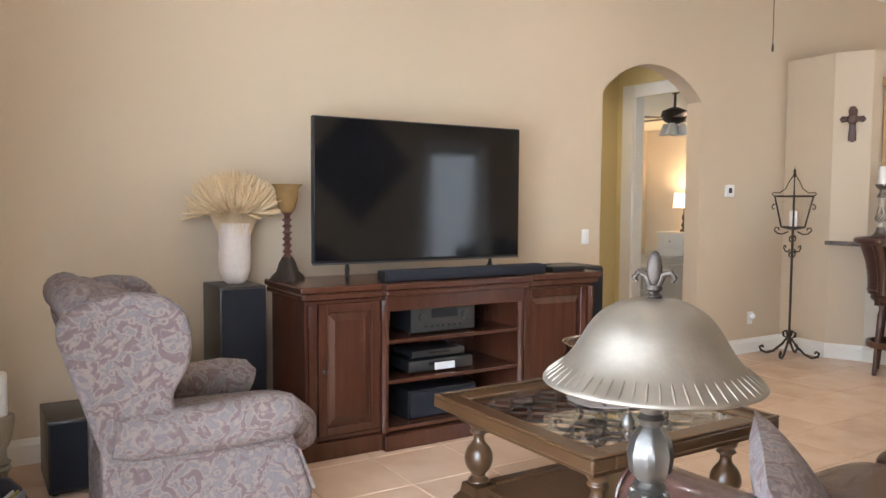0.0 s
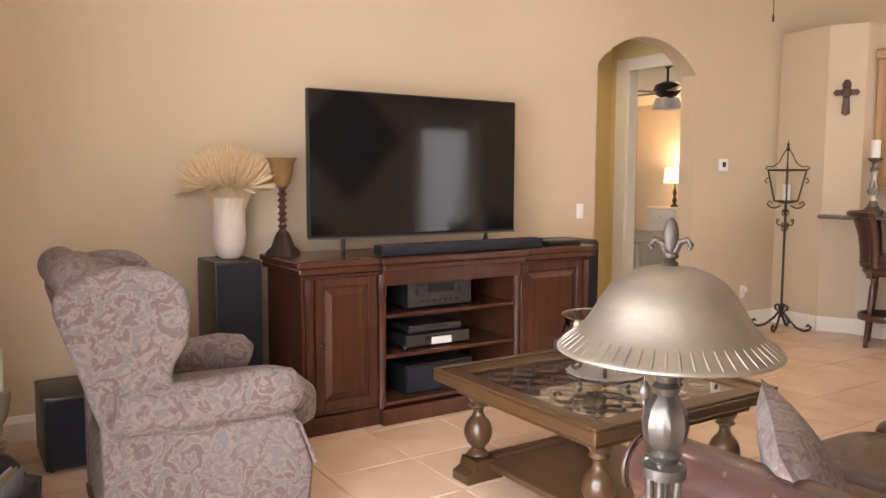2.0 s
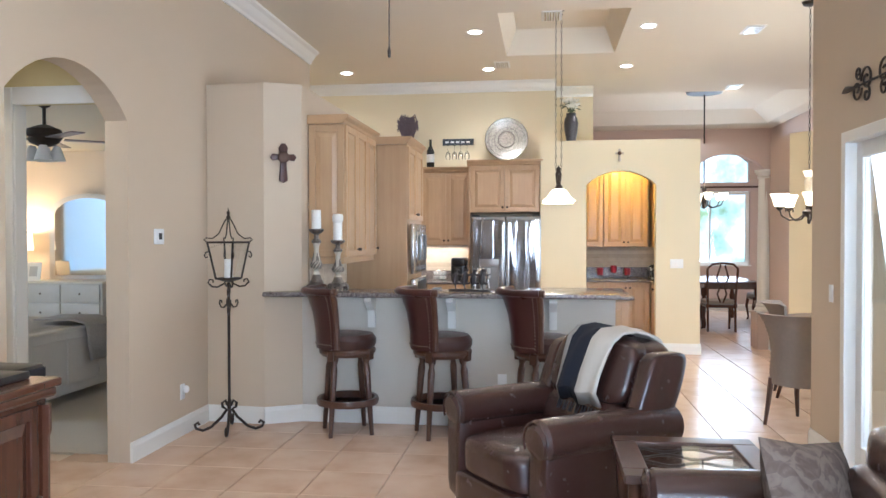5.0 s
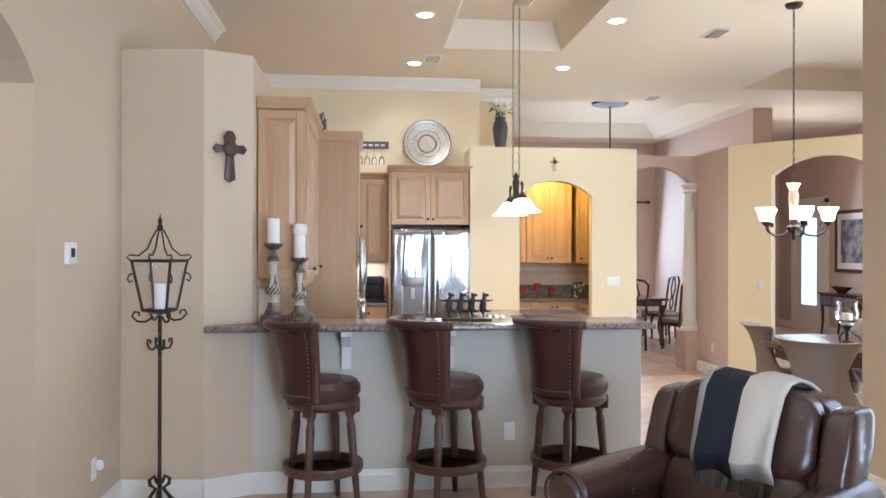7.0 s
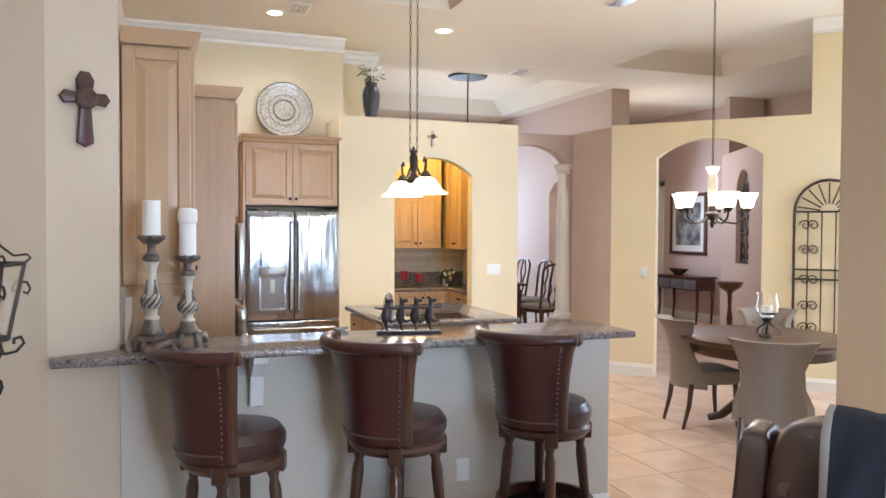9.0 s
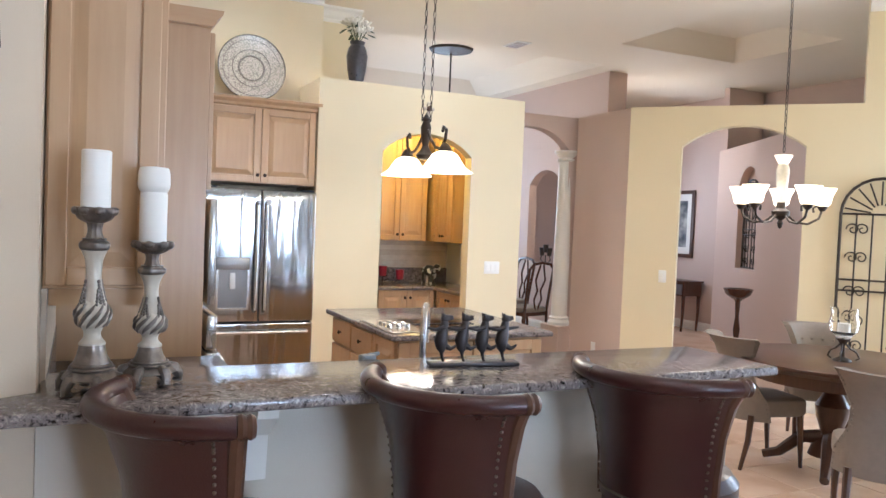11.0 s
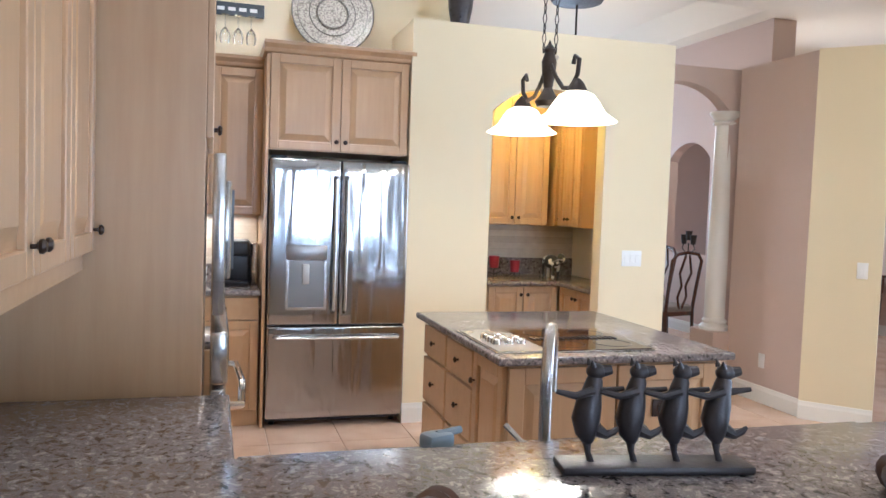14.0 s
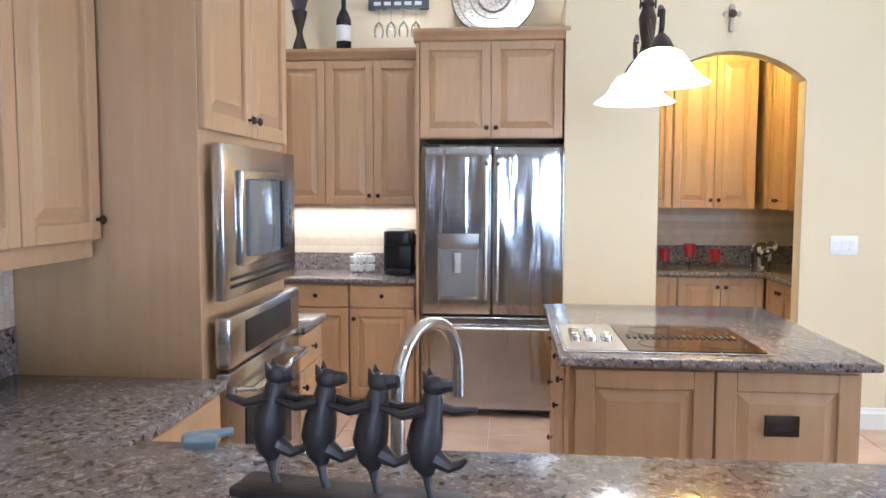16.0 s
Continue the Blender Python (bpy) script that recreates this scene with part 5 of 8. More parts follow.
# french door and garden door
def glazed_door(name, label, m, w, h, leaves, bars):
    t = thing(name, label, "door", m, kind="structure")
    fw = 0.07
    b = box(B(), -fw, -0.02, 0, 0, 0.14, h, 0.004, 1)
    box(b, w, -0.02, 0, w + fw, 0.14, h, 0.004, 1)
    box(b, -fw, -0.02, h, w + fw, 0.14, h + fw, 0.004, 1)
    part("casing", b, M_WHITE, t, smooth=False)
    lw = w / leaves
    for k in range(leaves):
        x = k * lw
        b = box(B(), x, 0.05, 0.01, x + 0.09, 0.09, h, 0.004, 1)
        box(b, x + lw - 0.09, 0.05, 0.01, x + lw, 0.09, h, 0.004, 1)
        box(b, x + 0.09, 0.05, 0.01, x + lw - 0.09, 0.09, 0.2, 0.004, 1)
        box(b, x + 0.09, 0.05, h - 0.1, x + lw - 0.09, 0.09, h, 0.004, 1)
        d = part("leaf", b, M_WHITE, t, smooth=False)
        p = part("pane", box(B(), x + 0.09, 0.066, 0.2, x + lw - 0.09, 0.074, h - 0.1), M_GLASS, d, smooth=False)
        p.visible_shadow = False
        part("handle", tube(B(), [(x + lw - 0.05, 0.05, 1.0), (x + lw - 0.05, 0.0, 1.0), (x + lw - 0.14, 0.0, 1.0)], 0.008, 8), M_CHROME, d, "lever handle")
    return t


glazed_door("door_1", "white framed french door with clear glass", pose(5.88, RY, 0, 0, 0, 180), 0.86, 2.10, 1, 0)
glazed_door("door_2", "white framed sliding garden door in daylight", pose(-0.14, -0.28, 0, 0, 0, 90), 2.36, 2.38, 2, 0)


def scroll_plaque():
    t = thing("iron_scroll_plaque", "scrolled wrought iron plaque over the french door", "wall decoration", pose(5.45, RY + 0.004, 2.42, 0, 0, 180))
    for s in (-1, 1):
        for c, r0, r1, a0, a1 in (((0.12, 0.02), 0.08, 0.02, 0, 500), ((0.26, -0.02), 0.07, 0.015, 180, 640), ((0.12, -0.07), 0.05, 0.012, 90, 520), ((0.24, 0.08), 0.045, 0.012, 200, 640)):
            pts = [(s * x, -0.012, z) for x, y, z in scroll(c, r0, r1, a0, a1, 24)]
            part("scroll", tube(B(), pts, 0.007, 6), M_IRON, t)
        part("leaf_tip", tube(B(), [(s * 0.30, -0.012, 0), (s * 0.42, -0.012, 0.01), (s * 0.50, -0.012, 0)], [0.01, 0.022, 0.003], 6), M_IRON, t)
    part("bar", tube(B(), [(-0.42, -0.012, 0), (0.42, -0.012, 0)], 0.007, 6), M_IRON, t)


scroll_plaque()
t = thing("wall_art", "dark diamond-hung square panel on the living room wall", "wall art", pose(4.05, RY + 0.004, 1.85, 0, 0, 180))
part("panel", prism(B(), [(-0.72, 0), (0, -0.72), (0.72, 0), (0, 0.72)], -0.03, 0, "y"), mat("near_black_wood", (0.01, 0.008, 0.008), 0.5, var=0.3, scale=20), t, smooth=False)

# ---- kitchen ----
def slab(name, label, pts, z0, z1, cat="countertop"):
    bm = prism(B(), pts, z0, z1, "z")
    bmesh.ops.bevel(bm, geom=[e for e in bm.edges if abs(e.verts[0].co.z - e.verts[1].co.z) < 1e-5], offset=0.011, segments=3, profile=0.5, affect="EDGES")
    return solo(name, bm, M_GRANITE, label, cat)


slab("bar_countertop", "polished brown granite breakfast bar top", [(6.60, 4.04), (6.62, 1.25), (7.11, 1.25), (7.11, 3.785), (6.85, 3.785), (6.70, 4.055)], 1.036, 1.072)
slab("kitchen_countertop", "polished brown granite counter beside the oven", [(7.0, 3.08), (8.21, 3.08), (8.21, 3.785), (7.0, 3.785)], 0.872, 0.908)
slab("sink_countertop", "polished granite sink counter behind the bar", [(6.985, 1.3), (7.62, 1.3), (7.62, 3.075), (6.985, 3.075)], 0.872, 0.908)
slab("island_countertop", "polished brown granite island top", [(8.66, 0.92), (9.98, 0.92), (9.98, 2.03), (8.66, 2.03)], 0.866, 0.902)
slab("back_countertop", "polished granite counter beside the refrigerator", [(10.95, 2.83), (11.595, 2.83), (11.595, 4.9), (10.95, 4.9)], 0.872, 0.908)
slab("short_countertop", "granite counter beyond the wall oven", [(9.12, 3.08), (9.52, 3.08), (9.52, 3.785), (9.12, 3.785)], 0.872, 0.908)
for k, y in enumerate((3.2, 2.55, 1.75)):
    t = thing("corbel", "white painted bracket under the bar top", "bracket", pose(6.838, y, 0), "brackets under the bar")
    part("body", prism(B(), [(-0.0, 0.78), (-0.0, 1.03), (-0.18, 1.03), (-0.17, 1.0), (-0.05, 0.92), (-0.03, 0.78)], y * 0 - 0.03, 0.03, "y"), M_WHITE, t, smooth=False)


def cabinet(name, label, x0, y0, z0, w, d, h, face, doors, drawers=0, crown_h=0.0, knob_low=True, group="kitchen cabinets", side=False, material=None):
    """A unit whose front looks along -y before turning; face: 0 looks to -y, -90 to -x. (x0, y0) is its front left corner seen from the front."""
    M = material or M_MAPLE
    t = thing(name, label, "cabinet", pose(x0, y0, z0, 0, 0, face), group)
    part("body", box(B(), 0, 0.022, 0, w, d, h, 0.002, 1), M, t, smooth=False)
    dz = 0.16 if drawers else 0
    lo = 0.0
    if z0 < 0.05:
        lo = 0.10
    n = doors
    for k in range(n):
        dw = w / n
        kx = (dw - 0.03 if k % 2 == 0 else 0.03) if n > 1 else 0.03
        kz = 0.06 if knob_low else h - lo - dz - 0.08
        panel_door(dw - 0.006, h - lo - dz - 0.012, 0.022, 0.055, M, t, pose(k * dw + 0.003, 0, lo + 0.006), (kx, kz))
    for k in range(drawers):
        dw = w / drawers
        d0 = part("drawer", box(B(), k * dw + 0.003, 0, h - dz, (k + 1) * dw - 0.003, 0.022, h - 0.01, 0.006), M_MAPLE_H, t, smooth=False)
        kb = lathe(B(), [(0.005, 0), (0.005, 0.012), (0.014, 0.016), (0.015, 0.022), (0.0, 0.029)], 12)
        bmesh.ops.transform(kb, matrix=pose((k + 0.5) * dw, 0, h - dz / 2, 90), verts=kb.verts)
        part("knob", kb, M_KNOB, d0, "dark bronze knob")
    if crown_h:
        bm = B()
        prof = [(0.0, 0.0), (-0.012, 0.01), (-0.018, 0.03), (-0.045, 0.055), (-0.05, 0.075), (0.0, 0.075)]
        prism(bm, [(y + 0.02, h + z) for y, z in prof] + [(d, h + 0.075), (d, h)], -0.04, w + 0.04, "x")
        part("crown", bm, M_MAPLE_H, t, "stepped crown moulding", smooth=False)
    return t


c = cabinet("upper_cabinet", "maple wall cabinet with three raised-panel doors", 7.02, 3.46, 1.335, 1.17, 0.326, 1.12, 0, 3, crown_h=1)
panel_door(0.30, 1.10, 0.016, 0.055, M_MAPLE, c, pose(-0.016, 0.32, 0.01, 0, 0, -90), None, "raised end panel", "end_panel")
part("light_rail", box(B(), 0.004, 0.03, -0.05, 1.166, 0.31, -0.001), M_MAPLE_H, c, smooth=False)
t = cabinet("oven_cabinet", "tall maple cabinet housing microwave and wall oven", 8.22, 3.14, 0, 0.88, 0.645, 2.42, 0, 0, crown_h=1)
for k in range(2):
    panel_door(0.434, 0.72, 0.022, 0.055, M_MAPLE, t, pose(0.003 + 0.44 * k, 0, 1.68), (0.40 if k == 0 else 0.03, 0.06))
part("drawer", box(B(), 0.003, 0, 0.11, 0.877, 0.022, 0.36, 0.006), M_MAPLE_H, t, smooth=False)


def microwave():
    t = thing("microwave", "built-in stainless microwave with curved door", "microwave", pose(8.26, 3.135, 1.14))
    part("trim_frame", box(B(), 0, -0.035, 0, 0.80, 0.004, 0.50, 0.006), M_STEEL, t)
    part("door", box(B(), 0.12, -0.055, 0.10, 0.68, -0.034, 0.42, 0.01), M_STEEL, t)
    part("window", box(B(), 0.16, -0.061, 0.13, 0.50, -0.054, 0.39, 0.01), mat("microwave_glass", (0.16, 0.17, 0.18), 0.08, var=0.05, scale=5), t, "glossy grey window")
    part("control_panel", box(B(), 0.54, -0.061, 0.13, 0.66, -0.054, 0.39, 0.005), M_BLACK, t)
    for r in range(5):
        for c in range(3):
            part("button", box(B(), 0.555 + c * 0.035, -0.064, 0.15 + r * 0.035, 0.58 + c * 0.035, -0.061, 0.172 + r * 0.035), M_FACE, t, smooth=False)
    for k in range(2):
        part("vent", box(B(), 0.05, -0.038, 0.035 + 0.025 * k, 0.75, -0.034, 0.045 + 0.025 * k), M_BLACK, t, smooth=False)


def wall_oven():
    t = thing("wall_oven", "stainless wall oven with bar handle below the microwave", "oven", pose(8.26, 3.135, 0.38))
    part("control_panel", box(B(), 0, -0.05, 0.54, 0.80, 0.004, 0.71, 0.012), M_STEEL, t)
    part("display", box(B(), 0.14, -0.055, 0.57, 0.66, -0.049, 0.68, 0.004), M_BLACK, t)
    part("door", box(B(), 0, -0.045, 0.0, 0.80, 0.004, 0.53, 0.008), M_STEEL, t)
    part("window", box(B(), 0.14, -0.049, 0.1, 0.66, -0.044, 0.38, 0.006), M_BLACK, t)
    part("handle", tube(B(), [(0.06, -0.045, 0.46), (0.08, -0.095, 0.46), (0.4, -0.11, 0.46), (0.72, -0.095, 0.46), (0.74, -0.045, 0.46)], 0.013, 10), M_CHROME, t, "bowed bar handle")


microwave()
wall_oven()
cabinet("base_cabinet", "maple base cabinet with drawers under the granite", 7.64, 3.10, 0, 0.57, 0.68, 0.87, 0, 1, 1, knob_low=False)
cabinet("base_cabinet", "maple base cabinet beyond the wall oven", 9.12, 3.10, 0, 0.38, 0.68, 0.87, 0, 1, 1, knob_low=False)
for k in range(3):
    cabinet("base_cabinet", "maple base cabinet along the kitchen wall", 10.98, 4.18 - 0.45 * k + 0.0, 0, 0.445, 0.61, 0.87, -90, 1, 1, knob_low=False)
cabinet("upper_cabinet", "maple wall cabinet with tall raised-panel doors", 11.25, 4.18, 1.39, 1.36, 0.345, 1.0, -90, 4, crown_h=1)
cabinet("refrigerator_cabinet", "maple cabinet over the refrigerator", 10.93, 2.80, 1.83, 0.92, 0.665, 0.62, -90, 2, crown_h=1)
solo("partition_panel", box(B(), 10.93, 2.802, 0, 11.595, 2.822, 2.44), M_MAPLE, "maple end panel beside the refrigerator", "panel", smooth=False)


def tex_splash(n, l):
    tc = n.new("ShaderNodeTexCoord")
    mp = n.new("ShaderNodeMapping")
    mp.inputs["Rotation"].default_value = (radians(90), 0, radians(90))
    l.new(tc.outputs["Object"], mp.inputs[0])
    b = n.new("ShaderNodeTexBrick")
    b.inputs["Scale"].default_value = 9.0
    b.inputs["Mortar Size"].default_value = 0.012
    b.inputs["Color1"].default_value = (0.35, 0.35, 0.35, 1)
    b.inputs["Color2"].default_value = (0.85, 0.85, 0.85, 1)
    b.inputs["Mortar"].default_value = (0.1, 0.1, 0.1, 1)
    l.new(mp.outputs[0], b.inputs[0])
    f = n.new("ShaderNodeTexNoise")
    f.inputs["Scale"].default_value = 16
    l.new(tc.outputs["Object"], f.inputs[0])
    m = n.new("ShaderNodeMixRGB")
    m.inputs[0].default_value = 0.45
    l.new(b.outputs[0], m.inputs[1])
    l.new(f.outputs[0], m.inputs[2])
    return m.outputs[0]


M_SPLASH = ramped("travertine_brick_backsplash", tex_splash, [(0.2, (0.42, 0.33, 0.24)), (0.5, (0.55, 0.46, 0.35)), (0.85, (0.68, 0.60, 0.48))], 0.5, 0.3)
solo("backsplash", box(B(), 11.582, 2.83, 1.03, 11.598, 4.9, 1.39), M_SPLASH, "travertine brick-laid tile backsplash", "backsplash", kind="structure", smooth=False)
solo("backsplash_upstand", box(B(), 11.572, 2.83, 0.909, 11.597, 4.9, 1.029), M_GRANITE, "granite upstand behind the counter", "backsplash", kind="structure", smooth=False)
solo("backsplash", box(B(), 7.0, 3.772, 1.06, 8.215, 3.788, 1.335), M_SPLASH, "travertine tile backsplash under the wall cabinet", "backsplash", kind="structure", smooth=False)
solo("backsplash_upstand", box(B(), 7.0, 3.768, 0.909, 8.215, 3.788, 1.059), M_GRANITE, "granite upstand on the kitchen counter", "backsplash", kind="structure", smooth=False)


def refrigerator():
    t = thing("refrigerator", "stainless french-door refrigerator with ice dispenser", "refrigerator", pose(10.90, 2.79, 0.03, 0, 0, -90))
    W = 0.925
    part("case", box(B(), 0.005, 0.06, 0, W - 0.005, 0.68, 1.75, 0.005), mat("dark_grey_case", (0.06, 0.06, 0.065), 0.5, var=0.1, scale=20), t)
    def wavy(x0, z0, x1, z1):
        bm = box(B(), x0, 0, z0, x1, 0.055, z1, 0.012, 3)
        bmesh.ops.subdivide_edges(bm, edges=[e for e in bm.edges if e.calc_length() > 0.2], cuts=14, use_grid_fill=True)
        for v in bm.verts:
            if v.co.y < 0.01:
                v.co.y += 0.0016 * math.sin(v.co.x * 21 + 1.2 * math.sin(v.co.z * 5.5)) + 0.0008 * noise.noise(v.co * 6)
        return bm
    a = part("left_door", wavy(0, 0.655, 0.46, 1.745), M_FRIDGE, t)
    b = part("right_door", wavy(0.466, 0.655, W, 1.745), M_FRIDGE, t)
    c = part("freezer_drawer", wavy(0, 0.03, W, 0.645), M_FRIDGE, t)
    for d, x in ((a, 0.425), (b, 0.50)):
        part("handle", tube(B(), [(x, 0.0, 0.74), (x, -0.05, 0.76), (x, -0.055, 1.2), (x, -0.05, 1.62), (x, 0.0, 1.64)], 0.012, 10), M_STEEL, d, "vertical bar handle")
    part("handle", tube(B(), [(0.05, 0.0, 0.575), (0.06, -0.05, 0.575), (0.46, -0.055, 0.575), (0.865, -0.05, 0.575), (0.875, 0.0, 0.575)], 0.013, 10), M_STEEL, c, "horizontal bar handle")
    part("dispenser_panel", box(B(), 0.115, -0.008, 1.085, 0.38, 0.004, 1.185, 0.004), mat("grey_control_strip", (0.32, 0.31, 0.31), 0.3, 0.8, var=0.05, scale=9), a)
    rec = box(B(), 0.115, -0.006, 0.755, 0.132, 0.004, 1.084)
    box(rec, 0.363, -0.006, 0.755, 0.38, 0.004, 1.084)
    box(rec, 0.132, -0.006, 0.755, 0.363, 0.004, 0.775)
    part("dispenser_frame", rec, M_STEEL, a, smooth=False)
    part("dispenser_recess", box(B(), 0.132, -0.004, 0.776, 0.363, -0.002, 1.084), mat("grey_recess", (0.22, 0.22, 0.23), 0.35, 0.2, var=0.15, scale=6), a, "grey dispenser recess", smooth=False)
    part("paddle", box(B(), 0.22, -0.02, 0.93, 0.265, -0.006, 1.06, 0.006), mat("pale_paddle", (0.5, 0.5, 0.5), 0.3, 0.4, var=0.03, scale=5), a)
    for x in (0.06, W - 0.06):
        part("hinge_cap", box(B(), x - 0.05, 0.05, 1.747, x + 0.05, 0.13, 1.765, 0.004), M_BLACK, t)
    for x in (0.05, W - 0.05):
        part("foot", lathe(B(), [(0.02, -0.03), (0.02, 0.0)], 10, x, 0.12), M_BLACK, t)


refrigerator()


def island():
    t = thing("kitchen_island", "maple kitchen island with raised panels and drawers", "kitchen island", pose(8.70, 0.96, 0))
    W, D, H = 1.25, 1.03, 0.866
    part("body", box(B(), 0.024, 0.004, 0.0, W, D - 0.024, H), M_MAPLE, t, smooth=False)
    for k in range(2):
        panel_door(0.49, 0.74, 0.02, 0.07, M_MAPLE, t, pose(0.003, D - 0.022 - 0.5 * k, 0.11, 0, 0, -90), None, "raised end panel", "end_panel")
    part("toe_kick", box(B(), 0.01, 0.01, 0.0, 0.024, D - 0.03, 0.1), M_MAPLE_H, t, smooth=False)
    x = 0.06
    for z0, z1 in ((0.68, 0.85), (0.42, 0.67), (0.12, 0.41)):
        dr = part("drawer", box(B(), W - 0.42 - 0.42, D - 0.024, z0, W - 0.44, D, z1 - 0.008, 0.005), M_MAPLE_H, t, smooth=False)
        kb = lathe(B(), [(0.005, 0), (0.005, 0.012), (0.014, 0.016), (0.015, 0.022), (0.0, 0.029)], 12)
        bmesh.ops.transform(kb, matrix=pose(W - 0.64, D, (z0 + z1) / 2, -90), verts=kb.verts)
        part("knob", kb, M_KNOB, dr)
        dr = part("drawer", box(B(), W - 0.42, D - 0.024, z0, W - 0.01, D, z1 - 0.008, 0.005), M_MAPLE_H, t, smooth=False)
        kb = lathe(B(), [(0.005, 0), (0.005, 0.012), (0.014, 0.016), (0.015, 0.022), (0.0, 0.029)], 12)
        bmesh.ops.transform(kb, matrix=pose(W - 0.22, D, (z0 + z1) / 2, -90), verts=kb.verts)
        part("knob", kb, M_KNOB, dr)
    panel_door(0.37, 0.73, 0.022, 0.055, M_MAPLE, t, pose(0.40, D - 0.002, 0.12, 0, 0, 180), (0.03, 0.6))
    o = thing("island_outlet", "dark bronze outlet on the island end panel", "outlet", pose(8.702, 1.24, 0.66, 0, 0, -90))
    part("cover_plate", box(B(), -0.06, -0.007, -0.038, 0.06, 0, 0.038, 0.003), M_KNOB, o)
    part("socket", box(B(), -0.035, -0.010, -0.017, 0.035, -0.007, 0.017, 0.002, 1), M_BLACK, o)


island()


def cooktop():
    t = thing("cooktop", "black glass electric cooktop with downdraft vent", "cooktop", pose(8.74, 1.27, 0.903))
    gl = mat("black_ceramic_glass", (0.035, 0.014, 0.009), 0.06, var=0.1, scale=6)
    part("steel_rim", box(B(), 0, 0, 0, 0.56, 0.74, 0.006, 0.002, 1), M_STEEL, t)
    part("glass_plate", box(B(), 0.012, 0.012, 0.0062, 0.548, 0.5, 0.009), gl, t, smooth=False)
    part("control_plate", box(B(), 0.012, 0.504, 0.0062, 0.548, 0.728, 0.009), mat("pale_control_plate", (0.42, 0.38, 0.32), 0.15, 0.3, var=0.05, scale=9), t, smooth=False)
    for x, y in ((0.15, 0.13), (0.15, 0.36), (0.42, 0.13), (0.42, 0.36)):
        part("burner_ring", tube(B(), [(x + 0.085 * math.cos(k * 0.262), y + 0.085 * math.sin(k * 0.262), 0.009) for k in range(24)], 0.0015, 4, True), M_FACE, t)
    for k in range(18):
        part("vent_slat", box(B(), 0.255, 0.05 + k * 0.024, 0.009, 0.315, 0.06 + k * 0.024, 0.013), M_BLACK, t, smooth=False)
    for x in (0.18, 0.25, 0.32):
        for y in (0.56, 0.62, 0.68):
            if (x, y) != (0.32, 0.56):
                part("knob", lathe(B(), [(0.021, 0.009), (0.019, 0.03), (0.012, 0.034), (0, 0.034)], 14, x, y), M_CHROME, t)


cooktop()


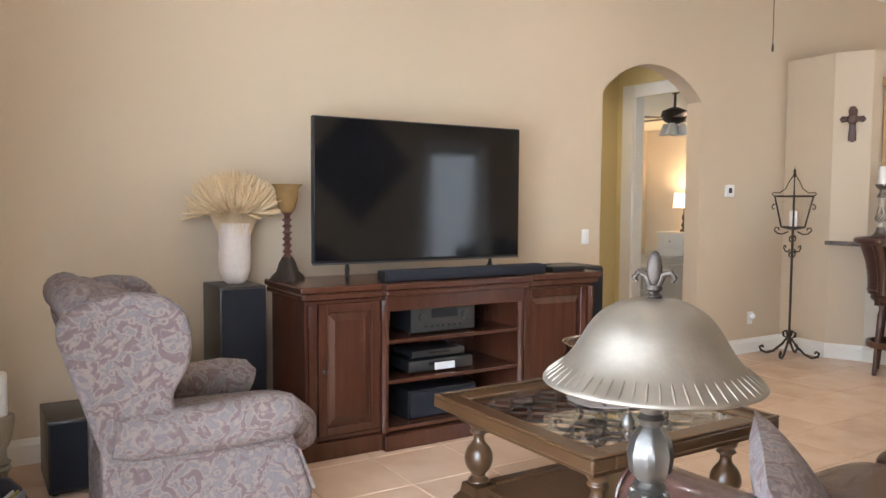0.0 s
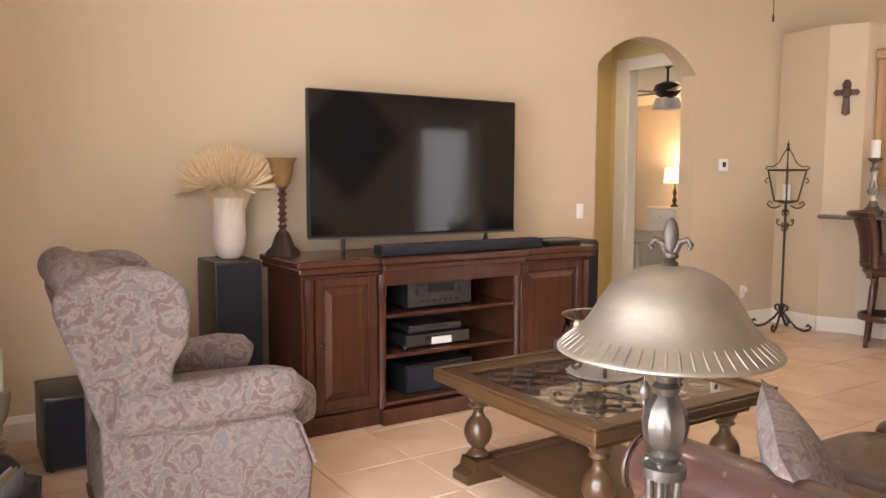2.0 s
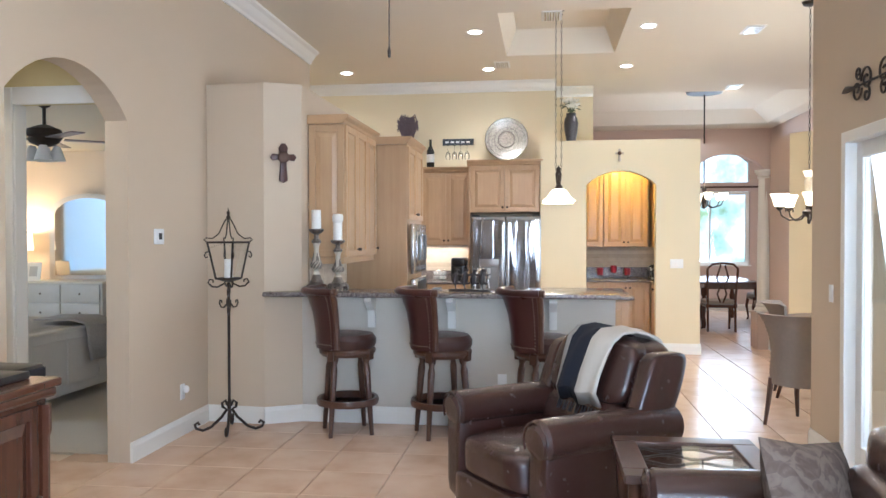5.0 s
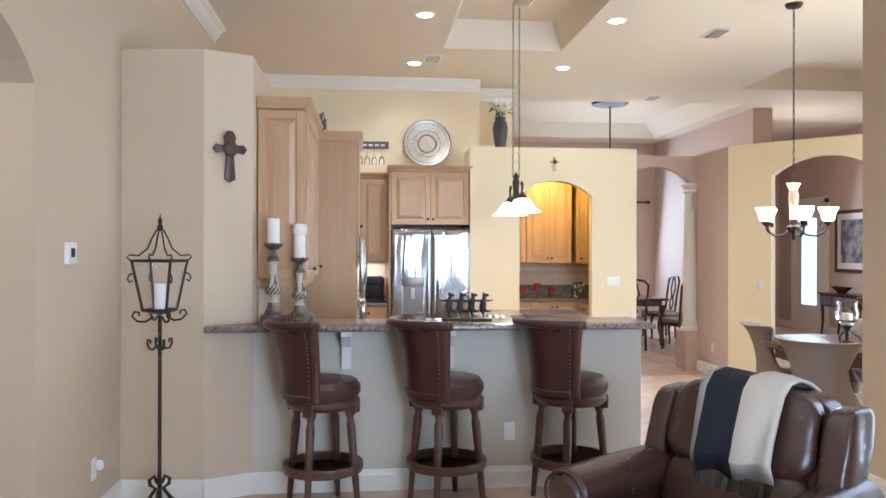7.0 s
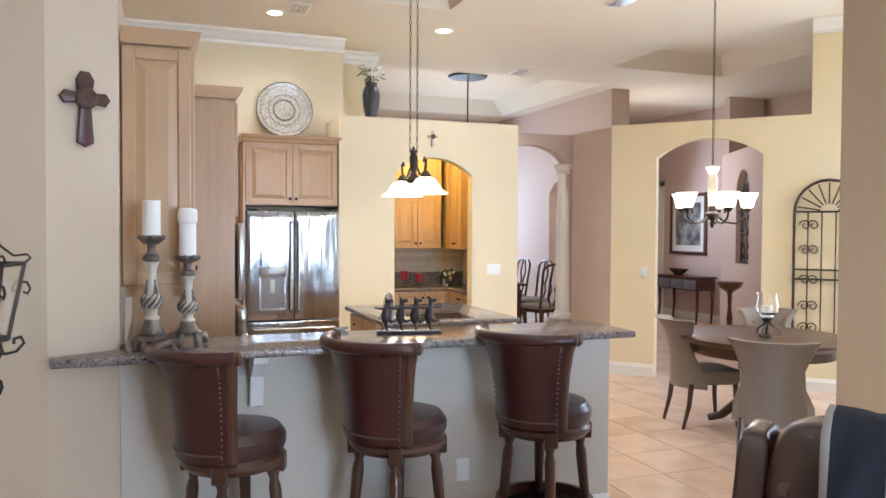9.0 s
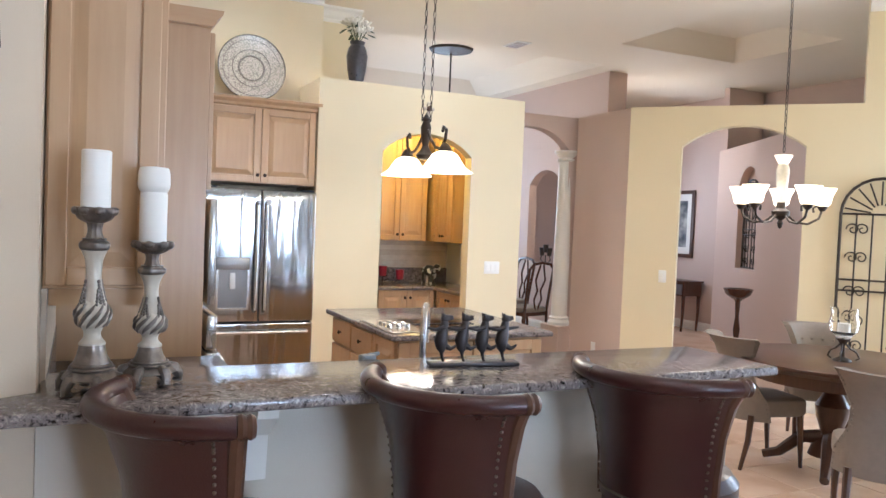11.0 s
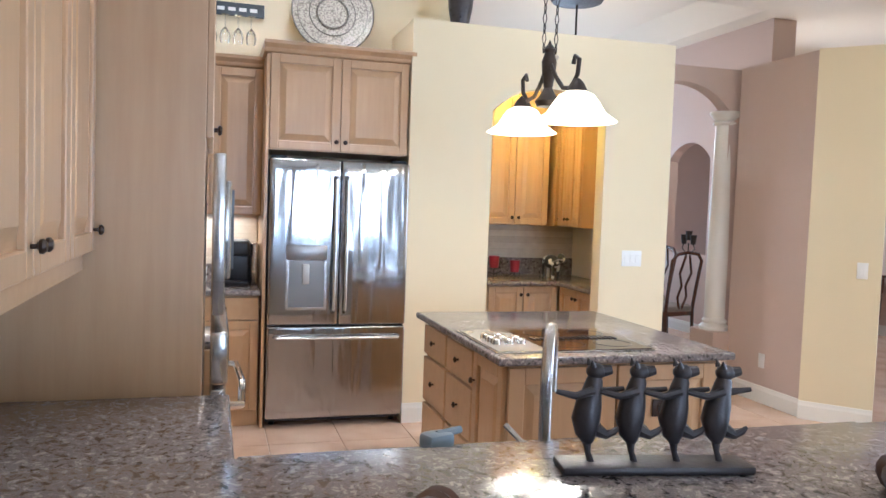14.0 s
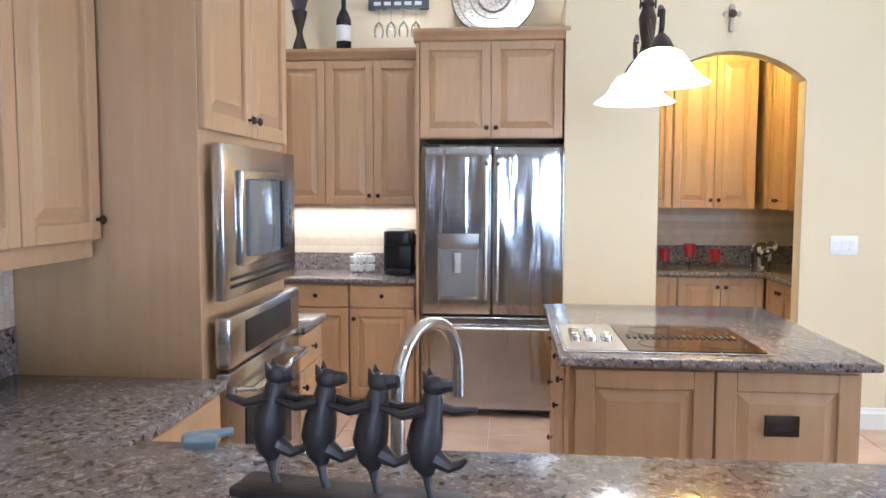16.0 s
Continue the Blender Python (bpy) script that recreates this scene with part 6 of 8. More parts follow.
def bar_stool(m):
    t = thing("bar_stool", "oxblood leather bar stool with nailhead trim", "bar stool", m, "stools at the breakfast bar")
    part("seat", lathe(B(), [(0.20, 0.66), (0.215, 0.69), (0.215, 0.73), (0.19, 0.765), (0.12, 0.778), (0, 0.78)], 32), M_SEATLEATHER, t, "dark round leather seat")
    part("seat_ring", lathe(B(), [(0.17, 0.60), (0.19, 0.60), (0.212, 0.625), (0.212, 0.645), (0.20, 0.66), (0.17, 0.66)], 32), M_STOOLWOOD, t)
    b = B()
    R0 = 0.215
    rows, n = [], 16
    for z, r, k in ((0.665, R0, 1), (0.80, R0 + 0.006, 1), (0.93, R0 + 0.025, 1.0), (1.04, R0 + 0.06, 1.0), (1.10, R0 + 0.10, 1.0)):
        rows.append((z, r, k))
    def face(off):
        out = []
        for z, r, k in rows:
            out.append([b.verts.new(((r + off) * math.sin(radians(a)) * 0.95, -(r + off) * math.cos(radians(a)) + (r - R0) * 0.0, z)) for a in [(-58 + 116 * j / n) * k for j in range(n + 1)]])
        return out
    o, i = face(0.018), face(-0.018)
    for g, fl in ((o, False), (i, True)):
        for p, q in zip(g, g[1:]):
            for j in range(n):
                f = (p[j], p[j + 1], q[j + 1], q[j])
                b.faces.new(f[::-1] if fl else f)
    for j in range(n):
        b.faces.new((o[-1][j], o[-1][j + 1], i[-1][j + 1], i[-1][j]))
        b.faces.new((i[0][j], i[0][j + 1], o[0][j + 1], o[0][j]))
    for j in (0, n):
        for k in range(len(rows) - 1):
            f = (o[k][j], o[k + 1][j], i[k + 1][j], i[k][j])
            b.faces.new(f if j == 0 else f[::-1])
    part("backrest", b, M_STOOLLEATHER, t, "curved oxblood leather back")
    for s in (-1, 1):
        pts = [((r + 0.0) * math.sin(radians(60 * k)) * s * 0.95, -(r) * math.cos(radians(60 * k)), z) for z, r, k in rows]
        part("back_post", tube(B(), pts, [0.024, 0.023, 0.023, 0.025, 0.024], 10), M_STOOLWOOD, t)
        nb = B()
        for q in range(22):
            f = q / 21 * (len(rows) - 1)
            a, e = int(min(f, len(rows) - 2)), f - int(min(f, len(rows) - 2))
            z, r, k = [rows[a][d] * (1 - e) + rows[a + 1][d] * e for d in range(3)]
            blob(nb, ((r + 0.02) * math.sin(radians(51 * k)) * s * 0.95, -(r + 0.02) * math.cos(radians(51 * k)), z), (0.005, 0.005, 0.005), 6)
        tagged(part("nailheads", nb, M_PEWTER, t, "pale nailhead row"), kind="stuff")
    top = rows[-1]
    part("top_roll", tube(B(), [((top[1]) * math.sin(radians(a)) * 0.95, -(top[1] + 0.006) * math.cos(radians(a)), 1.102) for a in range(-60, 61, 5)], 0.027, 12), M_STOOLLEATHER, t)
    for s in (-1, 1):
        a = radians(62 * s)
        cap = lathe(B(), [(0.0, -0.012), (0.026, -0.01), (0.031, 0.0), (0.026, 0.01), (0.030, 0.02), (0.024, 0.03), (0.0, 0.034)], 14)
        bmesh.ops.transform(cap, matrix=pose(top[1] * math.sin(a) * 0.95, -(top[1] + 0.006) * math.cos(a), 1.102, 0, 0, 62 * s) @ pose(0, 0, 0, 0, 90 * s, 0), verts=cap.verts)
        part("scroll_end", cap, M_STOOLWOOD, t, "turned scroll end")
    nb = B()
    for q in range(34):
        a = radians(-50 + 100 * q / 33)
        blob(nb, ((R0 + 0.022) * math.sin(a) * 0.95, -(R0 + 0.022) * math.cos(a), 0.70), (0.005, 0.005, 0.005), 6)
    tagged(part("nailheads", nb, M_PEWTER, t, "pale nailhead row"), kind="stuff")
    for k in range(4):
        a = math.pi / 4 + k * math.pi / 2
        pr = [(0.155, 0.625, 0.03), (0.165, 0.57, 0.028), (0.168, 0.54, 0.018), (0.172, 0.50, 0.026), (0.195, 0.25, 0.021), (0.215, 0.02, 0.016), (0.216, 0.0, 0.016)]
        part("leg", tube(B(), [(r * math.cos(a), r * math.sin(a), z) for r, z, w in pr], [w for r, z, w in pr], 12), M_STOOLWOOD, t)
        part("leg_block", box(B(), -0.03, -0.022, 0.575, 0.03, 0.022, 0.655, 0.006, 1), M_STOOLWOOD, t, m=pose(0.195 * math.cos(a), 0.195 * math.sin(a), 0, 0, 0, math.degrees(a) + 90))
    part("footrest_ring", lathe(B(), [(0.205, 0.225), (0.228, 0.225), (0.234, 0.25), (0.228, 0.275), (0.205, 0.275), (0.205, 0.225)], 40), M_STOOLWOOD, t)
    return t


WIDE = Matrix.Diagonal((1.03, 1.03, 1.0, 1.0))
s1 = bar_stool(pose(6.54, 3.33, 0, 0, 0, -156) @ WIDE)
copy_thing(s1, pose(6.56, 2.59, 0, 0, 0, -155) @ WIDE)
copy_thing(s1, pose(6.56, 1.82, 0, 0, 0, -155) @ WIDE)


def candlestick(label, x, y, h, ch, rz, melted):
    t = thing("candlestick", label, "candlestick", pose(x, y, 1.073, 0, 0, rz), "candlesticks on the bar")
    m1 = mat("antiqued_silver_resin", (0.20, 0.172, 0.150), 0.34, 0.75, var=0.65, scale=34, bump=0.6, bscale=55)
    m2 = mat("antiqued_cream_resin", (0.52, 0.46, 0.37), 0.36, 0.1, var=0.22, scale=18)

    def turned(name, prof, material, label="", wave=None, seg=48, n=4):
        return part(name, lathe(B(), fair([(r, z * h) for r, z in prof], n), seg, 0, 0, wave), material, t, label)
    # scrolled feet with gaps between them
    for k in range(6):
        a = k * math.pi / 3
        c, q = math.cos(a), math.sin(a)
        bm = tube(B(), [(r * c, r * q, z) for r, z in ((0.052, 0.048), (0.070, 0.042), (0.080, 0.026), (0.082, 0.011), (0.074, 0.008))], [0.013, 0.017, 0.015, 0.011, 0.007], 10)
        blob(bm, (0.083 * c, 0.083 * q, 0.021), (0.011, 0.011, 0.013), 10)
        blob(bm, (0.079 * c, 0.079 * q, 0.007), (0.015, 0.015, 0.0065), 10)
        part("foot", bm, m1, t, "scrolled silver foot")
    turned("skirt", ((0.03, 0.070), (0.072, 0.076), (0.073, 0.090), (0.062, 0.112), (0.056, 0.122)), m1, "scalloped silver skirt", lambda a, z: 1 + 0.05 * math.cos(6 * a))
    for z, r in ((0.132, 0.055), (0.149, 0.050)):
        part("ring_moulding", tube(B(), [(r * math.cos(k * 0.1745), r * math.sin(k * 0.1745), z * h) for k in range(36)], 0.0045, 8, True), m1, t)
    turned("bell", ((0.048, 0.122), (0.047, 0.16), (0.040, 0.19), (0.034, 0.23), (0.032, 0.255)), m1, "leaf-edged silver bell", lambda a, z: 1 + 0.035 * math.cos(4 * a))
    turned("collar", ((0.034, 0.255), (0.033, 0.268), (0.024, 0.29), (0.022, 0.32), (0.027, 0.345)), m2, "cream collar")
    turned("bulb", ((0.024, 0.340), (0.037, 0.362), (0.0425, 0.40), (0.041, 0.44), (0.034, 0.475), (0.03, 0.49)), m2, "gadrooned bulb", lambda a, z: 1 + 0.03 * math.cos(10 * a + z * 55), 60)
    for k in range(10):
        pts = []
        for j in range(7):
            f = j / 6
            a = 2 * math.pi * k / 10 + 1.25 * f
            r = 0.028 + 0.0165 * math.sin(math.pi * (0.12 + 0.76 * f))
            pts.append((r * math.cos(a), r * math.sin(a), h * (0.35 + 0.125 * f)))
        part("gadroon", tube(B(), pts, [0.002, 0.005, 0.0062, 0.0062, 0.0058, 0.004, 0.0015], 6), m1, t, "twisted silver lobe")
    turned("neck", ((0.031, 0.485), (0.026, 0.53), (0.021, 0.58), (0.020, 0.64), (0.023, 0.70), (0.031, 0.742), (0.033, 0.752)), m2, "cream tapered neck", None, 28)
    for k in range(4):
        a = k * math.pi / 2 + 0.4
        lf = B()
        for j in range(7):
            z = 0.47 + 0.018 * j
            r = 0.034 - 0.0018 * j
            w = 0.34 * (1 - j / 6.5)
            for u in ((-w, 0.0, w) if j < 5 else (0.0,)):
                blob(lf, (r * math.cos(a + u), r * math.sin(a + u), (z + (0.012 if u == 0 else 0)) * h), (0.0045, 0.0045, 0.0055), 6)
        part("leaf", lf, m1, t, "beaded silver leaf")
    turned("knop", ((0.030, 0.752), (0.036, 0.765), (0.036, 0.79), (0.028, 0.805), (0.030, 0.815)), m1, "beaded silver knop", lambda a, z: 1 + 0.07 * abs(math.cos(4 * a)))
    turned("stem", ((0.024, 0.81), (0.019, 0.84), (0.018, 0.87), (0.022, 0.90)), m1, "", lambda a, z: 1 + 0.05 * math.cos(10 * a))
    turned("cup", ((0.022, 0.895), (0.040, 0.915), (0.050, 0.945), (0.053, 0.972), (0.044, 0.976), (0.0, 0.976)), m1, "petalled silver cup", lambda a, z: 1 + 0.06 * math.cos(8 * a))
    for k in range(8):
        a = k * math.pi / 4
        part("petal", blob(B(), (0.050 * math.cos(a), 0.050 * math.sin(a), h * 0.958), (0.011, 0.016, 0.012), 8, Matrix.Rotation(a, 4, "Z") @ Matrix.Rotation(0.5, 4, "Y")), m1, t)
    h -= 0.012
    pr = [(0.038, h), (0.038, h + ch), (0.034, h + ch + 0.004), (0.028, h + ch - 0.006), (0.0, h + ch - 0.02)] if not melted else [(0.038, h), (0.038, h + ch * 0.62), (0.036, h + ch * 0.66), (0.042, h + ch * 0.70), (0.045, h + ch * 0.75), (0.044, h + ch - 0.02), (0.039, h + ch - 0.004), (0.0, h + ch)]
    part("candle", lathe(B(), pr, 32, 0, 0, lambda a, z: 1 + 0.012 * math.sin(3 * a + 40 * z)), M_WAX, t, "white pillar candle")


candlestick("silver and cream carved candlestick with a pillar candle", 6.80, 3.655, 0.515, 0.150, 10, False)
candlestick("shorter carved candlestick with a softened white candle", 6.89, 3.50, 0.420, 0.220, 30, True)


def pig_statue():
    bm = B()
    box(bm, -0.165, -0.035, 0, 0.165, 0.035, 0.014, 0.004)
    for k in range(4):
        x = -0.115 + 0.075 * k
        tube(bm, [(x + 0.006, 0, 0.012), (x + 0.0, 0, 0.03), (x - 0.004, 0, 0.06)], [0.006, 0.005, 0.010], 8)
        prof = [(0, 0.045, 0.008), (-0.004, 0.06, 0.018), (-0.006, 0.085, 0.024), (-0.002, 0.11, 0.022), (0.002, 0.13, 0.017), (0.006, 0.15, 0.014), (0.006, 0.158, 0.011)]
        tube(bm, [(x + a, 0, z) for a, z, r in prof], [r for a, z, r in prof], 12)
        blob(bm, (x + 0.008, 0, 0.165), (0.017, 0.015, 0.014), 10)
        tube(bm, [(x + 0.016, 0, 0.165), (x + 0.034, 0, 0.168)], [0.011, 0.008], 8)
        for s in (-1, 1):
            tube(bm, [(x + 0.0, s * 0.009, 0.174), (x - 0.003, s * 0.012, 0.186)], [0.006, 0.001], 6)
            tube(bm, [(x, s * 0.014, 0.136), (x + s * 0.03, s * 0.018, 0.128), (x + s * 0.062, s * 0.012, 0.134)], [0.008, 0.0065, 0.004], 8)
        tube(bm, [(x + 0.008, 0, 0.07), (x + 0.03, 0, 0.058), (x + 0.044, 0, 0.064), (x + 0.052, 0, 0.072)], [0.014, 0.008, 0.006, 0.003], 8)
    solo("pig_statue", bm, mat("dark_patinated_bronze", (0.050, 0.042, 0.042), 0.42, 0.45, var=0.3, scale=40, bump=0.2, bscale=120), "dark bronze statue of four dancing pigs in a row", "statue", m=pose(6.92, 2.42, 1.073, 0, 0, -100))


pig_statue()
t = thing("faucet", "brushed steel gooseneck kitchen faucet", "faucet", pose(7.36, 2.42, 0.909, 0, 0, -28))
part("base", lathe(B(), [(0.026, 0), (0.026, 0.02), (0.018, 0.03)], 16), M_STEEL, t)
part("spout", tube(B(), [(0, 0, 0.02), (0, 0, 0.2)] + [(0.11 - 0.11 * math.cos(radians(a)), 0, 0.2 + 0.115 * math.sin(radians(a))) for a in range(15, 181, 15)] + [(0.22, 0, 0.14)], 0.014, 14), M_STEEL, t)
part("handle", tube(B(), [(0, 0.02, 0.06), (0, 0.05, 0.07), (0.02, 0.09, 0.10)], 0.007, 8), M_STEEL, t)
t = thing("soap_dispenser", "blue-grey soap dispenser beside the sink", "soap dispenser", pose(7.16, 2.73, 0.909, 0, 0, -70))
part("bottle", lathe(B(), [(0.03, 0), (0.033, 0.02), (0.033, 0.12), (0.012, 0.14)], 18), mat("blue_grey_ceramic", (0.20, 0.24, 0.27), 0.3, var=0.1, scale=12), t)
part("pump_head", pillow(B(), -0.03, -0.022, 0.14, 0.03, 0.022, 0.172, 5, 4), mat("blue_grey_ceramic", (0.2, 0.24, 0.27)), t)
part("nozzle", tube(B(), [(0.0, 0, 0.165), (0.055, 0, 0.17)], [0.01, 0.007], 8), mat("blue_grey_ceramic", (0.2, 0.24, 0.27)), t)
t = thing("coffee_maker", "black and silver pod coffee maker on the counter", "coffee maker", pose(11.30, 2.98, 0.909, 0, 0, -90))
part("body", box(B(), -0.12, -0.02, 0, 0.10, 0.2, 0.31, 0.03, 3), M_BLACK, t)
part("side_tank", box(B(), 0.101, -0.01, 0.0, 0.15, 0.2, 0.29, 0.01), M_STEEL, t)
part("drip_tray", box(B(), -0.09, -0.12, 0, 0.08, -0.021, 0.035, 0.01), M_BLACK, t)
part("brew_head", box(B(), -0.10, -0.10, 0.2, 0.09, -0.021, 0.31, 0.025, 3), M_BLACK, t)
t = thing("pod_rack", "wire rack of coffee pods beside the coffee maker", "rack", pose(11.35, 3.26, 0.909))
for z in (0.01, 0.07, 0.13):
    part("wire_ring", tube(B(), [(0.07 * math.cos(k * 0.3927), 0.07 * math.sin(k * 0.3927), z) for k in range(16)], 0.004, 6, True), M_CHROME, t)
for k in range(8):
    a = k * math.pi / 4
    for z in (0.015, 0.075):
        part("pod", lathe(B(), [(0.018, z), (0.022, z + 0.04), (0.0, z + 0.04)], 10, 0.07 * math.cos(a), 0.07 * math.sin(a)), M_PLASTIC, t)


# over the cabinets
def decorated_plate():
    t = thing("charger_plate", "large silvered decorative plate on a stand", "plate", pose(11.42, 2.34, 2.525, 0, 0, -90))
    def tex(n, l):
        tc = n.new("ShaderNodeTexCoord")
        v = n.new("ShaderNodeTexVoronoi")
        v.inputs["Scale"].default_value = 85
        l.new(tc.outputs["Object"], v.inputs["Vector"])
        return v.outputs["Distance"]
    m = ramped("mosaic_silver_plate", tex, [(0.1, (0.78, 0.74, 0.66)), (0.45, (0.62, 0.58, 0.51)), (0.75, (0.34, 0.32, 0.28))], 0.2, 0.35, 0.3, 0.5)
    bm = lathe(B(), [(0, 0.02), (0.1, 0.02), (0.105, 0.012), (0.115, 0.012), (0.12, 0.02), (0.2, 0.012), (0.29, -0.012), (0.295, -0.008), (0.29, 0.0), (0.2, 0.024), (0, 0.034)], 64)
    bmesh.ops.transform(bm, matrix=pose(0, 0, 0.33, -98), verts=bm.verts)
    part("dish", bm, m, t)
    bm = B()
    for r, z, w in ((0.291, -0.012, 0.006), (0.25, -0.003, 0.003), (0.165, 0.012, 0.004), (0.110, 0.010, 0.005)):
        tube(bm, [(r * math.cos(k * 0.1309), r * math.sin(k * 0.1309), z) for k in range(48)], w, 6, True)
    bmesh.ops.transform(bm, matrix=pose(0, 0, 0.33, -98), verts=bm.verts)
    part("rim", bm, mat("dull_silver_rim", (0.12, 0.11, 0.10), 0.35, 0.7, var=0.3, scale=30), t)
    for x in (-0.05, 0.05):
        part("stand_leg", tube(B(), [(x, -0.03, 0.075), (x, -0.04, 0.0), (x, 0.08, 0.0), (x, 0.09, 0.25)], 0.006, 6), M_IRON, t)


decorated_plate()
t = thing("wine_bottle", "dark wine bottle with white label on the cabinet", "bottle", pose(11.42, 3.40, 2.466))
part("glass_body", lathe(B(), [(0.0, 0), (0.052, 0), (0.054, 0.02), (0.054, 0.23), (0.035, 0.28), (0.018, 0.31), (0.017, 0.39), (0.02, 0.4), (0.0, 0.4)], 24), mat("dark_bottle_glass", (0.008, 0.008, 0.008), 0.1, var=0.1, scale=5), t)
part("label", lathe(B(), [(0.0552, 0.08), (0.0552, 0.19)], 24), mat("paper_label", (0.7, 0.68, 0.63), 0.7, var=0.08, scale=50), t, "white paper label")
t = thing("lavender_vase", "dark waisted vase of dried lavender", "vase", pose(11.42, 3.72, 2.466))
part("body", lathe(B(), [(0.06, 0), (0.055, 0.03), (0.022, 0.13), (0.02, 0.16), (0.05, 0.27), (0.055, 0.30), (0.045, 0.30)], 20), M_IRON, t)
rnd = random.Random(5)
bm = B()
for k in range(170):
    a, s = rnd.uniform(0, 6.283), rnd.random() ** 0.5
    p0 = Vector((0.03 * s * math.cos(a), 0.03 * s * math.sin(a), 0.28))
    p1 = Vector((0.14 * s * math.cos(a), 0.14 * s * math.sin(a), 0.66 + rnd.uniform(-0.08, 0.06)))
    tube(bm, [p0, p0.lerp(p1, 0.6), p1], [0.002, 0.004, 0.006], 4)
    for q in range(3):
        blob(bm, p1 + Vector((rnd.uniform(-0.02, 0.02), rnd.uniform(-0.02, 0.02), rnd.uniform(-0.06, 0.02))), (0.009, 0.009, 0.012), 5)
part("dried_lavender", bm, mat("dried_lavender", (0.17, 0.13, 0.145), 0.95, var=0.4, scale=30), t, "grey-purple dried lavender")
t = thing("glass_rack", "dark wall rack with hanging stemmed glasses", "wine rack", pose(11.596, 3.03, 2.80, 0, 0, -90))
part("board", box(B(), -0.22, -0.03, 0, 0.22, 0, 0.09, 0.004), mat("slate_blue_board", (0.06, 0.07, 0.08), 0.7, var=0.3, scale=20), t)
for k in range(5):
    part("letter_bar", box(B(), -0.18 + 0.075 * k, -0.033, 0.03, -0.13 + 0.075 * k, -0.03, 0.055), M_PLASTIC, t, "unreadable pale lettering", smooth=False)
for k in range(4):
    x = -0.14 + 0.09 * k
    g = part("wine_glass", lathe(B(), [(0.03, -0.005), (0.004, -0.01), (0.004, -0.09), (0.03, -0.12), (0.038, -0.16), (0.032, -0.2), (0.031, -0.2), (0.037, -0.16), (0.028, -0.12), (0.0, -0.1)], 16, x, -0.05), M_GLASS, t, "clear stemmed glass")
    g.visible_shadow = False


def flower_vase():
    t = thing("flower_vase", "dark textured vase of white flowers on the ledge", "vase", pose(11.15, 1.47, LEDGE))
    part("body", lathe(B(), [(0.055, 0), (0.06, 0.02), (0.085, 0.15), (0.095, 0.26), (0.08, 0.33), (0.06, 0.36), (0.07, 0.39), (0.06, 0.39)], 28), mat("dark_embossed_vase", (0.05, 0.045, 0.048), 0.3, 0.3, var=0.5, scale=35, bump=0.8, bscale=30), t)
    rnd = random.Random(2)
    fl, lf = B(), B()
    for k in range(12):
        a, s = rnd.uniform(0, 6.283), rnd.uniform(0.02, 0.15)
        c = Vector((s * math.cos(a), s * math.sin(a), 0.46 + rnd.uniform(0, 0.13)))
        tube(lf, [(0, 0, 0.36), c], 0.004, 5)
        for q in range(6):
            b = q * 1.047 + k
            d = Vector((math.cos(b) * 0.035, math.sin(b) * 0.035, 0.015))
            blob(fl, c + d, (0.034, 0.022, 0.012), 8, Matrix.Rotation(b, 4, "Z") @ Matrix.Rotation(-0.5, 4, "Y"))
        d = Vector((math.cos(a) * 0.05, math.sin(a) * 0.05, -0.05))
        blob(lf, c + d, (0.05, 0.016, 0.006), 6, Matrix.Rotation(a, 4, "Z") @ Matrix.Rotation(0.4, 4, "Y"))
    part("flowers", fl, mat("white_petals", (0.8, 0.76, 0.66), 0.7, var=0.06, scale=30), t, "white silk flowers")
    part("leaves", lf, mat("muted_green_leaves", (0.08, 0.10, 0.05), 0.7, var=0.3, scale=20), t, "green leaves")


flower_vase()

# pantry
for k in range(2):
    cabinet("upper_cabinet", "maple pantry wall cabinet", 11.95, 1.60 - 0.62 * k, 1.36, 0.615, 0.345, 1.16, -90, 2)
cabinet("upper_cabinet", "maple pantry cabinet on the side wall", 11.95, 0.30, 1.36, 0.34, 0.345, 1.16, -90, 1)
cabinet("upper_cabinet", "maple pantry side wall cabinet", 11.93, 0.28, 1.36, 0.40, 0.32, 1.16, 180, 2)
for k in range(2):
    cabinet("base_cabinet", "maple pantry base cabinet", 11.68, 1.60 - 0.62 * k, 0, 0.615, 0.6, 0.87, -90, 2, knob_low=False)
cabinet("base_cabinet", "maple pantry base cabinet by the side wall", 11.66, 0.36, 0, 0.6, 0.40, 0.87, 180, 2, knob_low=False)
slab("pantry_countertop", "polished granite pantry counter", [(11.64, 1.655), (11.64, 0.40), (11.04, 0.40), (11.04, -0.045), (12.295, -0.045), (12.295, 1.655)], 0.872, 0.908)
solo("backsplash_upstand", box(B(), 12.27, -0.045, 0.909, 12.297, 1.655, 1.06), M_GRANITE, "granite upstand in the pantry", "backsplash", kind="structure", smooth=False)
solo("backsplash", box(B(), 12.284, -0.045, 1.061, 12.298, 1.655, 1.36), M_SPLASH, "travertine tile backsplash in the pantry", "backsplash", kind="structure", smooth=False)
t = thing("candle_trio", "three red candles on a scrolled iron holder", "candle holder", pose(11.95, 0.84, 0.909))
red = mat("dark_red_wax", (0.28, 0.012, 0.025), 0.4, var=0.15, scale=20)
for k, (y, z) in enumerate(((0.19, 0.05), (0.0, 0.085), (-0.19, 0.05))):
    part("candle", lathe(B(), [(0.038, z), (0.045, z + 0.10), (0.035, z + 0.10), (0, z + 0.09)], 16, 0, y), red, t, "dark red candle cup")
    part("post", tube(B(), [(0, y, 0.0), (0, y, z)], 0.006, 6), M_IRON, t)
